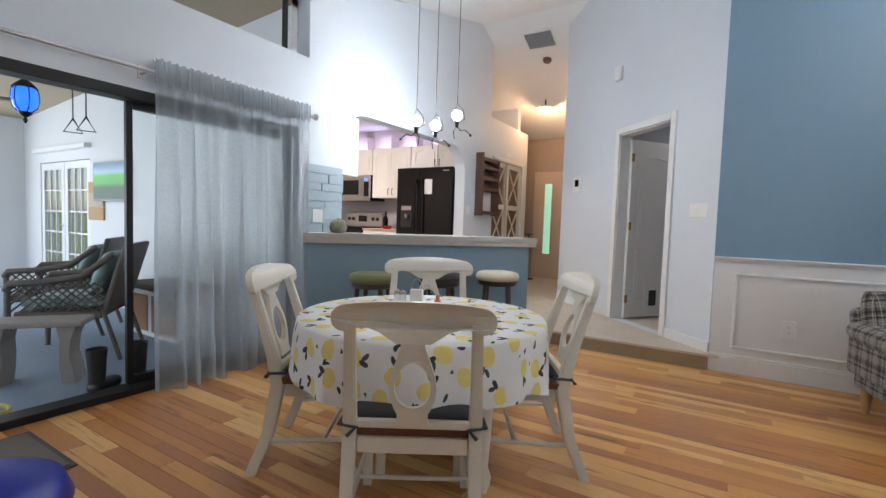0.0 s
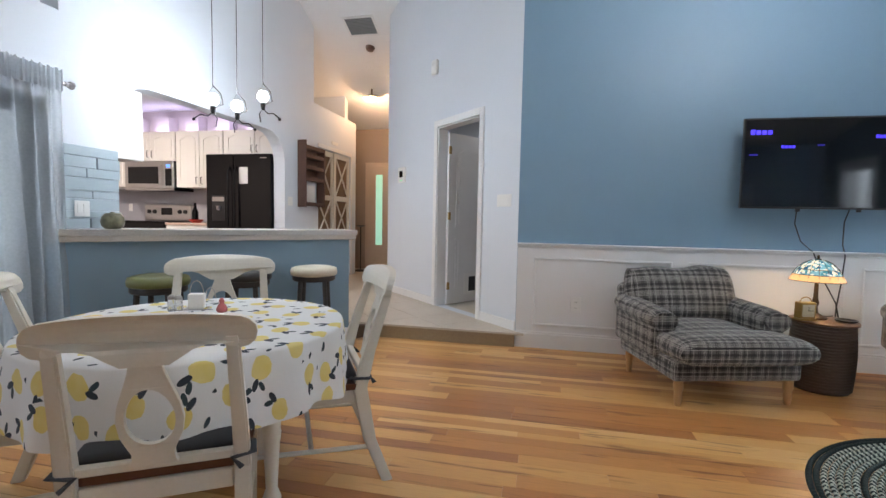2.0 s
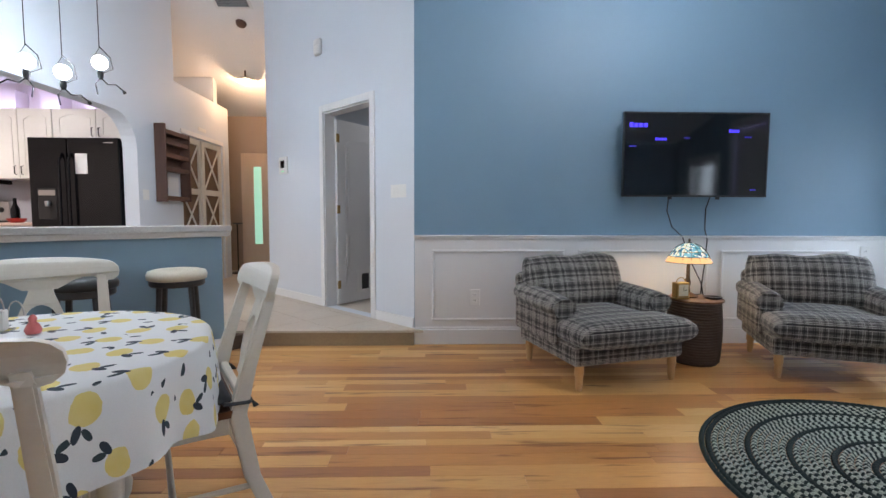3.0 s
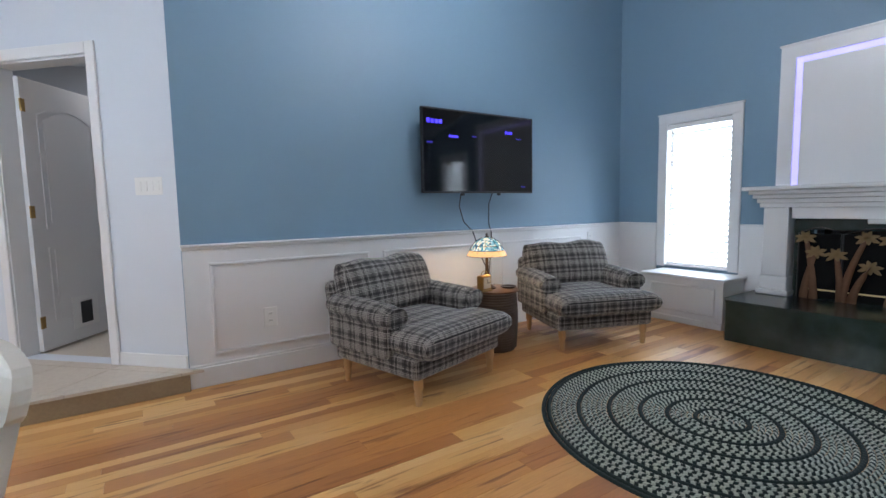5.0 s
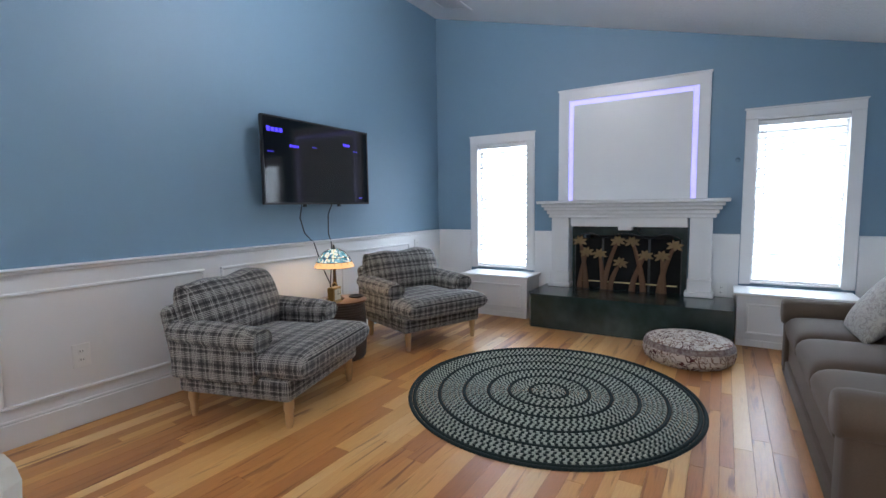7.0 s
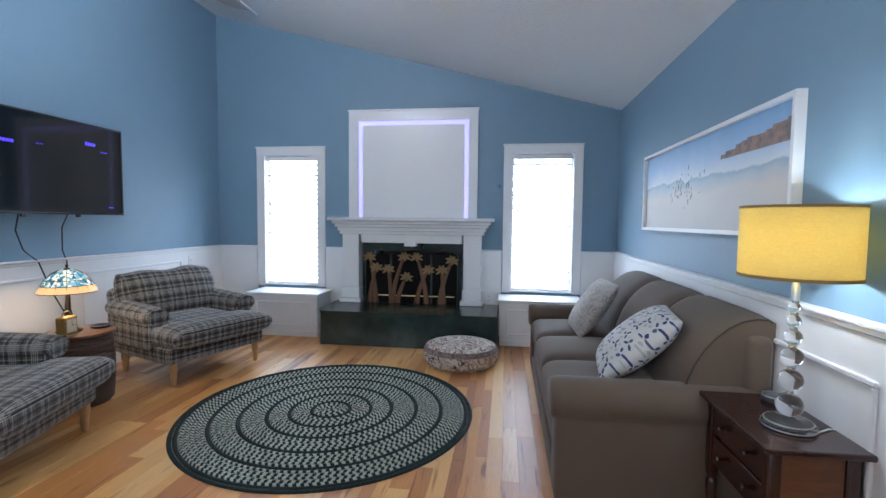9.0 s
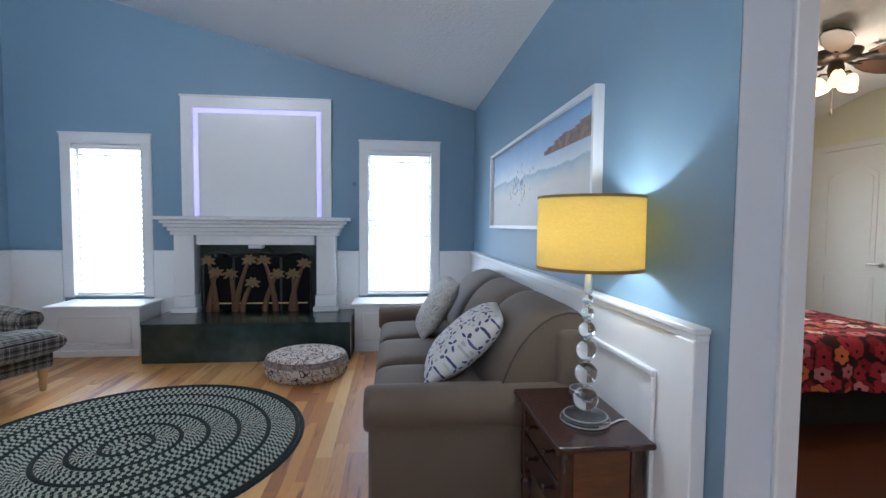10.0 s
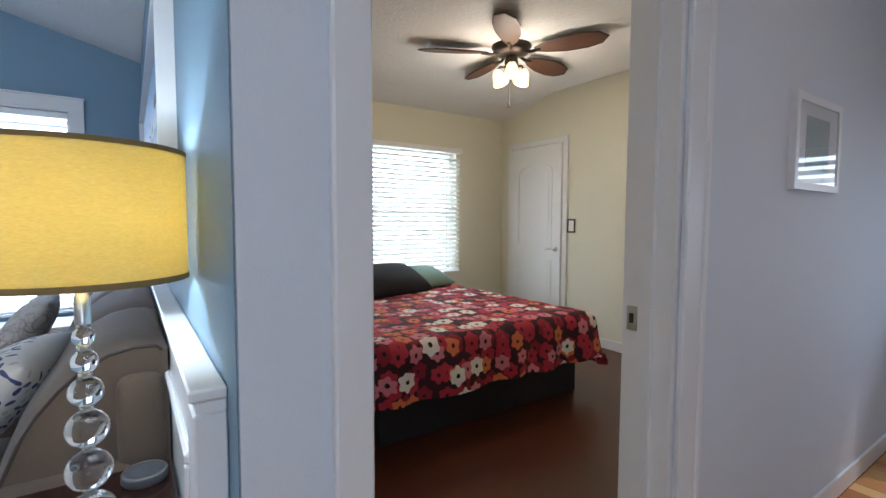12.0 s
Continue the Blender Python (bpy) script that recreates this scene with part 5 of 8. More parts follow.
rc = thing("speaker_puck", pose(1.45, 0.10, TZ), "small round grey speaker puck on the end table", "speaker")
part("body", turned(B(), [(0.045, 0), (0.05, 0.006), (0.05, 0.02), (0.042, 0.026), (0.0001, 0.027)], 28, cap=False), mat("grey_fabric_puck", (0.10, 0.10, 0.105), None, 0.8, fine=400, bump=0.4), rc, smooth=50)
part("ring", tube(B(), [(0.046 * math.cos(2 * math.pi * i / 28), 0.046 * math.sin(2 * math.pi * i / 28), 0.024) for i in range(29)], 0.003, 6), CHROME, rc, "pale metal ring")

# beach picture
ar = thing("wall_picture", pose(0, 0, 0), "long white framed beach picture on the blue wall", "picture")
AX0, AX1, AZ0, AZ1 = 1.525, 3.575, 1.22, 1.822
part("frame", prism(B(), [rect(AX0, AX1, AZ0, AZ1), rect(AX0 + 0.022, AX1 - 0.022, AZ0 + 0.022, AZ1 - 0.022)], lambda u, v: (u, YS + 0.001, v), lambda u, v: (u, YS + 0.045, v)), WHITE, ar)
ART = mat("beach_print", (0.6, 0.6, 0.6), None, 0.5, bump=0.0)
n, l = ART.node_tree.nodes, ART.node_tree.links
p = n["Principled BSDF"]
tc = n.new("ShaderNodeTexCoord")
sx = n.new("ShaderNodeSeparateXYZ")
l.new(tc.outputs["Object"], sx.inputs[0])
no = n.new("ShaderNodeTexNoise")
no.inputs["Scale"].default_value, no.inputs["Detail"].default_value = 6, 6
l.new(tc.outputs["Object"], no.inputs["Vector"])
ma = n.new("ShaderNodeMath")
ma.operation = "MULTIPLY_ADD"
ma.inputs[1].default_value = 0.10
l.new(no.outputs["Fac"], ma.inputs[0])
l.new(sx.outputs[2], ma.inputs[2])
mr = n.new("ShaderNodeMapRange")
mr.inputs[1].default_value, mr.inputs[2].default_value = AZ0 + 0.05, AZ1 + 0.05
l.new(ma.outputs[0], mr.inputs[0])
rp = n.new("ShaderNodeValToRGB")
els = rp.color_ramp.elements
els[0].color, els[1].color = (0.50, 0.47, 0.42, 1), (0.16, 0.33, 0.60, 1)
for pos_, c in ((0.40, (0.60, 0.57, 0.52)), (0.50, (0.45, 0.52, 0.56)), (0.555, (0.30, 0.42, 0.52)), (0.575, (0.62, 0.68, 0.72)), (0.75, (0.34, 0.50, 0.70))):
    e = els.new(pos_)
    e.color = (*c, 1)
l.new(mr.outputs[0], rp.inputs[0])
l.new(rp.outputs[0], p.inputs["Base Color"])
pc = part("print", box(B(), AX0 + 0.02, AX1 - 0.02, YS + 0.002, YS + 0.02, AZ0 + 0.02, AZ1 - 0.02), ART, ar, "pale beach scene with blue sky")
CLIFF = mat("painted_cliff", (0.33, 0.21, 0.15), (0.12, 0.11, 0.12), 0.6, scale=25, var=2)
b = B()
rng = random.Random(4)
for k in range(12):
    x = AX0 + 0.03 + 0.055 * k
    h = 0.15 - 0.010 * k + rng.uniform(-0.015, 0.015)
    box(b, x, x + 0.06, YS + 0.0202, YS + 0.021 + 0.0004 * (k % 3), 1.63, 1.63 + max(0.02, h * 0.7))
part("cliff", b, CLIFF, pc, "brown cliffs and houses")
b = B()
for k in range(46):
    x, z = 2.75 + rng.gauss(0, 0.13), 1.50 + rng.gauss(0, 0.05)
    box(b, x, x + 0.008, YS + 0.0202, YS + 0.0212, z, z + rng.uniform(0.01, 0.035))
part("distant_figures", b, mat("grey_brush_marks", (0.20, 0.20, 0.21), None, 0.6), pc, "tiny grey brush marks")["kind"] = "stuff"
# ---- dining corner ----
IVORY = mat("ivory_chair_paint", (0.69, 0.655, 0.57), (0.62, 0.585, 0.51), 0.38, scale=6, fine=90, bump=0.08, fine_var=0.1)
SEATWOOD = mat("reddish_seat_wood", (0.14, 0.05, 0.022), (0.09, 0.032, 0.015), 0.32, scale=4, fine=40, stretch=(1, 8, 1))
CUSH = mat("charcoal_seat_pad", (0.035, 0.037, 0.042), (0.05, 0.052, 0.058), 0.9, scale=12, fine=300, bump=0.4)


def back_y(z):
    return -0.20 - 0.21 * (z - 0.45)


def dining_chair(m):
    """Facing +y; a keyhole splat under a wide scrolled crest."""
    c = thing("dining_chair", m, "ivory painted dining chair with a keyhole splat and brown seat", "chair", "chairs round the table")
    lp = []
    for i in range(13):
        u = -1 + 2 * i / 12
        lp.append((0.205 * u, 0.952 - 0.020 * abs(u) ** 2.4))
    lp += [(0.223, 0.922), (0.238, 0.903), (0.242, 0.880), (0.238, 0.857), (0.222, 0.842), (0.20, 0.838), (0.18, 0.846), (0.16, 0.858), (0.13, 0.858), (0.10, 0.847), (0.075, 0.827), (0.05, 0.808)]
    lp += [(-x, z) for x, z in reversed(lp[-12:])]

    def bent(off):
        return lambda x, z: (x, back_y(z) - 0.035 * (1 - (x / 0.24) ** 2) + off, z)
    part("crest_rail", prism(B(), [lp[::-1]], bent(0.011), bent(-0.013)), IVORY, c)
    out = [(0.034, 0.812), (0.037, 0.79), (0.05, 0.745), (0.066, 0.69), (0.072, 0.645), (0.067, 0.60), (0.055, 0.565), (0.046, 0.543), (0.047, 0.522), (0.052, 0.5035)]
    loop = out + [(-x, z) for x, z in reversed(out)]
    hole = [(0.054 * math.cos(a * math.pi / 12) * (1 - 0.12 * math.sin(a * math.pi / 12)), 0.655 + 0.085 * math.sin(a * math.pi / 12)) for a in range(24)]
    part("splat", prism(B(), [loop, hole], bent(0.008), bent(-0.010)), IVORY, c)
    part("lower_rail", box(B(), -0.178, 0.178, -0.226, -0.202, 0.474, 0.503, 0.004), IVORY, c)
    for s in (-1, 1):
        b = B()
        rings = []
        for z, x, w, d in ((0.0, 0.205, 0.017, 0.020), (0.2, 0.200, 0.019, 0.022), (0.44, 0.198, 0.021, 0.024), (0.6, 0.194, 0.019, 0.020), (0.845, 0.186, 0.016, 0.016), (0.872, 0.183, 0.013, 0.010)):
            y = back_y(z) if z > 0.4 else -0.198 - 0.10 * ((0.44 - z) / 0.44) ** 1.7
            if z > 0.8:
                y -= 0.012
            rings.append([b.verts.new((s * x + p * w, y + q * d, z)) for p, q in ((-1, -1), (1, -1), (1, 1), (-1, 1))])
        for p0, p1 in zip(rings, rings[1:]):
            for k in range(4):
                b.faces.new((p0[k], p0[(k + 1) % 4], p1[(k + 1) % 4], p1[k]))
        b.faces.new(rings[0][::-1])
        b.faces.new(rings[-1])
        bmesh.ops.bevel(b, geom=[e for e in b.edges if abs((e.verts[0].co - e.verts[1].co).z) > 0.05], offset=0.005, segments=2, affect="EDGES")
        part("back_post", b, IVORY, c)
        b = B()
        rings = []
        for z, w in ((0.0, 0.016), (0.30, 0.020), (0.385, 0.023), (0.435, 0.023)):
            rings.append([b.verts.new((s * 0.195 + p * w, 0.185 + q * w, z)) for p, q in ((-1, -1), (1, -1), (1, 1), (-1, 1))])
        for p0, p1 in zip(rings, rings[1:]):
            for k in range(4):
                b.faces.new((p0[k], p0[(k + 1) % 4], p1[(k + 1) % 4], p1[k]))
        b.faces.new(rings[0][::-1])
        b.faces.new(rings[-1])
        part("front_leg", b, IVORY, c)
        part("side_stretcher", tube(B(), [(s * 0.2, -0.25, 0.16), (s * 0.196, 0.18, 0.18)], 0.010, 8), IVORY, c, smooth=40)
        part("tie", tube(B(), [(s * 0.17, -0.17, 0.487), (s * 0.222, -0.165, 0.49), (s * 0.226, -0.225, 0.487), (s * 0.175, -0.235, 0.48), (s * 0.20, -0.25, 0.455)], 0.011, 6, flat=0.5), CUSH, c, "charcoal cushion tie")
    b = box(B(), -0.175, 0.175, 0.175, 0.195, 0.375, 0.435, 0.003)
    box(b, -0.175, 0.175, -0.212, -0.192, 0.375, 0.435, 0.003)
    box(b, -0.208, -0.188, -0.175, 0.165, 0.375, 0.435, 0.003)
    box(b, 0.188, 0.208, -0.175, 0.165, 0.375, 0.435, 0.003)
    part("apron", b, IVORY, c)
    part("cross_stretcher", tube(B(), [(-0.197, -0.03, 0.171), (0.197, -0.03, 0.171)], 0.009, 8), IVORY, c, smooth=40)
    part("seat", prism(B(), [[(-0.225, 0.225), (-0.215, -0.19), (-0.17, -0.20), (0.17, -0.20), (0.215, -0.19), (0.225, 0.225), (0.1, 0.238), (-0.1, 0.238)]], lambda u, v: (u, v, 0.436), lambda u, v: (u, v, 0.462)), SEATWOOD, c, "reddish brown wooden seat")
    part("seat_pad", cushion(B(), 0.41, 0.39, 0.06, 5, 14, 0.4, 0.006, (0, 0.01, 0.494)), CUSH, c, "charcoal tufted seat pad", smooth=60)
    return c


TC = Vector((-1.144, 1.96, 0))

first = None
for k in range(4):
    a = radians(31.5 + 180 + 90 * k)
    seat = TC + Vector((-math.sin(a), math.cos(a), 0)) * (0.455, 0.42, 0.455, 0.39)[k]
    if k == 1:
        seat += Vector((-0.03, 0.03, 0))
    if k % 2:
        seat += Vector((-0.5225, 0.8526, 0)) * 0.035
    m = Matrix.Translation(seat) @ pose(0, 0, 0, 0, 0, math.degrees(a) + 180) @ Matrix.Diagonal((1.1, 1.1, 1.012 if k else 0.965, 1))
    if first is None:
        first = dining_chair(m)
    else:
        copy_thing(first, m)

tb = thing("dining_table", Matrix.Translation(TC), "round ivory dining table on turned legs", "table")
part("top", turned(B(), [(0.56, 0.680), (0.577, 0.685), (0.577, 0.705), (0.56, 0.711)], 48), IVORY, tb, smooth=30)
part("apron", turned(B(), [(0.46, 0.60), (0.46, 0.679), (0.445, 0.679), (0.445, 0.60)], 40, cap=False), IVORY, tb, smooth=30)
for k in range(4):
    a = radians(31.5 + 45 + 90 * k)
    part("leg", turned(B(), [(0.02, 0.0), (0.032, 0.03), (0.036, 0.07), (0.022, 0.11), (0.026, 0.2), (0.036, 0.38), (0.03, 0.5), (0.024, 0.54), (0.036, 0.56), (0.036, 0.679)], 18), IVORY, tb, "", pose(0.41 * math.cos(a), 0.41 * math.sin(a), 0), smooth=40)


b = B()
uvl = b.loops.layers.uv.new("UVMap")
SEG, rows_ = 144, []
TR = 0.588
flat_r = [0.0001, 0.1, 0.2, 0.3, 0.4, 0.5, TR]
for r in flat_r:
    rows_.append([((r * math.cos(2 * math.pi * k / SEG), r * math.sin(2 * math.pi * k / SEG), 0.716), r) for k in range(SEG)])
for j in range(1, 13):
    f = j / 12
    row = []
    for k in range(SEG):
        th = 2 * math.pi * k / SEG
        fold = 0.5 * math.sin(11 * th + 0.9 * math.sin(3 * th)) + 0.3 * math.sin(19 * th + 1.3) + 0.2 * math.sin(5 * th)
        drop = 0.255 + 0.018 * math.sin(4 * th + 0.7) + 0.012 * math.sin(9 * th)
        r = TR + 0.010 * min(1, f * 5) + 0.016 * f + 0.026 * fold * f ** 0.8
        z = 0.716 - (drop * f if j > 1 else 0.010)
        row.append(((r * math.cos(th), r * math.sin(th), z), TR + drop * f))
    rows_.append(row)
vs = [[b.verts.new(c) for c, s in row] for row in rows_]
for j in range(len(vs) - 1):
    for k in range(SEG):
        k2 = (k + 1) % SEG
        fc = b.faces.new((vs[j][k], vs[j][k2], vs[j + 1][k2], vs[j + 1][k]))
        for lo, (jj, kk, kt) in zip(fc.loops, ((j, k, k), (j, k2, k + 1), (j + 1, k2, k + 1), (j + 1, k, k))):
            s = rows_[jj][kk][1]
            lo[uvl].uv = (s * math.cos(2 * math.pi * kt / SEG) + 3, s * math.sin(2 * math.pi * kt / SEG) + 3)
LEMON = print_cloth("lemon_print_cotton", ((0.74, 0.74, 0.72), (0.70, 0.70, 0.69)), "UV", 6.8, 0.38, ((0, 0, 0.27, 0.23, 0, ((0.70, 0.55, 0.13, 1), (0.72, 0.62, 0.27, 1))), (0.29, 0.21, 0.155, 0.075, 40, (0.025, 0.035, 0.05, 1)), (0.17, 0.34, 0.135, 0.062, 95, (0.03, 0.05, 0.06, 1)), (-0.40, -0.28, 0.12, 0.055, 20, (0.03, 0.045, 0.055, 1))))
cl = solo("tablecloth", b, LEMON, Matrix.Translation(TC), "white tablecloth printed with lemons and dark leaves", "tablecloth", smooth=80)

# what stands on the table
TGLASS = mat("clear_table_glass", (0.9, 0.92, 0.92), None, 0.05, transmission=0.9, bump=0.0)
far_t = TC + Vector((-0.19, 0.215, 0.719))
nh = thing("condiment_caddy", Matrix.Translation(far_t) @ pose(0, 0, 0, 0, 0, 25), "wire caddy with a looped handle and white holder", "caddy")
part("holder", box(B(), -0.035, 0.035, -0.02, 0.02, 0.003, 0.075, 0.004), SWITCH, nh)
b = tube(B(), [(0.03 * math.cos(math.pi * i / 10), 0.0, 0.07 + 0.065 * math.sin(math.pi * i / 10)) for i in range(11)], 0.0025, 6)
tube(b, [(-0.05, -0.03, 0.003), (0.05, -0.03, 0.003), (0.05, 0.03, 0.003), (-0.05, 0.03, 0.003), (-0.05, -0.03, 0.003)], 0.0025, 6)
tube(b, [(0.055 + 0.022 * math.cos(math.pi * i / 10), 0.02, 0.05 + 0.05 * math.sin(math.pi * i / 10)) for i in range(11)], 0.0025, 6)
part("wire_frame", b, CHROME, nh, "bent steel wire")
for dx in (-0.075, -0.035):
    sk = thing("shaker", Matrix.Translation(far_t + Vector((dx - 0.02, -0.05, 0))), "small glass shaker with a metal lid", "shaker", "shakers")
    part("body", turned(B(), [(0.017, 0), (0.019, 0.01), (0.015, 0.05)], 16), TGLASS, sk, smooth=40)
    part("lid", turned(B(), [(0.016, 0.05), (0.016, 0.062), (0.009, 0.07), (0.0001, 0.071)], 16, cap=False), CHROME, sk, "steel lid", smooth=40)
PINK = mat("coral_ceramic", (0.60, 0.16, 0.15), (0.5, 0.12, 0.12), 0.35)
b = turned(B(), [(0.02, 0), (0.025, 0.012), (0.018, 0.03), (0.010, 0.04), (0.013, 0.052), (0.006, 0.064), (0.0001, 0.066)], 16, cap=False)
solo("ceramic_figure", b, PINK, Matrix.Translation(far_t + Vector((0.15, -0.02, 0))), "small coral ceramic ornament on the tablecloth", "ornament", smooth=60)

# sheer curtain and its rod
SHEER = bpy.data.materials.new("sheer_grey_voile")
SHEER.use_nodes = True
n, l = SHEER.node_tree.nodes, SHEER.node_tree.links
df, tr, tp = n.new("ShaderNodeBsdfDiffuse"), n.new("ShaderNodeBsdfTranslucent"), n.new("ShaderNodeBsdfTransparent")
weave = n.new("ShaderNodeTexNoise")
weave.inputs["Scale"].default_value = 60
tcw = n.new("ShaderNodeTexCoord")
l.new(tcw.outputs["Object"], weave.inputs["Vector"])
for nd in (df, tr):
    nd.inputs[0].default_value = (0.54, 0.58, 0.62, 1)
m1, m2, fac = n.new("ShaderNodeMixShader"), n.new("ShaderNodeMixShader"), n.new("ShaderNodeMapRange")
m1.inputs[0].default_value = 0.55
fac.inputs[3].default_value, fac.inputs[4].default_value = 0.40, 0.52
l.new(weave.outputs["Fac"], fac.inputs[0])
l.new(df.outputs[0], m1.inputs[1])
l.new(tr.outputs[0], m1.inputs[2])
l.new(fac.outputs[0], m2.inputs[0])
l.new(tp.outputs[0], m2.inputs[1])
l.new(m1.outputs[0], m2.inputs[2])
l.new(m2.outputs[0], n["Material Output"].inputs[0])
CX = XW + 0.075


def curtain(y0, y1, seed, lean, label):
    rng = random.Random(seed)
    ph = [rng.uniform(0, 6.28) for _ in range(4)]
    b = B()
    nu, nv = 150, 26
    vs = []
    for j in range(nv + 1):
        z = 2.115 - (2.115 - 0.012) * j / nv
        f = j / nv
        row = []
        for i in range(nu + 1):
            u = i / nu
            amp = 0.014 + 0.062 * min(1, f * 1.6)
            w = amp * (0.55 * math.sin(u * 36 + ph[0] + 2.2 * f * math.sin(u * 9 + ph[2])) + 0.45 * math.sin(u * 27 + ph[1]) + 0.10 * math.sin(u * 95 + ph[3]) * (1 - 0.6 * f))
            if j < 2:
                w += 0.012 * math.sin(u * 120 + ph[2])
            row.append(b.verts.new((CX + w + lean * f * f, y0 + (y1 - y0) * u + (0.010 + 0.026 * min(1, f * 2)) * (0.6 + 0.4 * math.sin(u * 11 + ph[1])) * math.sin(u * 36 + ph[0] + 0.7) + 0.02 * math.sin(u * 20 + ph[3]) * f, z + (0.012 * math.sin(u * 60 + ph[1]) if j == 0 else 0))))
        vs.append(row)
    for j in range(nv):
        for i in range(nu):
            b.faces.new((vs[j][i], vs[j][i + 1], vs[j + 1][i + 1], vs[j + 1][i]))
    top = solo("sheer_curtain", b, SHEER, pose(0, 0, 0), label, "curtain", "slider curtains", smooth=80)
    for side in (-0.017, 0.019):
        b = B()
        rows_ = []
        for z in (1.985, 2.02, 2.06, 2.09, 2.128):
            rows_.append([b.verts.new((CX + side + 0.006 * math.sin(i * 0.9 + ph[0]) + 0.004 * math.sin(i * 2.3 + ph[1]), y0 + (y1 - y0) * i / 110, z + (0.009 * math.sin(i * 0.8 + ph[2]) if z > 2.1 else 0.0))) for i in range(111)])
        for p0, p1 in zip(rows_, rows_[1:]):
            for i in range(110):
                b.faces.new((p0[i], p0[i + 1], p1[i + 1], p1[i]))
        part("rod_pocket", b, SHEER, top, "gathered double hem over the rod", smooth=80)
    return top


curtain(1.64, 2.30, 3, 0.07, "sheer blue-grey curtain panel gathered on a rod")
curtain(2.22, 2.90, 8, 0.05, "sheer blue-grey curtain panel gathered on a rod")
ROD = mat("grey_curtain_rod", (0.62, 0.61, 0.60), None, 0.3, 0.8)
rd = thing("curtain_rod", pose(0, 0, 0), "grey metal curtain rod above the sliding door", "curtain rod")
part("rod", tube(B(), [(CX, -0.5, 2.045), (CX, 2.93, 2.045)], 0.011, 10), ROD, rd, smooth=40)
b = B()
bmesh.ops.create_uvsphere(b, u_segments=14, v_segments=10, radius=0.022, matrix=Matrix.Translation((CX, 2.975, 2.045)))
tube(b, [(CX, 2.93, 2.045), (CX, 2.95, 2.045)], 0.016, 10)
for k in range(3):
    tube(b, [(CX + 0.024 * math.cos(t), 2.975 + 0.01 * math.cos(t + k), 2.045 + 0.024 * math.sin(t)) for t in [i * 0.6283 for i in range(11)]], 0.004, 5)
part("finial", b, ROD, rd, "wire ball finial", smooth=60)
for y in (1.6, 2.9, -0.2):
    part("bracket", tube(box(B(), XW, XW + 0.006, y - 0.02, y + 0.02, 2.0, 2.09, 0.002), [(XW, y, 2.03), (CX - 0.004, y, 2.03)], 0.007, 8), ROD, rd)

MAT_ = mat("brown_door_mat", (0.16, 0.13, 0.11), (0.11, 0.09, 0.08), 0.95, scale=20, fine=250, bump=0.8)
dm = thing("door_mat", pose(0, 0, 0), "grey-brown rectangular door mat on the wood floor", "mat")
part("mat_body", box(B(), -2.92, -2.39, 0.40, 0.97, 0.001, 0.012, 0.004, 2), MAT_, dm)
part("border", prism(B(), [rect(-2.94, -2.37, 0.38, 0.99), rect(-2.92, -2.39, 0.40, 0.97)], lambda u, v: (u, v, 0.001), lambda u, v: (u, v, 0.009)), mat("dark_mat_edge", (0.06, 0.05, 0.045), None, 0.8), dm, "darker rubber edge")
BBAG = mat("royal_blue_nylon", (0.01, 0.02, 0.30), (0.008, 0.015, 0.22), 0.35, scale=6, fine=80, bump=0.3)
b = turned(B(), [(0.20, 0.0), (0.28, 0.04), (0.30, 0.11), (0.27, 0.18), (0.18, 0.225), (0.08, 0.24), (0.0001, 0.242)], 40, cap=False)
solo("floor_cushion", b, BBAG, pose(-2.06, 0.55, 0), "shiny royal blue round floor cushion", "cushion", smooth=80)

# ---- bar ----
BD, BN_ = Vector((0.7071, 0.7071, 0)), Vector((-0.7071, 0.7071, 0))
B0 = Vector((-3.08, 2.80, 0))
BM = Matrix(((BD.x, BN_.x, 0, B0.x), (BD.y, BN_.y, 0, B0.y), (0, 0, 1, 0), (0, 0, 0, 1)))
BL = 2.20
wl = part("wall_bar", box(B(), 0.02, BL, 0, 0.13, 0.0, 0.955), BARBLUE, None, "", BM)
tagged(wl, "slate blue painted half wall of the bar", "wall", kind="structure")
bb = part("baseboard_bar", box(box(B(), 0.02, BL + 0.012, -0.013, -0.0005, 0.0, 0.12, 0.004), BL + 0.0005, BL + 0.013, -0.0125, 0.13, 0.0, 0.12, 0.004), WHITE, None, "", BM)
tagged(bb, "white baseboard along the bar", "baseboard", kind="structure")
ct = thing("bar_counter", BM, "grey stone bar counter with a thick trimmed edge", "counter")
part("slab", prism(B(), [[(0.03, -0.06), (BL + 0.06, -0.06), (BL + 0.06, 0.30), (BL - 0.6, 0.42), (0.36, 0.42)]], lambda u, v: (u, v, 1.0), lambda u, v: (u, v, 1.042)), SLAB, ct)
part("edge_trim", box(B(), 0.03, BL + 0.05, -0.05, 0.0, 0.956, 0.999, 0.004), mat("greige_trim", (0.55, 0.50, 0.45), None, 0.5), ct, "painted trim below the slab")

# stools
STOOLLEG = mat("black_stool_wood", (0.018, 0.014, 0.013), (0.03, 0.024, 0.02), 0.4)


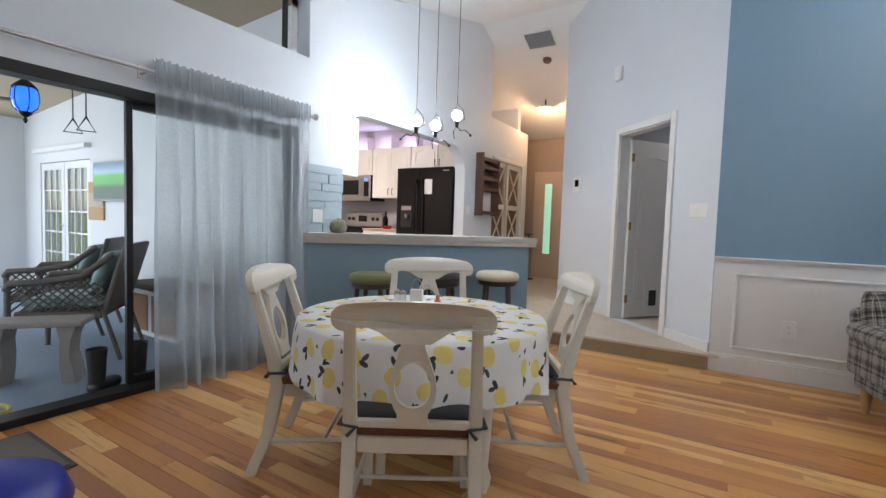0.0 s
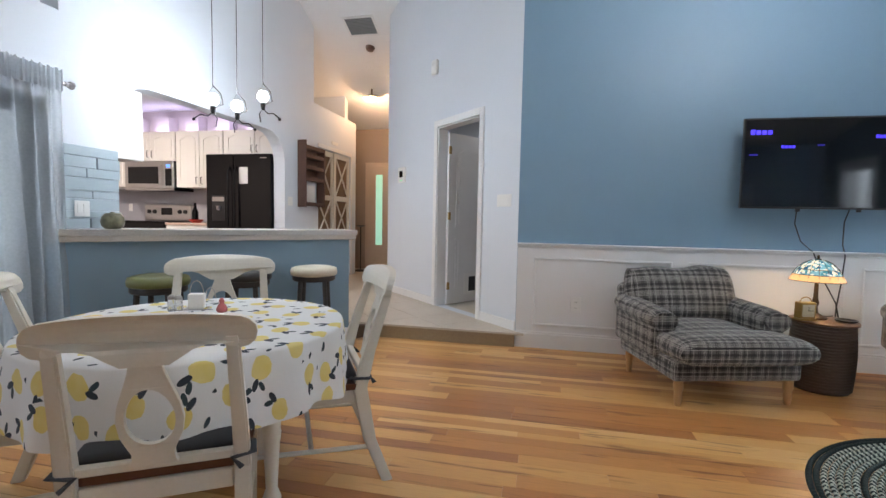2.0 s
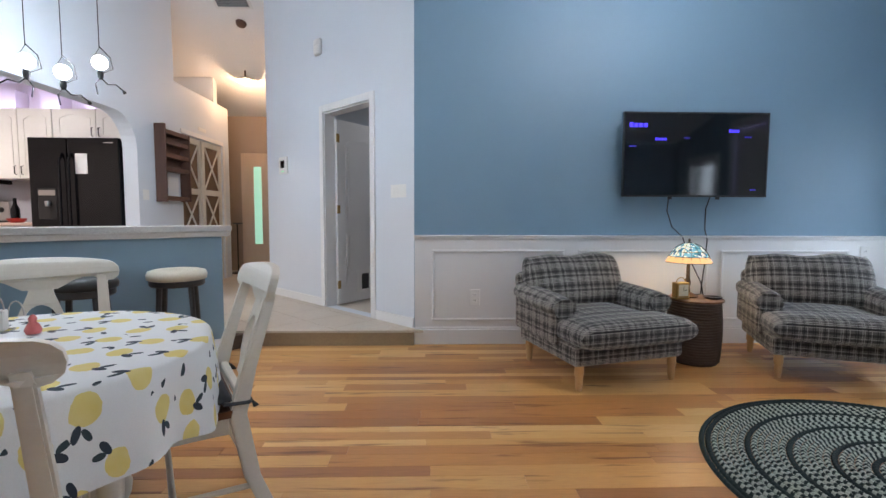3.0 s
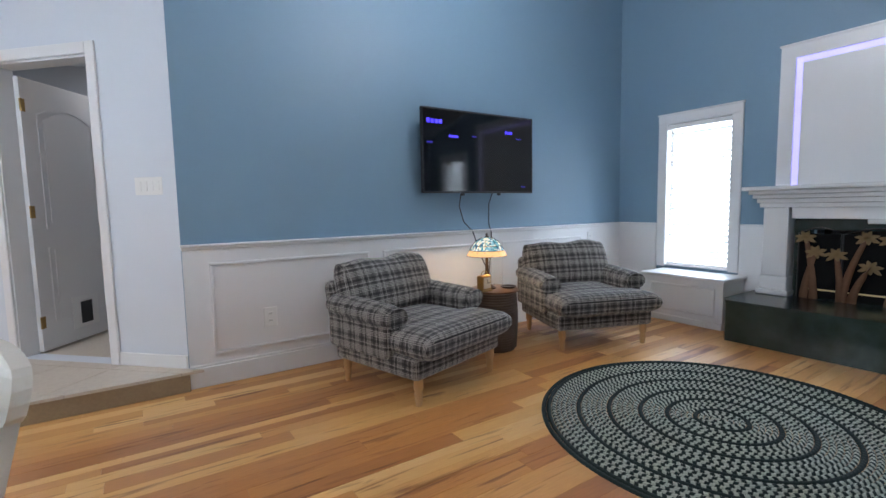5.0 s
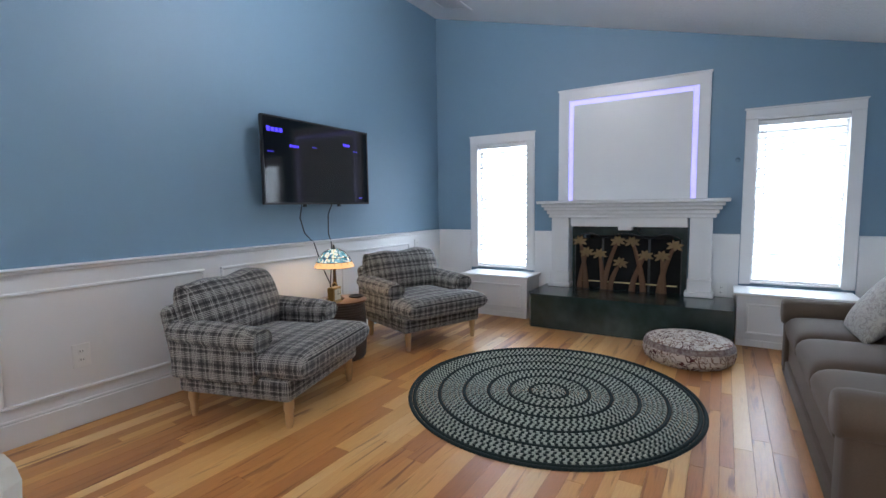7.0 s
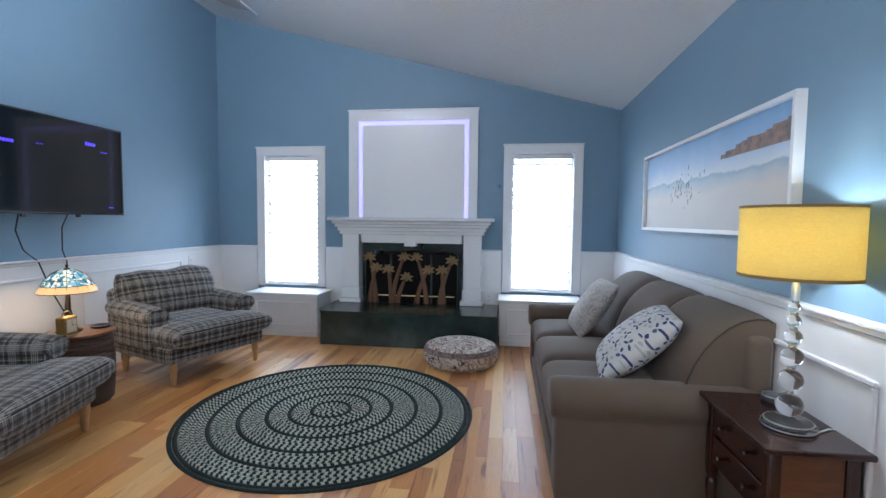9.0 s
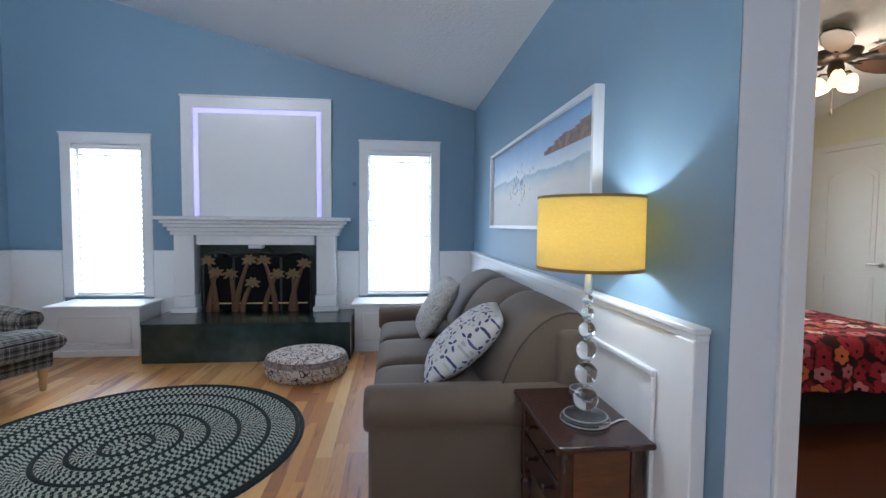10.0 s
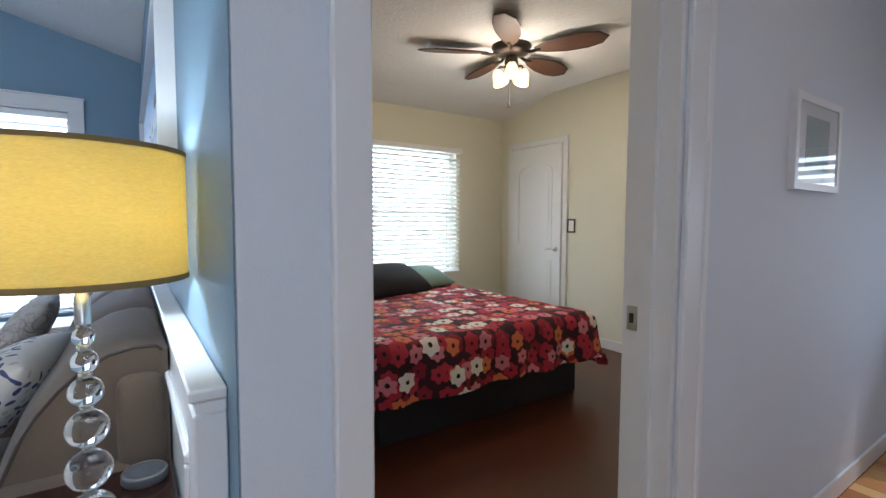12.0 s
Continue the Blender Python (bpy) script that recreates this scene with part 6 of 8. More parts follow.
def stool(x, y, colour, label):
    s = thing("bar_stool", pose(x, y, 0, 0, 0, 20), label, "stool", "bar stools")
    part("seat_pad", turned(B(), [(0.17, 0.672), (0.188, 0.68), (0.192, 0.71), (0.182, 0.735), (0.15, 0.746), (0.0001, 0.75)], 32, cap=False), colour, s, smooth=60)
    part("seat_ring", turned(B(), [(0.165, 0.63), (0.175, 0.64), (0.175, 0.673), (0.0001, 0.673)], 32, cap=False), STOOLLEG, s, smooth=40)
    for k in range(4):
        a = math.pi / 4 + k * math.pi / 2
        part("leg", tube(B(), [(0.135 * math.cos(a), 0.135 * math.sin(a), 0.64), (0.155 * math.cos(a), 0.155 * math.sin(a), 0.35), (0.20 * math.cos(a), 0.20 * math.sin(a), 0.0)], 0.020, 8, 0.015), STOOLLEG, s, smooth=40)
    part("foot_ring", tube(B(), [(0.172 * math.cos(2 * math.pi * i / 32), 0.172 * math.sin(2 * math.pi * i / 32), 0.24) for i in range(33)], 0.010, 8), STOOLLEG, s, smooth=60)
    return s


stool(-1.62, 3.86, mat("cream_vinyl", (0.60, 0.54, 0.42), (0.55, 0.49, 0.38), 0.4, scale=8), "dark bar stool with a cream vinyl seat")
stool(-1.96, 3.42, mat("black_vinyl", (0.02, 0.02, 0.02), None, 0.4), "dark bar stool with a black vinyl seat")
stool(-2.30, 2.96, mat("olive_vinyl", (0.15, 0.155, 0.05), (0.12, 0.125, 0.04), 0.4, scale=8), "dark bar stool with an olive green vinyl seat")

# rough board panel, switch and jar at the end of the bar
SHIP = mat("pale_blue_rough_board", (0.42, 0.49, 0.53), (0.33, 0.41, 0.46), 0.75, scale=4, fine=60, stretch=(1, 2, 14), bump=0.5)
sp2 = thing("board_panel", pose(0, 0, 0), "pale blue-grey panel of rough stacked boards", "wall panel")
rng = random.Random(7)
zz = 1.043
for i, h in enumerate((0.075, 0.055, 0.09, 0.06, 0.095, 0.07, 0.085, 0.075)):
    cutp = 2.94 + rng.uniform(0.12, 0.36)
    for y0, y1 in ((2.935, cutp - 0.002), (cutp, 3.385 - 0.012 * (i == 0))):
        part("board", box(B(), XW + 0.001, XW + 0.012 + rng.uniform(0, 0.016), y0, y1, zz + 0.002, zz + h, 0.003), SHIP, sp2)
    zz += h
switch_plate(pose(XW + 0.030, 3.06, 1.19, 0, 0, 90), 2, "white double light switch on the board panel")
JAR = mat("mottled_green_glaze", (0.22, 0.21, 0.13), (0.10, 0.10, 0.06), 0.3, scale=25, var=1.5)
jr = thing("ceramic_jar", pose(-2.90, 3.17, 1.042), "squat mottled green ceramic jar on the bar", "jar")
part("body", turned(B(), [(0.045, 0), (0.07, 0.02), (0.078, 0.055), (0.07, 0.09), (0.055, 0.108)], 28), JAR, jr, smooth=60)
part("lid", turned(B(), [(0.058, 0.108), (0.05, 0.116), (0.015, 0.12), (0.012, 0.128), (0.0001, 0.13)], 24, cap=False), JAR, jr, smooth=60)

# three acrobat pendants over the bar
BULB = mat("glowing_globe_bulb", (1, 1, 1), None, 0.3, emit=((0.93, 0.96, 1.0), 20.0))
FIG = mat("black_cast_iron", (0.02, 0.02, 0.02), None, 0.5, 0.6)
for (x, y, z), arms in (((-2.404, 3.646, 2.10), -1), ((-2.276, 3.775, 2.072), 1), ((-2.13, 3.92, 2.182), 1)):
    pd = thing("pendant_lamp", pose(x, y, z, 0, 0, 45), "pendant lamp with a globe bulb and bent wire figure", "pendant lamp", "bar pendants")
    top = roof(y) - z
    part("cord", tube(B(), [(0, 0, 0.10), (0, 0, top - 0.02)], 0.003, 6), FIG, pd)
    part("ceiling_rose", turned(B(), [(0.05, -0.035), (0.05, -0.022), (0.02, 0.0)], 20), SWITCH, pd, "", pose(0, 0, top))
    b = B()
    bmesh.ops.create_uvsphere(b, u_segments=20, v_segments=12, radius=0.048)
    part("globe_bulb", b, BULB, pd, "bright round bulb", smooth=180)
    b = turned(B(), [(0.016, -0.055), (0.02, -0.07), (0.018, -0.10), (0.008, -0.115)], 12)
    tube(b, [(0, 0, -0.10), (0.04 * arms, 0, -0.14), (0.09 * arms, 0.01, -0.13), (0.14 * arms, 0.01, -0.17)], 0.005, 6)
    tube(b, [(0, 0, -0.10), (-0.03 * arms, 0, -0.15), (-0.02 * arms, 0, -0.22)], 0.005, 6)
    tube(b, [(0.01, 0, -0.07), (0.075, 0, -0.03), (0.06, 0, 0.05), (0, 0, 0.11)], 0.004, 6)
    tube(b, [(-0.01, 0, -0.07), (-0.03, 0, 0.04), (0, 0, 0.10)], 0.003, 6)
    bmesh.ops.create_uvsphere(b, u_segments=10, v_segments=6, radius=0.013, matrix=Matrix.Translation((0.14 * arms, 0.01, -0.175)))
    part("wire_figure", b, FIG, pd, "black bent wire figure holding the bulb", smooth=60)
    point_lamp("pendant_glow", (x, y, z), 76.0, (0.84, 0.94, 1.0), 0.055)
# ---- kitchen ----
CAB = mat("white_cabinet_paint", (0.78, 0.76, 0.72), (0.74, 0.72, 0.68), 0.35, scale=3, bump=0.03)
STEEL = mat("stainless_steel", (0.50, 0.49, 0.47), (0.44, 0.43, 0.42), 0.3, 1.0, scale=10, fine=200, stretch=(1, 1, 30), bump=0.02)
GLOSSB = mat("gloss_black_enamel", (0.004, 0.004, 0.005), (0.006, 0.006, 0.007), 0.10, bump=0.0, spec=0.3)
DARKH = mat("dark_pull", (0.03, 0.025, 0.02), None, 0.4, 0.7)


def cab_door(parent, x0, x1, z0, z1, y, arch=True, pull=None):
    d = part("door", box(B(), x0 + 0.003, x1 - 0.003, y - 0.02, y, z0 + 0.003, z1 - 0.003, 0.003), CAB, parent)
    w = x1 - x0
    bow = 0.05 if arch else 0
    top = [(x1 - 0.06 - (w - 0.12) * i / 8, z1 - 0.06 - bow * (abs(i - 4) / 4) ** 2) for i in range(9)]
    lp = [(x0 + 0.06, z0 + 0.06), (x1 - 0.06, z0 + 0.06)] + top
    cx, cz = (x0 + x1) / 2, (z0 + z1) / 2
    inner = [(cx + (u - cx) * 0.86, cz + (v - cz) * 0.92) for u, v in lp]
    part("panel_moulding", prism(B(), [lp, inner], lambda u, v: (u, y - 0.0195, v), lambda u, v: (u, y - 0.027, v)), CAB, d)
    if pull:
        px, pz = pull
        part("pull", tube(B(), [(px, y - 0.02, pz - 0.05), (px, y - 0.045, pz - 0.045), (px, y - 0.045, pz + 0.045), (px, y - 0.02, pz + 0.05)], 0.006, 6), DARKH, d, "dark metal pull")


CY = 6.2
for x0, x1, z0, z1, label in ((-6.7, -5.95, 1.55, 2.37, "white wall cabinet with arched panel doors"), (-5.94, -5.07, 1.94, 2.37, "short white wall cabinet above the microwave"), (-5.06, -4.27, 1.55, 2.37, "white wall cabinet beside the fridge"), (-4.26, -3.26, 2.0, 2.37, "short white wall cabinet above the fridge")):
    c = thing("wall_cabinet", pose(0, 0, 0), label, "cabinet", "kitchen wall cabinets")
    part("body", box(B(), x0, x1, CY, KB - 0.002, z0, z1), CAB, c)
    xm = (x0 + x1) / 2
    pz = z0 + 0.10
    cab_door(c, x0, xm, z0, z1, CY - 0.001, True, (xm - 0.04, pz))
    cab_door(c, xm, x1, z0, z1, CY - 0.001, True, (xm + 0.04, pz))
c = thing("base_cabinet", pose(0, 0, 0), "white base cabinets with a pale worktop", "cabinet")
part("body", box(B(), -5.05, -4.28, 5.97, KB - 0.002, STEP, 1.0), CAB, c)
cab_door(c, -5.05, -4.66, STEP + 0.1, 0.82, 5.969, False, (-4.70, 0.74))
cab_door(c, -4.66, -4.28, STEP + 0.1, 0.82, 5.969, False, (-4.62, 0.74))
part("drawer", box(B(), -5.04, -4.29, 5.948, 5.969, 0.83, 0.985, 0.003), CAB, c)
solo("kitchen_worktop", box(B(), -5.055, -4.275, 5.94, KB - 0.002, 1.001, 1.035, 0.004), mat("pinkish_worktop", (0.55, 0.40, 0.33), None, 0.35), pose(0, 0, 0), "pinkish laminate worktop beside the range", "worktop")
setting("backsplash", box(B(), -6.9, -4.27, KB - 0.012, KB - 0.0015, 1.036, 1.55), mat("grey_blue_tile_splash", (0.42, 0.42, 0.46), (0.36, 0.36, 0.40), 0.3, scale=10), "grey tiled backsplash", "backsplash")

fr = thing("refrigerator", pose(0, 0, 0), "glossy black side-by-side refrigerator with ice dispenser", "refrigerator")
FX0, FX1, FY, FZ = -4.245, -3.262, 5.80, 1.975
part("body", box(B(), FX0, FX1, FY + 0.06, KB - 0.01, STEP, FZ - 0.02, 0.006), GLOSSB, fr)
xm = FX0 + 0.42
for x0, x1, hx in ((FX0, xm - 0.004, xm - 0.05), (xm + 0.004, FX1, xm + 0.05)):
    d = part("door", box(B(), x0, x1, FY, FY + 0.058, STEP + 0.05, FZ, 0.012, 2), GLOSSB, fr)
    part("handle", tube(B(), [(hx, FY, 0.55), (hx, FY - 0.05, 0.62), (hx, FY - 0.055, 1.2), (hx, FY - 0.05, 1.72), (hx, FY, 1.80)], 0.014, 8), GLOSSB, d, "black bar handle", smooth=50)
    if x0 == FX0:
        dp = part("dispenser", box(B(), x0 + 0.09, x0 + 0.29, FY - 0.006, FY + 0.002, 1.08, 1.42, 0.003), BLACK, d, "ice dispenser recess")
        part("dispenser_panel", box(B(), x0 + 0.10, x0 + 0.28, FY - 0.010, FY - 0.0062, 1.34, 1.40, 0.001), STEEL, dp)
        part("dispenser_spout", turned(B(), [(0.02, 0), (0.025, 0.03), (0.025, 0.06)], 12), STEEL, dp, "", pose(x0 + 0.21, FY - 0.03, 1.22))
part("paper_note", box(B(), xm + 0.09, xm + 0.22, FY - 0.0035, FY - 0.0005, 1.58, 1.80), SWITCH, fr, "white paper note")
part("badge", box(B(), FX1 - 0.16, FX1 - 0.06, FY - 0.003, FY - 0.0005, 1.915, 1.925), STEEL, fr, "pale metal badge")

mw = thing("microwave", pose(0, 0, 0), "stainless over-the-range microwave with a dark window", "microwave")
MX0, MX1, MY = -5.92, -5.075, 6.13
part("body", box(B(), MX0, MX1, MY + 0.03, KB - 0.003, 1.50, 1.935, 0.004), GLOSSB, mw)
part("door", box(B(), MX0, MX1 - 0.15, MY, MY + 0.029, 1.53, 1.93, 0.004), STEEL, mw)
part("window", box(B(), MX0 + 0.06, MX1 - 0.24, MY - 0.003, MY + 0.001, 1.60, 1.85, 0.002), GLOSSB, mw, "dark glass window")
part("handle", tube(B(), [(MX1 - 0.20, MY, 1.58), (MX1 - 0.20, MY - 0.035, 1.60), (MX1 - 0.20, MY - 0.035, 1.86), (MX1 - 0.20, MY, 1.88)], 0.011, 8), STEEL, mw, smooth=50)
cp_ = part("control_panel", box(B(), MX1 - 0.149, MX1, MY, MY + 0.029, 1.53, 1.93, 0.004), STEEL, mw)
part("keypad", box(B(), MX1 - 0.13, MX1 - 0.02, MY - 0.003, MY + 0.001, 1.57, 1.82, 0.001), GLOSSB, cp_)
part("clock_display", box(B(), MX1 - 0.11, MX1 - 0.05, MY - 0.003, MY + 0.001, 1.84, 1.88), mat("blue_clock_glow", (0.02, 0.05, 0.4), None, 0.4, emit=((0.1, 0.3, 1.0), 2.0)), cp_, "small blue display")
part("vent_lip", box(B(), MX0, MX1, MY + 0.002, MY + 0.03, 1.50, 1.528, 0.002), STEEL, mw)

rg = thing("range_cooker", pose(0, 0, 0), "black and stainless electric range with a knob panel", "range")
RX0, RX1 = -5.91, -5.065
part("body", box(B(), RX0, RX1, 5.95, KB - 0.09, STEP, 1.03, 0.004), GLOSSB, rg)
part("cooktop", box(B(), RX0, RX1, 5.93, KB - 0.09, 1.031, 1.05, 0.004), GLOSSB, rg, "black glass cooktop")
part("oven_door", box(B(), RX0 + 0.01, RX1 - 0.01, 5.91, 5.949, 0.35, 0.93, 0.006), STEEL, rg)
bg = part("backguard", box(B(), RX0, RX1, KB - 0.088, KB - 0.014, 1.051, 1.30, 0.012, 2), STEEL, rg, "stainless control panel")
part("clock_panel", box(B(), -5.60, -5.40, KB - 0.093, KB - 0.089, 1.14, 1.25), GLOSSB, bg)
for x in (-5.82, -5.72, -5.26, -5.16):
    k_ = turned(B(), [(0.034, 0), (0.03, 0.02), (0.0001, 0.022)], 16, cap=False)
    part("knob", k_, BLACK, bg, "", pose(x, KB - 0.088, 1.19, 90, 0, 0), smooth=40)
solo("kettle", turned(B(), [(0.06, 0), (0.085, 0.03), (0.08, 0.08), (0.045, 0.12), (0.02, 0.13), (0.022, 0.15), (0.0001, 0.155)], 24, cap=False), SWITCH, pose(-6.15, 6.2, 1.036), "round white ceramic pot on the worktop", "pot", smooth=60)
solo("kitchen_worktop", box(B(), -6.9, -5.915, 5.94, KB - 0.002, 1.001, 1.035, 0.004), mat("dark_worktop", (0.05, 0.04, 0.04), None, 0.3), pose(0, 0, 0), "dark worktop beside the range", "worktop")
c = thing("base_cabinet", pose(0, 0, 0), "white base cabinet with one wide drawer", "cabinet")
part("body", box(B(), -6.9, -5.92, 5.97, KB - 0.002, STEP, 1.0), CAB, c)
part("drawer", box(B(), -6.88, -5.93, 5.948, 5.969, 0.83, 0.985, 0.003), CAB, c)
REDU = mat("red_enamel", (0.45, 0.03, 0.02), None, 0.3)
solo("red_pan", turned(B(), [(0.06, 0), (0.09, 0.03), (0.095, 0.05), (0.088, 0.05), (0.06, 0.01), (0.0001, 0.008)], 20, cap=False), REDU, pose(-4.62, 6.05, 1.036), "shallow red enamel pan on the worktop", "pan", smooth=50)
solo("tall_bottle", turned(B(), [(0.04, 0), (0.045, 0.02), (0.045, 0.16), (0.02, 0.22), (0.018, 0.29), (0.0001, 0.295)], 18, cap=False), GLOSSB, pose(-4.85, 6.3, 1.036), "tall black bottle on the worktop", "bottle", smooth=50)
switch_plate(pose(-6.25, KB - 0.012, 1.25), 1, "white single switch on the backsplash")
c = thing("wall_cabinet", pose(0, 0, 0), "white wall cabinet hung just inside the arch", "cabinet", "kitchen wall cabinets")
part("body", box(B(), -3.80, XW - 0.165, 3.085, 3.80, 1.62, 2.45, 0.004), CAB, c)
part("door", box(B(), -3.79, XW - 0.18, 3.801, 3.82, 1.63, 2.44, 0.003), CAB, c)
# blocks above the cabinets, washed by violet light
b = B()
for k in range(7):
    x = -6.6 + 0.52 * k
    box(b, x, x + 0.22, CY + 0.16, KB - 0.002, 2.371, 2.62)
setting("soffit_blocks", b, KWALL, "pale blocks above the wall cabinets", "soffit")
area_lamp("cabinet_top_strip", look((-5.0, CY + 0.06, 2.39), (-5.0, CY + 0.25, 2.8)), 3.0, 0.03, 6, (0.72, 0.62, 1.0))
# Ceiling light added out of sight to brighten the kitchen
kl = thing("kitchen_ceiling_light", pose(-5.2, 4.6, 2.75), "unseen flush kitchen ceiling light, added", "ceiling light")
part("rim", turned(B(), [(0.2, -0.03), (0.2, 0.0)], 32), SWITCH, kl)
part("diffuser", turned(B(), [(0.0001, -0.075), (0.12, -0.065), (0.19, -0.031)], 32, cap=False), mat("lit_opal_glass", (0.9, 0.9, 0.88), None, 0.5, emit=((1.0, 0.86, 0.72), 6.0)), kl, "glowing opal diffuser", smooth=60)
area_lamp("unseen_kitchen_lamp", look((-5.2, 4.6, 2.66), (-5.2, 4.6, 0.0)), 0.36, 0.36, 64, (1.0, 0.86, 0.74))

# ---- hall ----
RACKW = mat("reddish_brown_rack", (0.12, 0.055, 0.035), (0.075, 0.035, 0.024), 0.5, scale=4, fine=50, stretch=(8, 8, 1))
rk = thing("spice_rack", pose(0, 0, 0), "dark reddish wooden spice rack hung on the wall", "rack")
RY0, RY1 = 6.15, 6.72
part("side_board", box(B(), XW + 0.001, XW + 0.13, RY0, RY0 + 0.025, 1.29, 2.21, 0.003), RACKW, rk)
part("side_board", box(B(), XW + 0.001, XW + 0.13, RY1 - 0.025, RY1, 1.30, 2.15, 0.003), RACKW, rk)
part("back_board", box(B(), XW + 0.001, XW + 0.012, RY0 + 0.025, RY1 - 0.025, 1.70, 2.12), RACKW, rk)
for z in (1.31, 1.66, 1.82, 1.98, 2.10):
    part("shelf", box(B(), XW + 0.013, XW + 0.11, RY0 + 0.025, RY1 - 0.025, z, z + 0.016, 0.002), RACKW, rk)
    part("shelf_lip", box(B(), XW + 0.11, XW + 0.12, RY0 + 0.025, RY1 - 0.025, z, z + 0.05, 0.002), RACKW, rk)
solo("white_card", box(B(), XW + 0.05, XW + 0.054, 6.32, 6.55, 1.327, 1.60), SWITCH, pose(0, 0, 0), "white card standing on the rack", "card")
switch_plate(pose(XW, 5.955, 1.36, 0, 0, 90), 2, "white double switch beside the arch")
PANT = mat("tan_pantry_back", (0.20, 0.125, 0.07), (0.15, 0.095, 0.055), 0.8, scale=4)
for y0, y1, xo in ((6.76, 7.36, 0.0), (7.33, 7.925, 0.03)):
    pd = tagged(thing("door_pantry", pose(0, 0, 0), "cream sliding pantry door with crossed bars", "door", "pantry doors"), kind="structure")
    x = XW - 0.075 + xo
    b = box(B(), x, x + 0.03, y0, y0 + 0.07, STEP + 0.002, 2.195, 0.003)
    box(b, x, x + 0.03, y1 - 0.07, y1, STEP + 0.002, 2.195, 0.003)
    for z in (STEP + 0.002, 0.76, 1.42, 2.115):
        box(b, x, x + 0.03, y0 + 0.07, y1 - 0.07, z, z + 0.08, 0.003)
    part("door_frame", b, IVORY, pd)
    for z0, z1 in ((0.217, 0.76), (0.84, 1.42), (1.50, 2.115)):
        for a0, a1 in ((z0, z1), (z1, z0)):
            part("cross_bar", tube(B(), [(x + 0.02 + 0.006 * (a0 > a1), y0 + 0.07, a0), (x + 0.02 + 0.006 * (a0 > a1), y1 - 0.07, a1)], 0.014, 4), IVORY, pd)
    part("back_panel", box(B(), x + 0.002, x + 0.006, y0 + 0.07, y1 - 0.07, STEP + 0.08, 2.12), PANT, pd, "tan cloth behind the bars")
b = box(B(), XW - 0.001, XW + 0.016, 6.73, 7.95, 2.201, 2.26, 0.003)
box(b, XW - 0.001, XW + 0.016, 7.931, 7.99, STEP, 2.201, 0.003)
setting("door_casing_pantry", b, WHITE, "pale pantry door casing", "casing")
solo("small_plaque", box(B(), XW + 0.001, XW + 0.01, 7.2, 7.42, 2.31, 2.36, 0.002), SWITCH, pose(0, 0, 0), "small white plaque above the pantry", "plaque")
setting("baseboard_hall", box(B(), XW + 0.001, XW + 0.013, 5.84, 6.72, STEP, STEP + 0.09, 0.003), WHITE, "white hallway baseboard", "baseboard")

hl = thing("hall_ceiling_light", pose(-2.68, 7.9, 3.19), "small dish ceiling light glowing warm", "ceiling light")
part("stem", tube(B(), [(0, 0, 0.02), (0, 0, 0.158)], 0.012, 8), BRONZE, hl)
part("dish", turned(B(), [(0.15, 0.0), (0.12, 0.03), (0.05, 0.055), (0.02, 0.06)], 28, cap=False), SWITCH, hl, smooth=60)
b = B()
bmesh.ops.create_uvsphere(b, u_segments=16, v_segments=10, radius=0.05, matrix=Matrix.Translation((0, 0, -0.01)))
part("bulb", b, mat("warm_bulb", (1, 0.9, 0.7), None, 0.4, emit=((1.0, 0.70, 0.38), 14.0)), hl, "warm glowing bulb", smooth=180)
point_lamp("hall_light", (-2.68, 7.9, 3.08), 22, (1.0, 0.58, 0.30), 0.06)
slope = math.degrees(math.atan(-0.42))


def on_slope(x, y):
    return pose(x, y, 4.063 - 0.42 * (y - 6.2), slope, 0, 0)


sd_ = thing("smoke_detector", on_slope(-2.38, 7.04), "brown round smoke detector on the hall ceiling", "smoke detector")
part("base", turned(B(), [(0.065, -0.012), (0.07, 0.0)], 24), RACKW, sd_, smooth=40)
part("cover", turned(B(), [(0.03, -0.04), (0.058, -0.03), (0.06, -0.012)], 24), RACKW, sd_, smooth=40)
vt = thing("ceiling_vent", on_slope(-2.365, 6.65), "grey slatted return air grille in the hall ceiling", "vent")
part("frame", prism(B(), [rect(-0.23, 0.23, -0.18, 0.18), rect(-0.20, 0.20, -0.15, 0.15)], lambda u, v: (u, v, -0.012), lambda u, v: (u, v, 0.0)), WHITE, vt)
# Dark sheet stands in for the shade of a duct above the slats
part("backing", box(B(), -0.2, 0.2, -0.15, 0.15, -0.003, -0.001), mat("duct_shade", (0.06, 0.06, 0.06), None, 0.9), vt)
for k in range(12):
    part("slat", box(B(), -0.2, 0.2, -0.001, 0.001, -0.007, 0.007), mat("grey_slat", (0.30, 0.30, 0.30), None, 0.6) if k == 0 else bpy.data.materials["grey_slat"], vt, "", pose(0, -0.14 + 0.025 * k, -0.008, 40, 0, 0))

vt = thing("ceiling_vent", pose(4.02, 4.05, roof(4.05), math.degrees(math.atan(0.2585)), 0, 0), "white slatted supply vent in the sloped ceiling", "vent")
part("frame", prism(B(), [rect(-0.19, 0.19, -0.20, 0.20), rect(-0.15, 0.15, -0.16, 0.16)], lambda u, v: (u, v, -0.012), lambda u, v: (u, v, 0.0)), WHITE, vt)
part("backing", box(B(), -0.15, 0.15, -0.16, 0.16, -0.003, -0.001), bpy.data.materials["grey_slat"], vt)
for k in range(9):
    part("slat", box(B(), -0.15, 0.15, -0.0165, 0.0165, -0.001, 0.001), WHITE, vt, "", pose(0, -0.14 + 0.035 * k, -0.009, 12, 0, 0))

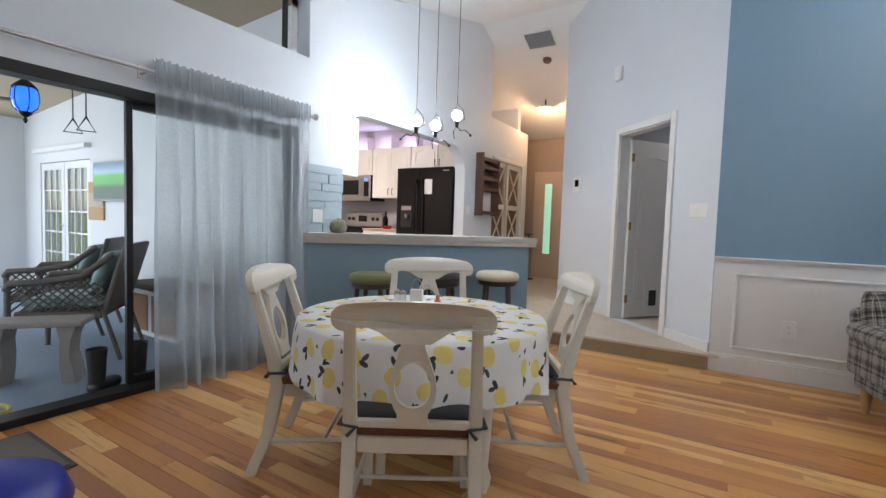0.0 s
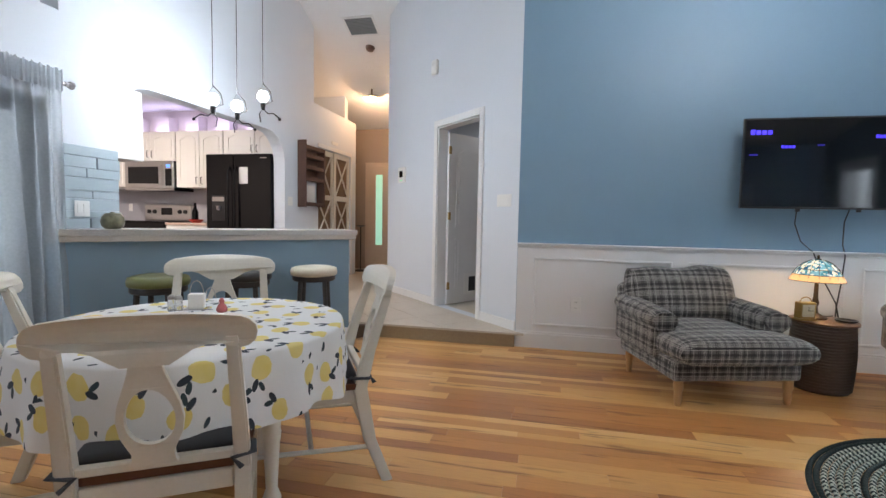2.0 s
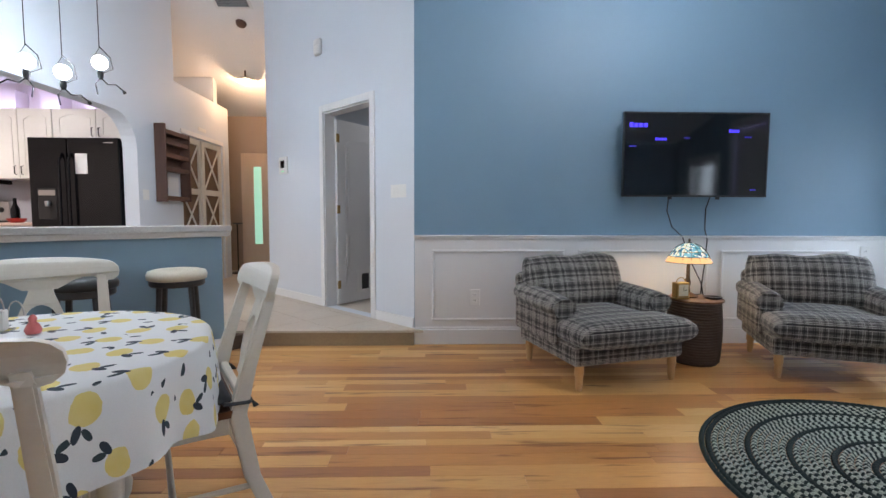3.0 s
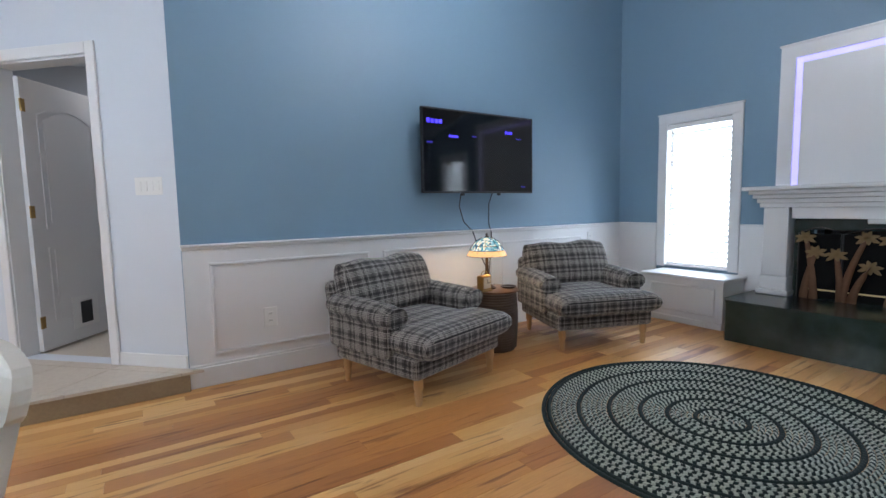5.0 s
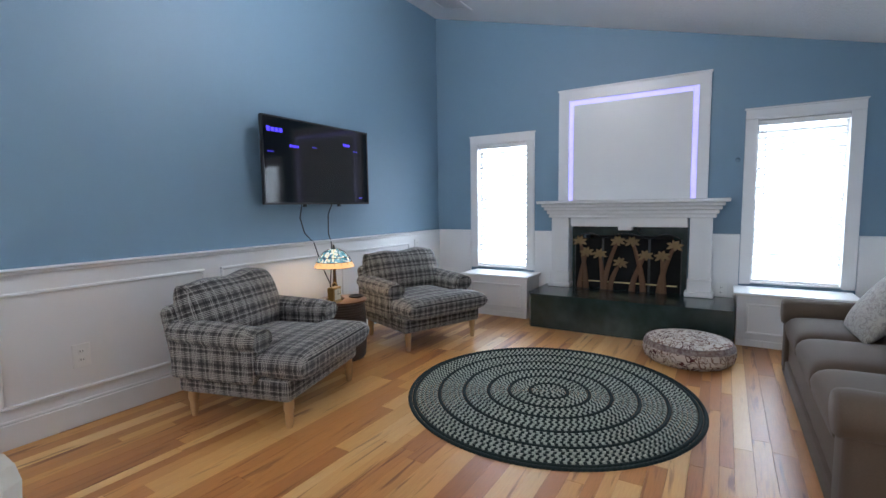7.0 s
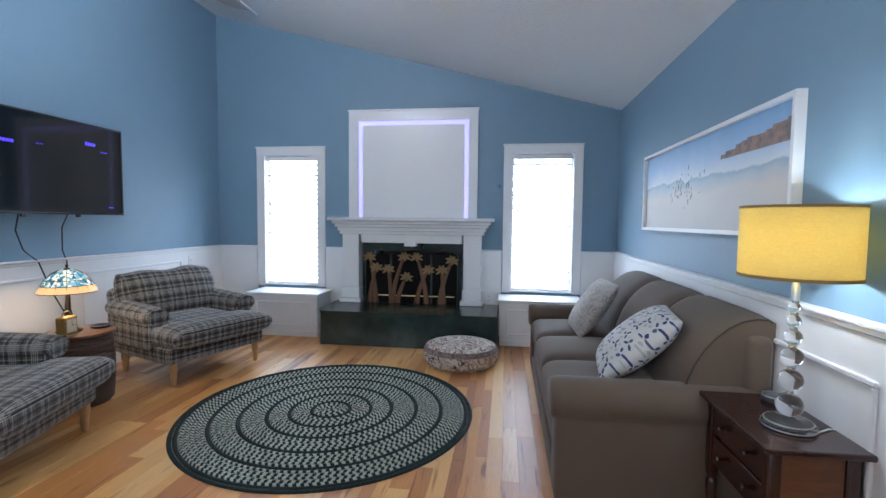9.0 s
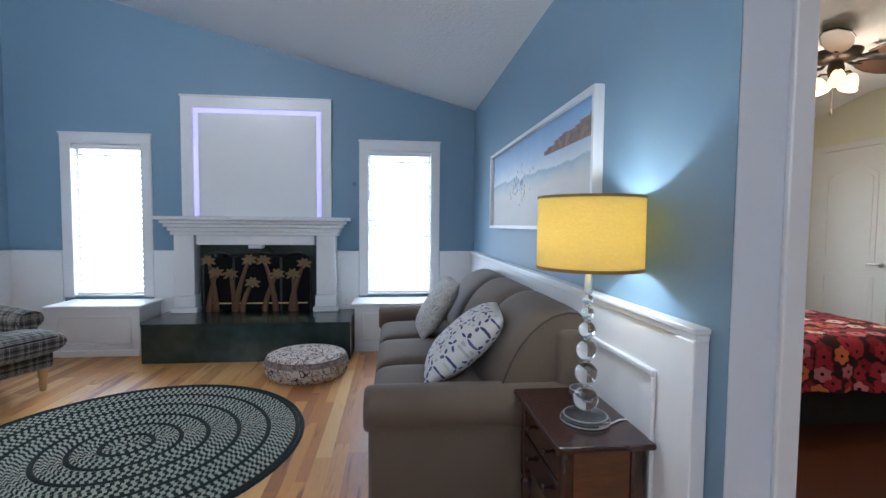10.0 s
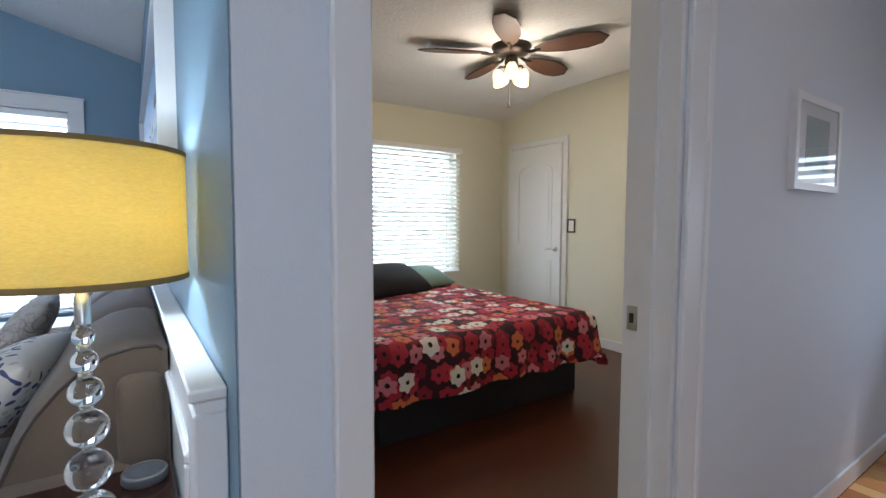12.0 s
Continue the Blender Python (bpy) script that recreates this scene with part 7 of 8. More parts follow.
fd = tagged(thing("door_front", pose(0, 0, 0), "pale wood front door with a tall narrow glass light", "door"), kind="structure")
FDW = mat("tan_front_door", (0.64, 0.50, 0.37), (0.58, 0.45, 0.33), 0.45, scale=3, fine=40, stretch=(6, 6, 1))
DX0, DX1 = -3.14, -2.32
part("leaf", prism(B(), [rect(DX0, DX1, STEP, STEP + 2.03), rect(DX0 + 0.15, DX0 + 0.29, 0.62, 2.0)], lambda u, v: (u, 8.96, v), lambda u, v: (u, 8.99, v)), FDW, fd)
# Daylight and greenery behind the pane put in as the material's own glow
GREENG = mat("green_glass_glow", (0.45, 0.70, 0.50), (0.30, 0.60, 0.35), 0.2, scale=5, emit=((0.42, 0.80, 0.60), 0.55))
part("glass_light", box(B(), DX0 + 0.151, DX0 + 0.289, 8.968, 8.976, 0.621, 1.999), GREENG, fd, "green frosted glass with daylight put in as glow")
part("lock_set", box(box(B(), DX1 - 0.09, DX1 - 0.04, 8.93, 8.959, 1.22, 1.34, 0.006), DX1 - 0.08, DX1 - 0.05, 8.91, 8.959, 1.06, 1.14, 0.006), BLACK, fd, "black lock set")
b = box(B(), DX0 - 0.07, DX0, 8.965, 8.999, STEP, STEP + 2.1, 0.003)
box(b, DX1, DX1 + 0.07, 8.965, 8.999, STEP, STEP + 2.1, 0.003)
box(b, DX0, DX1, 8.965, 8.999, STEP + 2.03, STEP + 2.1, 0.003)
part("casing", b, FDW, fd)
switch_plate(pose(-3.62, 9.0, 1.35), 3, "tan triple switch on the hall end wall")
cn = thing("console_table", pose(-3.75, 8.72, STEP), "narrow brown wood console cabinet in the hall", "cabinet")
DKW = mat("dark_console_wood", (0.20, 0.10, 0.045), None, 0.4, stretch=(8, 1, 1))
part("top", box(B(), -0.37, 0.37, -0.15, 0.15, 0.955, 0.985, 0.004), DKW, cn)
part("body", box(B(), -0.34, 0.34, -0.135, 0.135, 0.35, 0.954, 0.004), DKW, cn)
for x in (-0.31, 0.31):
    for y in (-0.12, 0.12):
        part("leg", box(B(), x - 0.02, x + 0.02, y - 0.02, y + 0.02, 0.0, 0.349, 0.003), DKW, cn)
cs = thing("candle_stand", pose(-3.13, 8.55, STEP), "thin black iron candle stand in the hall", "candle stand")
part("pole", tube(B(), [(0, 0, 0.03), (0, 0, 0.85)], 0.012, 8), BLACK, cs)
part("dish", turned(B(), [(0.02, 0.84), (0.09, 0.86), (0.09, 0.87), (0.0001, 0.86)], 20, cap=False), BLACK, cs, smooth=40)
part("foot", turned(B(), [(0.12, 0), (0.11, 0.02), (0.02, 0.04)], 20), BLACK, cs, smooth=40)

# on the diagonal wall
def on_diag(s, z):
    """x runs along the wall towards the living room, -y points into the room."""
    return Matrix.Translation(diag(s, z)) @ pose(0, 0, 0, 0, 0, -45)


th = thing("thermostat", on_diag(2.28, 1.728), "white square thermostat with a dark screen", "thermostat")
part("case", box(B(), -0.095, 0.095, -0.028, 0, -0.10, 0.10, 0.008, 2), SWITCH, th)
part("screen", box(B(), -0.045, 0.045, -0.030, -0.0275, -0.03, 0.055, 0.001), GLOSSB, th, "dark screen")
part("buttons", box(B(), -0.03, 0.03, -0.030, -0.0275, -0.08, -0.062, 0.001), GREENG, th, "pale green key")
dc = thing("door_chime", on_diag(1.475, 2.91), "white rounded door chime high on the wall", "door chime")
part("case", box(B(), -0.06, 0.06, -0.045, 0, -0.085, 0.085, 0.022, 3), SWITCH, dc, smooth=50)
part("cap", box(B(), -0.03, 0.03, -0.05, -0.0445, 0.02, 0.05, 0.004), WHITE, dc)
switch_plate(on_diag(0.205, 1.35), 4, "white four-gang light switch on the diagonal wall")

# laundry things glimpsed through the door
REDW = mat("red_striped_towel", (0.45, 0.02, 0.03), (0.75, 0.70, 0.68), 0.9, scale=9, var=3.0)
b = cushion(B(), 0.5, 0.35, 0.10, 4, 12, 0.4)
solo("towel_heap", b, REDW, pose(-0.15, 5.55, STEP + 0.045, 0, 0, 25), "folded red and white striped towel on the floor", "towel", smooth=70)
lr = thing("wall_shelf", pose(0, 0, 0), "dark wall shelf in the laundry room", "shelf")
part("board", box(B(), -0.9, 0.85, 6.65, 6.949, 1.95, 1.98), BLACK, lr)
part("bracket", box(B(), -0.2, -0.17, 6.7, 6.949, 1.75, 1.949), BLACK, lr)
# This light is hidden by the wall, added to set the room's brightness
lm = thing("laundry_ceiling_light", pose(-0.2, 6.2, 2.6), "unseen flush laundry ceiling light, added", "ceiling light")
part("diffuser", turned(B(), [(0.0001, -0.06), (0.1, -0.05), (0.13, 0)], 24, cap=False), bpy.data.materials["lit_opal_glass"], lm, smooth=60)
area_lamp("unseen_laundry_lamp", look((-0.2, 6.2, 2.53), (-0.2, 6.2, 0)), 0.2, 0.2, 2.2, (0.95, 0.96, 1.0))

# ---- patio ----
RATTAN = mat("grey_brown_wicker", (0.085, 0.07, 0.06), (0.14, 0.12, 0.105), 0.6, scale=50, fine=180, bump=0.9)
AQUA = mat("pale_aqua_cushion", (0.35, 0.48, 0.48), (0.28, 0.42, 0.43), 0.9, scale=8)


def lattice(parent, name, p00, u, v, nu, nv, r=0.007):
    """Crossed diagonal canes over a panel spanned by u and v."""
    b = B()
    p00, u, v = Vector(p00), Vector(u), Vector(v)
    k = max(nu, nv)
    for i in range(-nv, nu + 1):
        for s in (1, -1):
            a0 = i / nu
            f0, f1 = max(0, -i / nv) if s == 1 else 0, min(1, (nu - i) / nv)
            q0 = p00 + u * (a0 + f0 * nv / nu) + v * (f0 if s == 1 else 1 - f0)
            q1 = p00 + u * (a0 + f1 * nv / nu) + v * (f1 if s == 1 else 1 - f1)
            if -0.01 <= a0 + f0 * nv / nu <= 1.01 and f1 > f0 + 0.02:
                tube(b, [q0, q1], r, 4)
    part(name, b, RATTAN, parent, "open diamond wicker lattice")


def wicker_chair(m, label):
    c = thing("wicker_armchair", m, label, "armchair", "patio wicker chairs")
    part("seat", box(B(), -0.30, 0.30, -0.30, 0.28, 0.34, 0.41, 0.02, 2), RATTAN, c)
    part("seat_cushion", cushion(B(), 0.54, 0.54, 0.10, 6, 12, 0.4, 0.01, (0, 0, 0.46)), AQUA, c, smooth=60)
    part("back", box(B(), -0.31, 0.31, -0.02, 0.02, 0.0, 0.56, 0.015, 2), RATTAN, c, "", pose(0, 0.29, 0.40, -16, 0, 0))
    part("back_cushion", cushion(B(), 0.42, 0.38, 0.12, 3, 12, 0.5), AQUA, c, "", pose(0, 0.22, 0.68, 72, 0, 0), smooth=60)
    for s in (-1, 1):
        part("arm_rail", tube(B(), [(s * 0.31, 0.36, 0.86), (s * 0.33, 0.15, 0.68), (s * 0.335, -0.1, 0.64), (s * 0.33, -0.30, 0.63), (s * 0.31, -0.335, 0.58)], 0.026, 8), RATTAN, c, smooth=60)
        lattice(c, "side_lattice", (s * 0.315, -0.31, 0.41), (0, 0.60, 0), (0, 0, 0.22), 10, 4)
        part("front_post", tube(B(), [(s * 0.31, -0.33, 0.0), (s * 0.31, -0.32, 0.60)], 0.022, 8), RATTAN, c, smooth=60)
        part("back_leg", tube(B(), [(s * 0.29, 0.28, 0.40), (s * 0.30, 0.40, 0.0)], 0.018, 8), RATTAN, c, smooth=60)
    return c


PF = -0.03
wicker_chair(pose(-4.52, 1.78, PF, 0, 0, -40), "grey-brown wicker armchair with pale aqua cushions on the patio")
wicker_chair(pose(-5.45, 2.02, PF, 0, 0, -38), "grey-brown wicker armchair behind another on the patio")
STONEB = mat("weathered_grey_wood", (0.34, 0.31, 0.29), (0.25, 0.23, 0.21), 0.8, scale=5, fine=60)
bn = thing("low_bench", pose(-3.92, 1.33, PF, 0, 0, 52), "weathered grey bench with curved slab legs", "bench")
part("top", box(B(), -0.30, 0.30, -0.13, 0.13, 0.40, 0.44, 0.012, 2), STONEB, bn)
for s in (-1, 1):
    prof = [(-0.02, 0.0), (0.06, 0.0), (0.045, 0.10), (0.02, 0.20), (0.03, 0.30), (0.06, 0.399), (-0.05, 0.399), (-0.03, 0.30), (-0.035, 0.20), (-0.03, 0.10)]
    part("leg", prism(B(), [prof], lambda u, v: (s * 0.19 + s * u, -0.10, v), lambda u, v: (s * 0.19 + s * u, 0.10, v)), STONEB, bn)
RUBBER = mat("dark_rubber", (0.02, 0.022, 0.025), (0.03, 0.03, 0.035), 0.45)
for x, y, rz in ((-3.36, 1.46, 20), (-3.34, 1.70, -30)):
    bt = thing("rubber_boot", pose(x, y, PF, 0, 0, rz), "dark rubber boot standing on the patio floor", "boot", "boots by the slider")
    part("shaft", turned(B(), [(0.045, 0.03), (0.05, 0.12), (0.055, 0.22), (0.062, 0.30), (0.056, 0.30), (0.05, 0.2)], 18, cap=False), RUBBER, bt, smooth=60)
    part("foot", box(B(), -0.05, 0.05, -0.05, 0.16, 0.012, 0.09, 0.035, 3), RUBBER, bt, smooth=60)
    part("sole", box(B(), -0.052, 0.052, -0.055, 0.165, 0.0, 0.014, 0.005), BLACK, bt)
solo("hose_coil", tube(B(), [(0.12 * math.cos(i * 0.5), 0.10 * math.sin(i * 0.5), 0.012 + 0.0006 * i) for i in range(40)], 0.009, 6), mat("yellow_hose", (0.55, 0.50, 0.12), None, 0.5), pose(-3.45, 0.95, PF), "coiled yellow hose on the patio floor", "hose", smooth=60)

BGLASS = mat("blue_lantern_glass", (0.01, 0.06, 0.75), (0.01, 0.04, 0.6), 0.2, scale=10, emit=((0.02, 0.14, 1.0), 1.8))
ln = thing("hanging_lantern", pose(-4.6, 1.49, 1.83), "blue glass lantern with a black metal cage", "lantern")
part("globe", turned(B(), [(0.035, 0.09), (0.07, 0.12), (0.085, 0.18), (0.078, 0.25), (0.05, 0.285)], 20), BGLASS, ln, "glowing cobalt glass", smooth=60)
part("roof_cap", turned(B(), [(0.085, 0.27), (0.06, 0.30), (0.03, 0.325), (0.012, 0.345), (0.012, 0.37)], 16), BLACKMETAL, ln, smooth=40)
b = B()
for k in range(6):
    a = k * math.pi / 3
    tube(b, [(r * math.cos(a), r * math.sin(a), z) for r, z in ((0.037, 0.085), (0.075, 0.12), (0.089, 0.18), (0.082, 0.25), (0.07, 0.275))], 0.004, 5)
part("cage", b, BLACKMETAL, ln)
part("finial", turned(B(), [(0.004, 0.0), (0.016, 0.025), (0.008, 0.045), (0.04, 0.07), (0.045, 0.088)], 14), BLACKMETAL, ln, smooth=40)
part("chain", tube(B(), [(0, 0, 0.365), (0, 0, 2.72 + 0.072 * 2.8 - 1.83 + 0.0)], 0.005, 6), BLACKMETAL, ln)
pfan = thing("patio_fan", pose(-4.75, 0.9, 2.1), "brown patio ceiling fan at rest", "ceiling fan")
part("downrod", tube(B(), [(0, 0, 0), (0, 0, 0.81)], 0.012, 8), BLACKMETAL, pfan)
part("motor", turned(B(), [(0.06, -0.14), (0.09, -0.10), (0.09, -0.03), (0.03, 0.02)], 20), BLACKMETAL, pfan, smooth=40)
for k in range(4):
    part("blade", box(B(), 0.10, 0.58, -0.055, 0.055, -0.105, -0.098, 0.003), TOPWOOD, pfan, "", pose(0, 0, 0, 0, 0, 78 + 90 * k))
for x, y in ((-5.35, 2.07), (-5.12, 2.09)):
    st = thing("exercise_strap", pose(x, y, 1.92), "hanging exercise strap with a triangular handle", "exercise strap", "exercise straps")
    part("strap", tube(B(), [(0, 0, 0.13), (0, 0, 2.72 + 0.072 * (x + 7.4) - 1.92)], 0.006, 6), BLACK, st)
    part("handle", tube(B(), [(0, 0, 0.13), (0.025, 0.068, 0.0), (-0.025, -0.068, 0.0), (0, 0, 0.13)], 0.009, 6), BLACK, st)

NP = 2.9
fdp = tagged(thing("door_patio_french", pose(0, 0, 0), "white french doors with small panes", "door"), kind="structure")
for x0, x1 in ((-8.77, -7.97), (-7.955, -7.155)):
    b = box(B(), x0, x0 + 0.1, NP + 0.01, NP + 0.05, 0.0, 1.85)
    box(b, x1 - 0.1, x1, NP + 0.01, NP + 0.05, 0.0, 1.85)
    box(b, x0 + 0.1, x1 - 0.1, NP + 0.01, NP + 0.05, 0.0, 0.25)
    box(b, x0 + 0.1, x1 - 0.1, NP + 0.01, NP + 0.05, 1.75, 1.85)
    lf = part("leaf", b, WHITE, fdp)
    for i in (1, 2):
        part("muntin", box(B(), x0 + 0.1 + 0.2 * i - 0.01, x0 + 0.1 + 0.2 * i + 0.01, NP + 0.015, NP + 0.045, 0.25, 1.75), WHITE, lf)
    for i in range(1, 5):
        part("muntin", box(B(), x0 + 0.1, x1 - 0.1, NP + 0.018, NP + 0.042, 0.24 + 0.3 * i, 0.26 + 0.3 * i), WHITE, lf)
    pn = part("pane", box(B(), x0 + 0.1, x1 - 0.1, NP + 0.028, NP + 0.032, 0.25, 1.75), GLASS, lf)
    pn.visible_shadow = False
part("lever", tube(B(), [(-7.99, NP, 0.95), (-7.99, NP - 0.05, 0.95), (-8.09, NP - 0.05, 0.95)], 0.01, 6), CHROME, fdp, "steel lever")
rr = thing("shade_rail", pose(0, 0, 0), "white blind rail above the french doors", "blind rail")
part("rail", box(B(), -8.85, -7.1, NP - 0.08, NP - 0.001, 2.0, 2.06, 0.004), SWITCH, rr)
LAND = mat("landscape_screen", (0.03, 0.16, 0.03), (0.06, 0.3, 0.04), 0.3, scale=5, var=1.5)
n, l = LAND.node_tree.nodes, LAND.node_tree.links
tcc, sxx, mrr, rpp = n.new("ShaderNodeTexCoord"), n.new("ShaderNodeSeparateXYZ"), n.new("ShaderNodeMapRange"), n.new("ShaderNodeValToRGB")
l.new(tcc.outputs["Object"], sxx.inputs[0])
l.new(sxx.outputs[2], mrr.inputs[0])
mrr.inputs[1].default_value, mrr.inputs[2].default_value = 1.3, 1.78
els = rpp.color_ramp.elements
els[0].color, els[1].color = (0.02, 0.05, 0.03, 1), (0.06, 0.10, 0.25, 1)
for a, c in ((0.35, (0.03, 0.08, 0.03)), (0.45, (0.05, 0.35, 0.04)), (0.65, (0.08, 0.42, 0.06)), (0.75, (0.35, 0.5, 0.6))):
    e = els.new(a)
    e.color = (*c, 1)
l.new(mrr.outputs[0], rpp.inputs[0])
pb = n["Principled BSDF"]
l.new(rpp.outputs[0], pb.inputs["Base Color"])
l.new(rpp.outputs[0], pb.inputs["Emission Color"])
pb.inputs["Emission Strength"].default_value = 0.2
pb.inputs["Roughness"].default_value = 0.55
ptv = thing("patio_television", pose(0, 0, 0), "patio television showing a green landscape", "television")
part("case", box(B(), -6.90, -6.06, NP - 0.06, NP - 0.01, 1.30, 1.79, 0.004), BLACK, ptv)
part("screen", box(B(), -6.88, -6.08, NP - 0.063, NP - 0.0605, 1.32, 1.77), LAND, ptv, "screen with green trees and blue sky")
part("bracket", box(B(), -6.6, -6.36, NP - 0.01, NP, 1.45, 1.65), BLACK, ptv)
qa = thing("wall_hanging", pose(0, 0, 0), "orange and cream patchwork wall hanging", "wall hanging")
for i, (z0, z1, c) in enumerate(((1.40, 1.55, (0.62, 0.36, 0.18)), (1.22, 1.40, (0.62, 0.52, 0.36)), (1.05, 1.22, (0.60, 0.38, 0.20)))):
    part("panel", box(B(), -7.14, -6.72, NP - 0.022, NP, z0 + 0.002, z1 - 0.002, 0.003), mat("patchwork", c, None, 0.8, scale=12), qa)
CHEST = mat("orange_wood_chest", (0.36, 0.17, 0.07), (0.28, 0.13, 0.05), 0.5, scale=4, fine=40, stretch=(1, 1, 8))
ch = thing("storage_chest", pose(-4.6, 2.62, PF), "white framed storage chest with orange wood front", "chest")
part("body", box(B(), -0.5, 0.5, -0.22, 0.22, 0.0, 0.44, 0.004), WHITE, ch)
for x in (-0.25, 0.25):
    part("front_panel", box(B(), x - 0.21, x + 0.21, -0.232, -0.2205, 0.05, 0.40, 0.003), CHEST, ch, "orange wood panel")
part("top_pad", box(B(), -0.51, 0.51, -0.23, 0.23, 0.441, 0.50, 0.02, 2), mat("brown_pad", (0.12, 0.09, 0.07), None, 0.8), ch, "brown top pad")

# ---- bedroom ----
cd = panel_door("door_closet", 0.76, 2.0, "white arched-panel closet door, closed", WHITE)
cd.matrix_basis = pose(4.14, BY + 0.022, 0.012, 0, 0, 180)
lever(cd, 0.70, 0.90, -1)
b = box(B(), 3.32, 3.38, BY, BY + 0.02, 0.0, 2.08, 0.003)
box(b, 4.14, 4.20, BY, BY + 0.02, 0.0, 2.08, 0.003)
box(b, 3.38, 4.14, BY, BY + 0.02, 2.02, 2.08, 0.003)
setting("door_casing_closet", b, WHITE, "white closet door casing", "casing")
sw = switch_plate(pose(3.27, BY, 1.16, 0, 0, 180), 1, "light switch in a dark bronze plate")
part("surround", prism(B(), [rect(-0.05, 0.05, -0.07, 0.07), rect(-0.034, 0.034, -0.054, 0.054)], lambda u, v: (u, -0.008, v), lambda u, v: (u, 0, v)), BRONZE, sw)

bw = tagged(thing("window_3", pose(0, 0, 0), "bedroom window with a white sash", "window"), kind="structure")
b = B()
for y0, y1, z0, z1 in ((-2.92, -2.88, 0.63, 1.97), (-1.89, -1.85, 0.63, 1.97), (-2.88, -1.89, 1.93, 1.97), (-2.88, -1.89, 0.63, 0.67), (-2.88, -1.89, 1.28, 1.32)):
    box(b, BX + 0.07, BX + 0.12, y0, y1, z0, z1)
part("sash", b, WHITE, bw)
pn = part("pane", box(B(), BX + 0.09, BX + 0.094, -2.88, -1.89, 0.67, 1.93), GLASS, bw)
pn.visible_shadow = False
bl = thing("window_blind", pose(0, 0, 0), "white slatted blind in the bedroom window", "blind")
blinds(bl, -2.945, -1.84, 0.63, 1.99, BX - 0.035, 0.048, 0.046, 42)
part("valance", box(B(), BX - 0.075, BX - 0.004, -2.96, -1.82, 1.95, 2.0, 0.003), SLAT, bl)


def flower_cloth():
    """Cotton closely printed with six-petalled flowers in three layers."""
    m = mat("red_flower_print", (0.045, 0.006, 0.014), None, 0.85, fine=300, bump=0.3)
    n, l = m.node_tree.nodes, m.node_tree.links
    p = n["Principled BSDF"]
    uv = n.new("ShaderNodeTexCoord").outputs["UV"]
    cur = p.inputs["Base Color"].links[0].from_socket

    def calc(op, a, b_, c=None):
        k = n.new("ShaderNodeMath")
        k.operation = op
        for i, v in enumerate((a, b_, c)):
            if v is None:
                continue
            if isinstance(v, (int, float)):
                k.inputs[i].default_value = v
            else:
                l.new(v, k.inputs[i])
        return k.outputs[0]

    def blend(fac, colour):
        mx = n.new("ShaderNodeMix")
        mx.data_type = "RGBA"
        l.new(fac, mx.inputs[0])
        l.new(cur, mx.inputs[6])
        if isinstance(colour, tuple):
            mx.inputs[7].default_value = colour
        else:
            l.new(colour, mx.inputs[7])
        return mx.outputs[2]

    RED, CRIM, PINK_, ORANGE, CREAM = (0.46, 0.025, 0.05, 1), (0.27, 0.012, 0.03, 1), (0.66, 0.20, 0.24, 1), (0.70, 0.17, 0.06, 1), (0.80, 0.73, 0.66, 1)
    for scale, off, keep, size, tones in ((8.6, 0.0, 0.0, 0.43, ((0.0, RED), (0.55, CRIM))), (8.2, 3.71, 0.25, 0.38, ((0.0, PINK_), (0.45, RED), (0.72, ORANGE))), (6.6, 7.37, 0.58, 0.34, ((0.0, CREAM), (0.82, PINK_)))):
        mp = n.new("ShaderNodeMapping")
        mp.inputs["Location"].default_value = (off, off * 0.7, 0)
        l.new(uv, mp.inputs[0])
        vo = n.new("ShaderNodeTexVoronoi")
        vo.voronoi_dimensions = "2D"
        vo.inputs["Scale"].default_value, vo.inputs["Randomness"].default_value = scale, 0.5
        l.new(mp.outputs[0], vo.inputs["Vector"])
        d, sx, sc = n.new("ShaderNodeVectorMath"), n.new("ShaderNodeSeparateXYZ"), n.new("ShaderNodeSeparateColor")
        d.operation = "SUBTRACT"
        l.new(mp.outputs[0], d.inputs[0])
        l.new(vo.outputs["Position"], d.inputs[1])
        l.new(d.outputs[0], sx.inputs[0])
        l.new(vo.outputs["Color"], sc.inputs[0])
        ang = calc("MULTIPLY_ADD", calc("ARCTAN2", sx.outputs[1], sx.outputs[0]), 6.0, sc.outputs[2])
        edge = calc("MULTIPLY_ADD", calc("COSINE", ang, None), 0.045, calc("MULTIPLY_ADD", sc.outputs[1], 0.10, size - 0.07))
        inside = calc("MULTIPLY", calc("LESS_THAN", vo.outputs["Distance"], edge), calc("GREATER_THAN", sc.outputs[0], keep))
        rp = n.new("ShaderNodeValToRGB")
        rp.color_ramp.interpolation = "CONSTANT"
        els = rp.color_ramp.elements
        els[0].color, els[1].position, els[1].color = tones[0][1], *tones[1]
        for pos_, c in tones[2:]:
            els.new(pos_).color = c
        l.new(sc.outputs[2], rp.inputs[0])
        cur = blend(inside, rp.outputs[0])
        cur = blend(calc("MULTIPLY", inside, calc("LESS_THAN", vo.outputs["Distance"], 0.085)), (0.02, 0.006, 0.010, 1))
    l.new(cur, p.inputs["Base Color"])
    return m


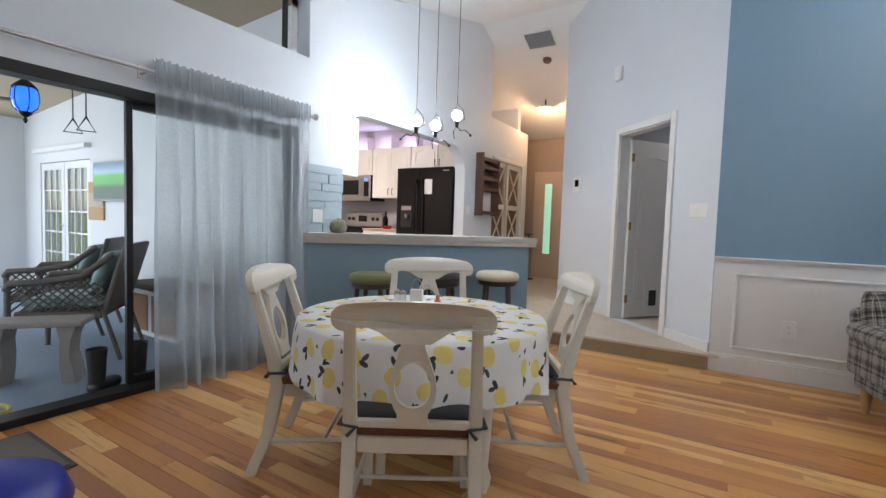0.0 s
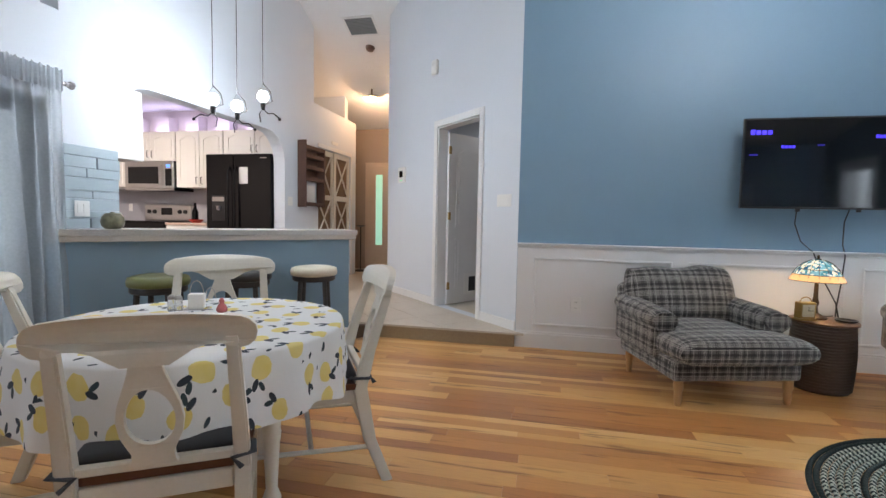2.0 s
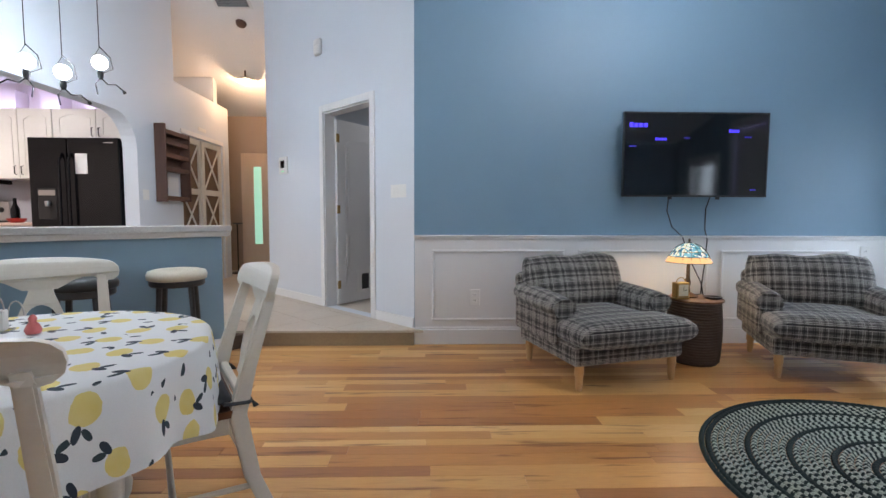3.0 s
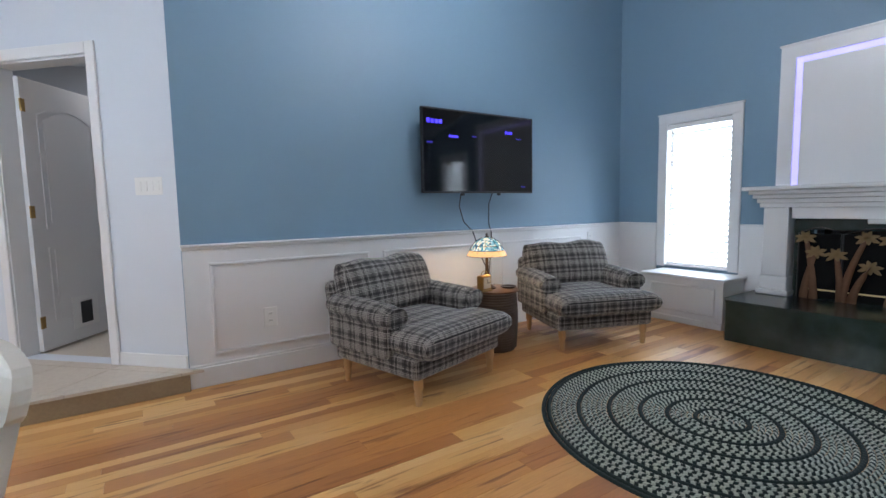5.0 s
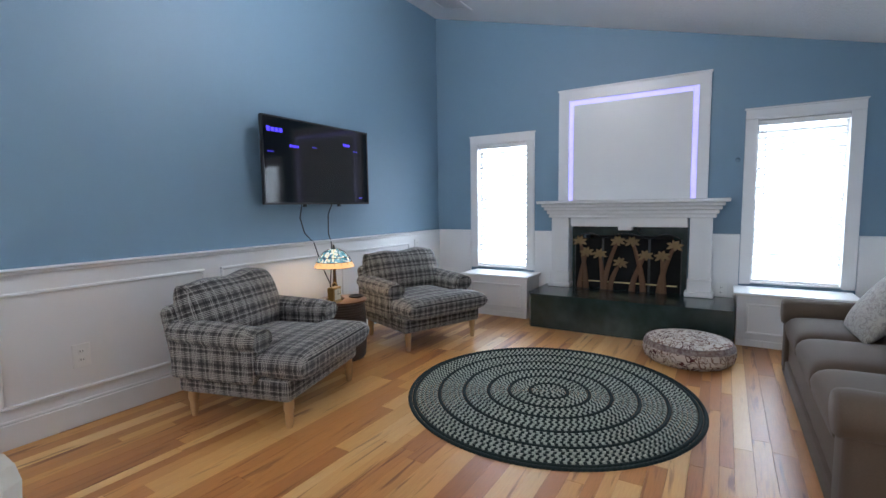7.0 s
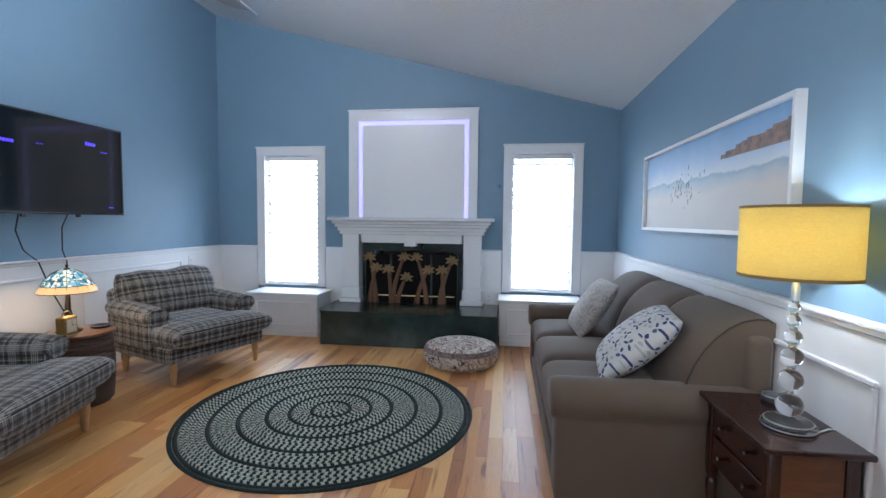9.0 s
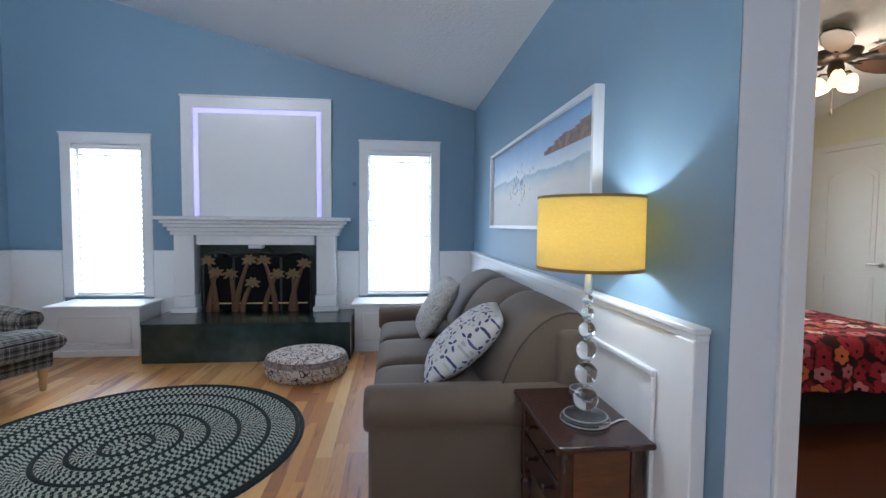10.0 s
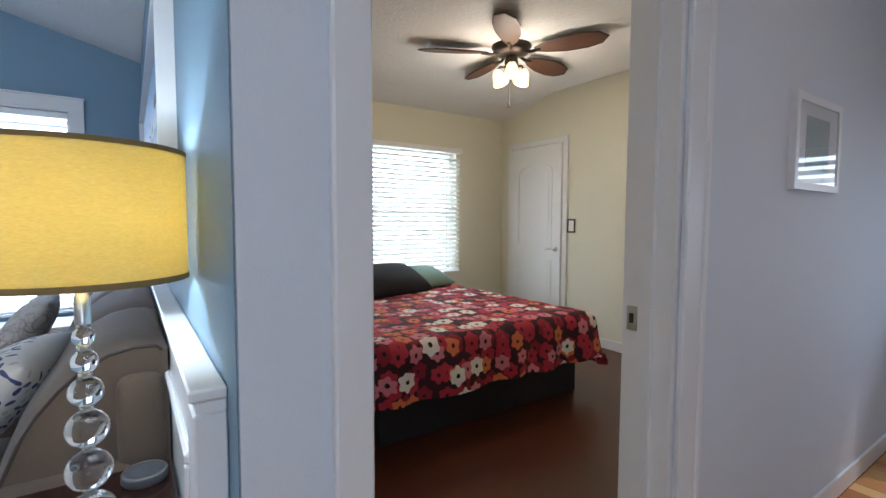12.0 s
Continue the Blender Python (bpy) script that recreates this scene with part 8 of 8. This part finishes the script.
bd = thing("bed", pose(0, 0, 0), "double bed with a red floral comforter and dark base", "bed")
part("base", box(B(), 2.27, 4.25, -2.50, -0.95, 0.0, 0.26, 0.01), mat("black_bed_base", (0.015, 0.014, 0.016), None, 0.8), bd)
part("mattress", box(B(), 2.22, 4.28, -2.54, -0.92, 0.261, 0.50, 0.05, 3), WHITE, bd, smooth=60)
b = B()
nu, nv = 60, 60
vs, where = {}, {}
for i in range(nu + 1):
    for j in range(nv + 1):
        x, y = 1.905 + 2.0 * i / nu, -2.92 + 2.34 * j / nv
        ex, ey = max(0, 2.22 - x), max(0, -2.54 - y) + max(0, y + 0.92)
        over = max(ex, ey)
        z = 0.575 + 0.014 * noise.noise(Vector((x * 5, y * 5, 0))) + 0.006 * noise.noise(Vector((x * 17, y * 17, 3)))
        xx, yy = x, y
        if over > 0:
            wave = 0.025 * math.sin((y if ex >= ey else x) * 17 + 1.1 * math.sin((x + y) * 6))
            drop = min(over, 0.5)
            z -= drop * (1.0 if drop > 0.06 else drop / 0.06)
            if ex > 0:
                xx = 2.22 - min(ex, 0.05) - 0.10 * ex - wave * min(1, ex * 5)
            if ey > 0:
                s = -1 if y < -1.7 else 1
                yy = (-2.54 if s < 0 else -0.92) + s * (min(ey, 0.05) + 0.10 * ey + wave * min(1, ey * 5))
        vs[i, j] = b.verts.new((xx, yy, z))
        where[vs[i, j]] = (i, j)
for i in range(nu):
    for j in range(nv):
        b.faces.new((vs[i, j], vs[i + 1, j], vs[i + 1, j + 1], vs[i, j + 1]))
uvl = b.loops.layers.uv.new("UVMap")
for fc in b.faces:
    for lo in fc.loops:
        i, j = where[lo.vert]
        lo[uvl].uv = (2.0 * i / nu, 2.34 * j / nv)
part("comforter", b, flower_cloth(), bd, "red comforter printed with white and pink flowers", smooth=80)
solo("bed_pillow", cushion(B(), 0.45, 0.70, 0.18, 3, 16, 0.5), mat("black_pillow_cotton", (0.012, 0.013, 0.018), None, 0.9), pose(3.72, -1.75, 0.69, 0, -24, 8), "black bed pillow leaning on another", "pillow", smooth=80)
solo("bed_pillow", cushion(B(), 0.45, 0.66, 0.16, 3, 16, 0.5), mat("sage_pillow_cotton", (0.22, 0.33, 0.29), (0.19, 0.29, 0.255), 0.9), pose(3.98, -2.18, 0.66, 0, -14, 0), "sage green bed pillow lying at the headboard", "pillow", smooth=80)

FBR = mat("dark_bronze_fan", (0.045, 0.035, 0.03), (0.07, 0.055, 0.045), 0.35, 0.7)
BLADE = mat("brown_wicker_blade", (0.13, 0.06, 0.035), (0.09, 0.04, 0.025), 0.5, scale=30, fine=200, bump=0.5)
cf = thing("ceiling_fan", pose(2.66, -2.20, 2.41), "bronze ceiling fan with brown leaf blades and lit shades", "ceiling fan")
top = 2.385 + 0.216 * (BX - 2.66) - 2.41
part("downrod", tube(B(), [(0, 0, 0.15), (0, 0, top)], 0.013, 10), FBR, cf)
part("canopy", turned(B(), [(0.02, -0.09), (0.06, -0.06), (0.075, 0.0)], 20), FBR, cf, "", pose(0, 0, top), smooth=50)
part("motor", turned(B(), [(0.05, -0.02), (0.12, 0.0), (0.145, 0.04), (0.14, 0.09), (0.09, 0.13), (0.03, 0.16)], 28), FBR, cf, smooth=50)
part("light_hub", turned(B(), [(0.02, -0.14), (0.045, -0.11), (0.05, -0.06), (0.04, -0.02)], 20), FBR, cf, smooth=50)
lp = [(0.18, 0.02), (0.26, 0.055), (0.38, 0.082), (0.52, 0.085), (0.62, 0.062), (0.67, 0.0)]
lp = lp + [(x, -y) for x, y in reversed(lp[:-1])]
for k in range(5):
    a = 62 + 72 * k
    bl_ = part("blade", prism(B(), [lp], lambda u, v: (u, v, -0.003), lambda u, v: (u, v, 0.004)), BLADE, cf, "brown leaf-shaped blade", pose(0, 0, 0.0, 0, 0, a) @ pose(0, 0, 0, -13, 0, 0))
    part("blade_rim", tube(B(), [(u, v, 0) for u, v in lp + lp[:1]], 0.006, 5), FBR, bl_)
    part("blade_iron", tube(B(), [(0.08, 0, 0.01), (0.14, 0, -0.012), (0.22, 0, -0.004)], 0.012, 6), FBR, bl_)
AMB = mat("lit_amber_bell", (0.85, 0.60, 0.30), None, 0.4, emit=((1.0, 0.60, 0.24), 2.6))
for k in range(3):
    a = radians(20 + 120 * k)
    d = Vector((math.cos(a), math.sin(a), 0))
    ar_ = part("lamp_arm", tube(B(), [d * 0.03 + Vector((0, 0, -0.09)), d * 0.09 + Vector((0, 0, -0.075)), d * 0.115 + Vector((0, 0, -0.10))], 0.008, 6), FBR, cf)
    part("bell_shade", turned(B(), [(0.02, 0.0), (0.035, -0.02), (0.048, -0.06), (0.058, -0.105)], 20, cap=False), AMB, ar_, "lit amber glass bell", Matrix.Translation(d * 0.12 + Vector((0, 0, -0.10))) @ pose(0, 0, 0, -22 * math.sin(a), 22 * math.cos(a), 0) @ pose(0, 0, 0, 0, 0, 0), smooth=60)
part("pull_chain", tube(B(), [(0.02, 0, -0.12), (0.02, 0, -0.33)], 0.002, 5), FBR, cf)
part("pull_knob", turned(B(), [(0.003, -0.38), (0.009, -0.37), (0.006, -0.345), (0.003, -0.33)], 10), FBR, cf, "", pose(0.02, 0, 0))
point_lamp("ceiling_fan_light", (2.66, -2.20, 2.14), 21, (1.0, 0.80, 0.56), 0.2)

# small framed picture on the entry wall
sp3 = thing("small_picture", pose(0.775, -1.968, 1.486, 0, 0, -90), "small white framed print under glass", "picture")
part("frame", prism(B(), [rect(-0.215, 0.215, -0.165, 0.165), rect(-0.19, 0.19, -0.14, 0.14)], lambda u, v: (u, -0.022, v), lambda u, v: (u, 0, v)), WHITE, sp3)
part("mount", box(B(), -0.191, 0.191, -0.012, -0.002, -0.141, 0.141), SWITCH, sp3)
part("print", box(B(), -0.11, 0.11, -0.0135, -0.0125, -0.09, 0.095), mat("green_grey_print", (0.16, 0.22, 0.18), (0.30, 0.35, 0.34), 0.5, scale=18, var=1.5), sp3, "green-grey photograph")
GLAZE = mat("picture_glazing", (0.95, 0.97, 0.97), None, 0.0, transmission=1.0, bump=0.0)
gl = part("glazing", box(B(), -0.19, 0.19, -0.0185, -0.0165, -0.14, 0.14), GLAZE, sp3)
gl.visible_shadow = False

# window in the back wall, with its blind
wb = tagged(thing("window_4", pose(0, 0, 0, 0, 0, -90), "white framed window behind the entry with slatted blinds", "window"), kind="structure")
part("casing", prism(B(), [rect(-0.46, 0.62, 0.62, 1.72), rect(-0.38, 0.54, 0.70, 1.64)], lambda u, v: (3.178, u, v), lambda u, v: (3.199, u, v)), WHITE, wb)
bl = thing("window_blind", pose(0, 0, 0, 0, 0, -90), "white slatted blind in the entry window", "blind")
blinds(bl, -0.375, 0.535, 0.705, 1.635, 3.235, 0.05, 0.046, 40)

# unseen lights: added downlights, and an assumed hanging bowl in the living room
CAN = mat("lit_downlight", (1, 1, 1), None, 0.5, emit=((0.97, 0.97, 1.0), 6.0))
# Fill downlights added where the camera never looks
for x, y in ((-1.3, 2.9), (-0.6, 0.7), (-0.35, -1.75)):
    pitch = math.degrees(math.atan(0.2585)) if y > 0 else 0
    dl = thing("recessed_light", pose(x, y, roof(y), pitch, 0, 0), "unseen round recessed ceiling light, added as fill", "ceiling light", "recessed lights")
    part("trim_ring", turned(B(), [(0.085, -0.006), (0.09, 0.0), (0.068, 0.0), (0.07, -0.006), (0.085, -0.006)], 28, cap=False), SWITCH, dl, smooth=40)
    part("lens", turned(B(), [(0.068, -0.003), (0.0001, -0.003)], 28, cap=False), CAN, dl)
    area_lamp("added_downlight_lamp", look((x, y, roof(y) - 0.02), (x, y, 0)), 0.13, 0.13, 5 if y > 0 else 3, (0.97, 0.97, 1.0) if y > 0 else (1.0, 0.76, 0.62))
# Unseen source lighting the upper walls; bowl shape and place are assumed
bowl = thing("hanging_bowl_light", pose(1.9, 2.75, roof(2.75) - 0.30), "unseen ceiling light, assumed as a hanging opal bowl", "ceiling light")
part("stem", tube(B(), [(0, 0, 0.01), (0, 0, 0.30)], 0.012, 8), FBR, bowl)
part("bowl", turned(B(), [(0.0001, 0.0), (0.09, 0.012), (0.15, 0.05), (0.17, 0.09)], 28, cap=False), bpy.data.materials["lit_opal_glass"], bowl, smooth=60)
point_lamp("unseen_bowl_lamp", (1.9, 2.75, roof(2.75) - 0.17), 112, (0.97, 0.98, 1.0), 0.12)
# ---- floor pieces ----
def plank_material(name, per_object):
    m = bpy.data.materials.new(name)
    m.use_nodes = True
    n, l = m.node_tree.nodes, m.node_tree.links
    p = n["Principled BSDF"]
    p.inputs["Roughness"].default_value = 0.34
    if per_object:
        rnd = n.new("ShaderNodeObjectInfo").outputs["Random"]
    else:
        rnd = n.new("ShaderNodeNewGeometry").outputs["Random Per Island"]
    geo = n.new("ShaderNodeNewGeometry")
    add = n.new("ShaderNodeVectorMath")
    add.operation = "MULTIPLY_ADD"
    comb = n.new("ShaderNodeCombineXYZ")
    for i in range(3):
        l.new(rnd, comb.inputs[i])
    add.inputs[1].default_value = (37, 53, 71)
    l.new(comb.outputs[0], add.inputs[0])
    l.new(geo.outputs["Position"], add.inputs[2])
    mp = n.new("ShaderNodeMapping")
    mp.inputs["Scale"].default_value = (0.8, 11.0, 1.0)
    l.new(add.outputs[0], mp.inputs[0])
    grain = n.new("ShaderNodeTexNoise")
    grain.inputs["Scale"].default_value, grain.inputs["Detail"].default_value, grain.inputs["Distortion"].default_value = 2.2, 6, 0.6
    fine = n.new("ShaderNodeTexNoise")
    fine.inputs["Scale"].default_value, fine.inputs["Detail"].default_value = 14, 4
    l.new(mp.outputs[0], grain.inputs["Vector"])
    l.new(mp.outputs[0], fine.inputs["Vector"])
    tone = n.new("ShaderNodeValToRGB")
    els = tone.color_ramp.elements
    els[0].color, els[1].color = (0.34, 0.135, 0.042, 1), (0.74, 0.46, 0.19, 1)
    for pos_, c in ((0.10, (0.40, 0.155, 0.042)), (0.28, (0.51, 0.222, 0.062)), (0.5, (0.60, 0.297, 0.092)), (0.72, (0.66, 0.355, 0.118))):
        e = els.new(pos_)
        e.color = (*c, 1)
    l.new(rnd, tone.inputs[0])
    streak = n.new("ShaderNodeValToRGB")
    els = streak.color_ramp.elements
    els[0].position, els[0].color = 0.31, (0.40, 0.28, 0.20, 1)
    els[1].position, els[1].color = 0.41, (1, 1, 1, 1)
    l.new(grain.outputs["Fac"], streak.inputs[0])
    mul = n.new("ShaderNodeMix")
    mul.data_type, mul.blend_type = "RGBA", "MULTIPLY"
    mul.inputs[0].default_value = 0.9
    l.new(tone.outputs[0], mul.inputs[6])
    l.new(streak.outputs[0], mul.inputs[7])
    ov = n.new("ShaderNodeMix")
    ov.data_type, ov.blend_type = "RGBA", "OVERLAY"
    ov.inputs[0].default_value = 0.22
    l.new(mul.outputs[2], ov.inputs[6])
    l.new(fine.outputs["Fac"], ov.inputs[7])
    l.new(ov.outputs[2], p.inputs["Base Color"])
    bp = n.new("ShaderNodeBump")
    bp.inputs["Strength"].default_value, bp.inputs["Distance"].default_value = 0.08, 0.002
    l.new(fine.outputs["Fac"], bp.inputs["Height"])
    l.new(bp.outputs[0], p.inputs["Normal"])
    return m


PLANK = plank_material("hickory_plank", True)
PLANKS = plank_material("hickory_planks_joined", False)
floor_ob = bpy.data.objects["floor"]
rng = random.Random(12)
WIDTHS = (0.062, 0.083, 0.083, 0.104)
LENS = (0.6, 0.8, 1.0, 1.25, 1.5, 1.8)
meshes = {}
for L, PW in [(L, w) for L in LENS for w in sorted(set(WIDTHS))]:
    b = box(B(), 0.0003, L - 0.0003, 0.0003, PW - 0.0003, -0.012, 0.0)
    bmesh.ops.bevel(b, geom=[e for e in b.edges if all(v.co.z > -0.001 for v in e.verts)], offset=0.0007, segments=1, affect="EDGES")
    meshes[L, PW] = finish("plank", b, PLANK)
rest = B()
placed = 0
y = -3.2
while y < YN - 0.04:
    PW = min(rng.choice(WIDTHS), YN - 0.03 - y) if y < YN - 0.16 else 0.083
    PW = PW if PW in WIDTHS else 0.083
    if y < 0 < y + PW:
        y = 0.0
    x = XW - rng.uniform(0, 0.8)
    xe = XE if y > -0.001 else CX0 - 0.013
    while x < xe:
        L = rng.choice(LENS)
        if x < XW - 0.01 or x + L > xe or not (-1.9 < x < 2.6 and 0.75 < y < 4.5) or placed >= 300:
            a, c = max(x, XW - 0.01), min(x + L, xe)
            if c - a > 0.02:
                v = [rest.verts.new(q) for q in ((a + 0.0003, y + 0.0003, -0.012), (c - 0.0003, y + 0.0003, -0.012), (c - 0.0003, y + PW - 0.0003, -0.012), (a + 0.0003, y + PW - 0.0003, -0.012), (a + 0.0012, y + 0.0012, 0), (c - 0.0012, y + 0.0012, 0), (c - 0.0012, y + PW - 0.0012, 0), (a + 0.0012, y + PW - 0.0012, 0))]
                for f in ((4, 5, 6, 7), (0, 1, 5, 4), (1, 2, 6, 5), (2, 3, 7, 6), (3, 0, 4, 7)):
                    rest.faces.new([v[i] for i in f])
        else:
            ob = new("plank", meshes[L, PW])
            ob.parent = floor_ob
            ob.location = (x, y, 0)
            placed += 1
        x += L
    y += PW
tagged(part("planks", rest, PLANKS, floor_ob), kind="stuff")


# diagonal hall tiles, clipped to the raised floor
def clip(poly, a, b_, c):
    """The part of a polygon where a x + b y <= c."""
    out = []
    for p, q in zip(poly, poly[1:] + poly[:1]):
        dp, dq = a * p[0] + b_ * p[1] - c, a * q[0] + b_ * q[1] - c
        if dp <= 0:
            out.append(p)
        if (dp < 0 < dq) or (dq < 0 < dp):
            f = dp / (dp - dq)
            out.append((p[0] + (q[0] - p[0]) * f, p[1] + (q[1] - p[1]) * f))
    return out


raised = bpy.data.objects["floor_raised"]
TS = 0.42
R1 = ((0, -1, -4.517), (0, 1, 6.53), (1, 1, 4.628), (-1, 0, 3.9))
R2 = ((0, -1, -6.53), (0, 1, 9.0), (1, 0, -1.892), (-1, 0, 6.2))
for region in (R1, R2):
    for i in range(-30, 31):
        for j in range(-30, 31):
            cx, cy = -1.0 + (i + j) * TS * 0.7071, 5.2 + (i - j) * TS * 0.7071
            h = TS * 0.7071 - 0.004
            poly = [(cx - h, cy), (cx, cy - h), (cx + h, cy), (cx, cy + h)]
            for a, b_, c in region:
                poly = clip(poly, a, b_, c)
                if len(poly) < 3:
                    break
            if len(poly) >= 3:
                t = part("tile", prism(B(), [poly], lambda u, v: (u, v, STEP - 0.019), lambda u, v: (u, v, STEP)), TILE, raised)
setting("floor_laundry", box(B(), -1.7, 0.88, 4.8, 6.94, STEP - 0.019, STEP - 0.006), TILE, "beige laundry floor", "floor")
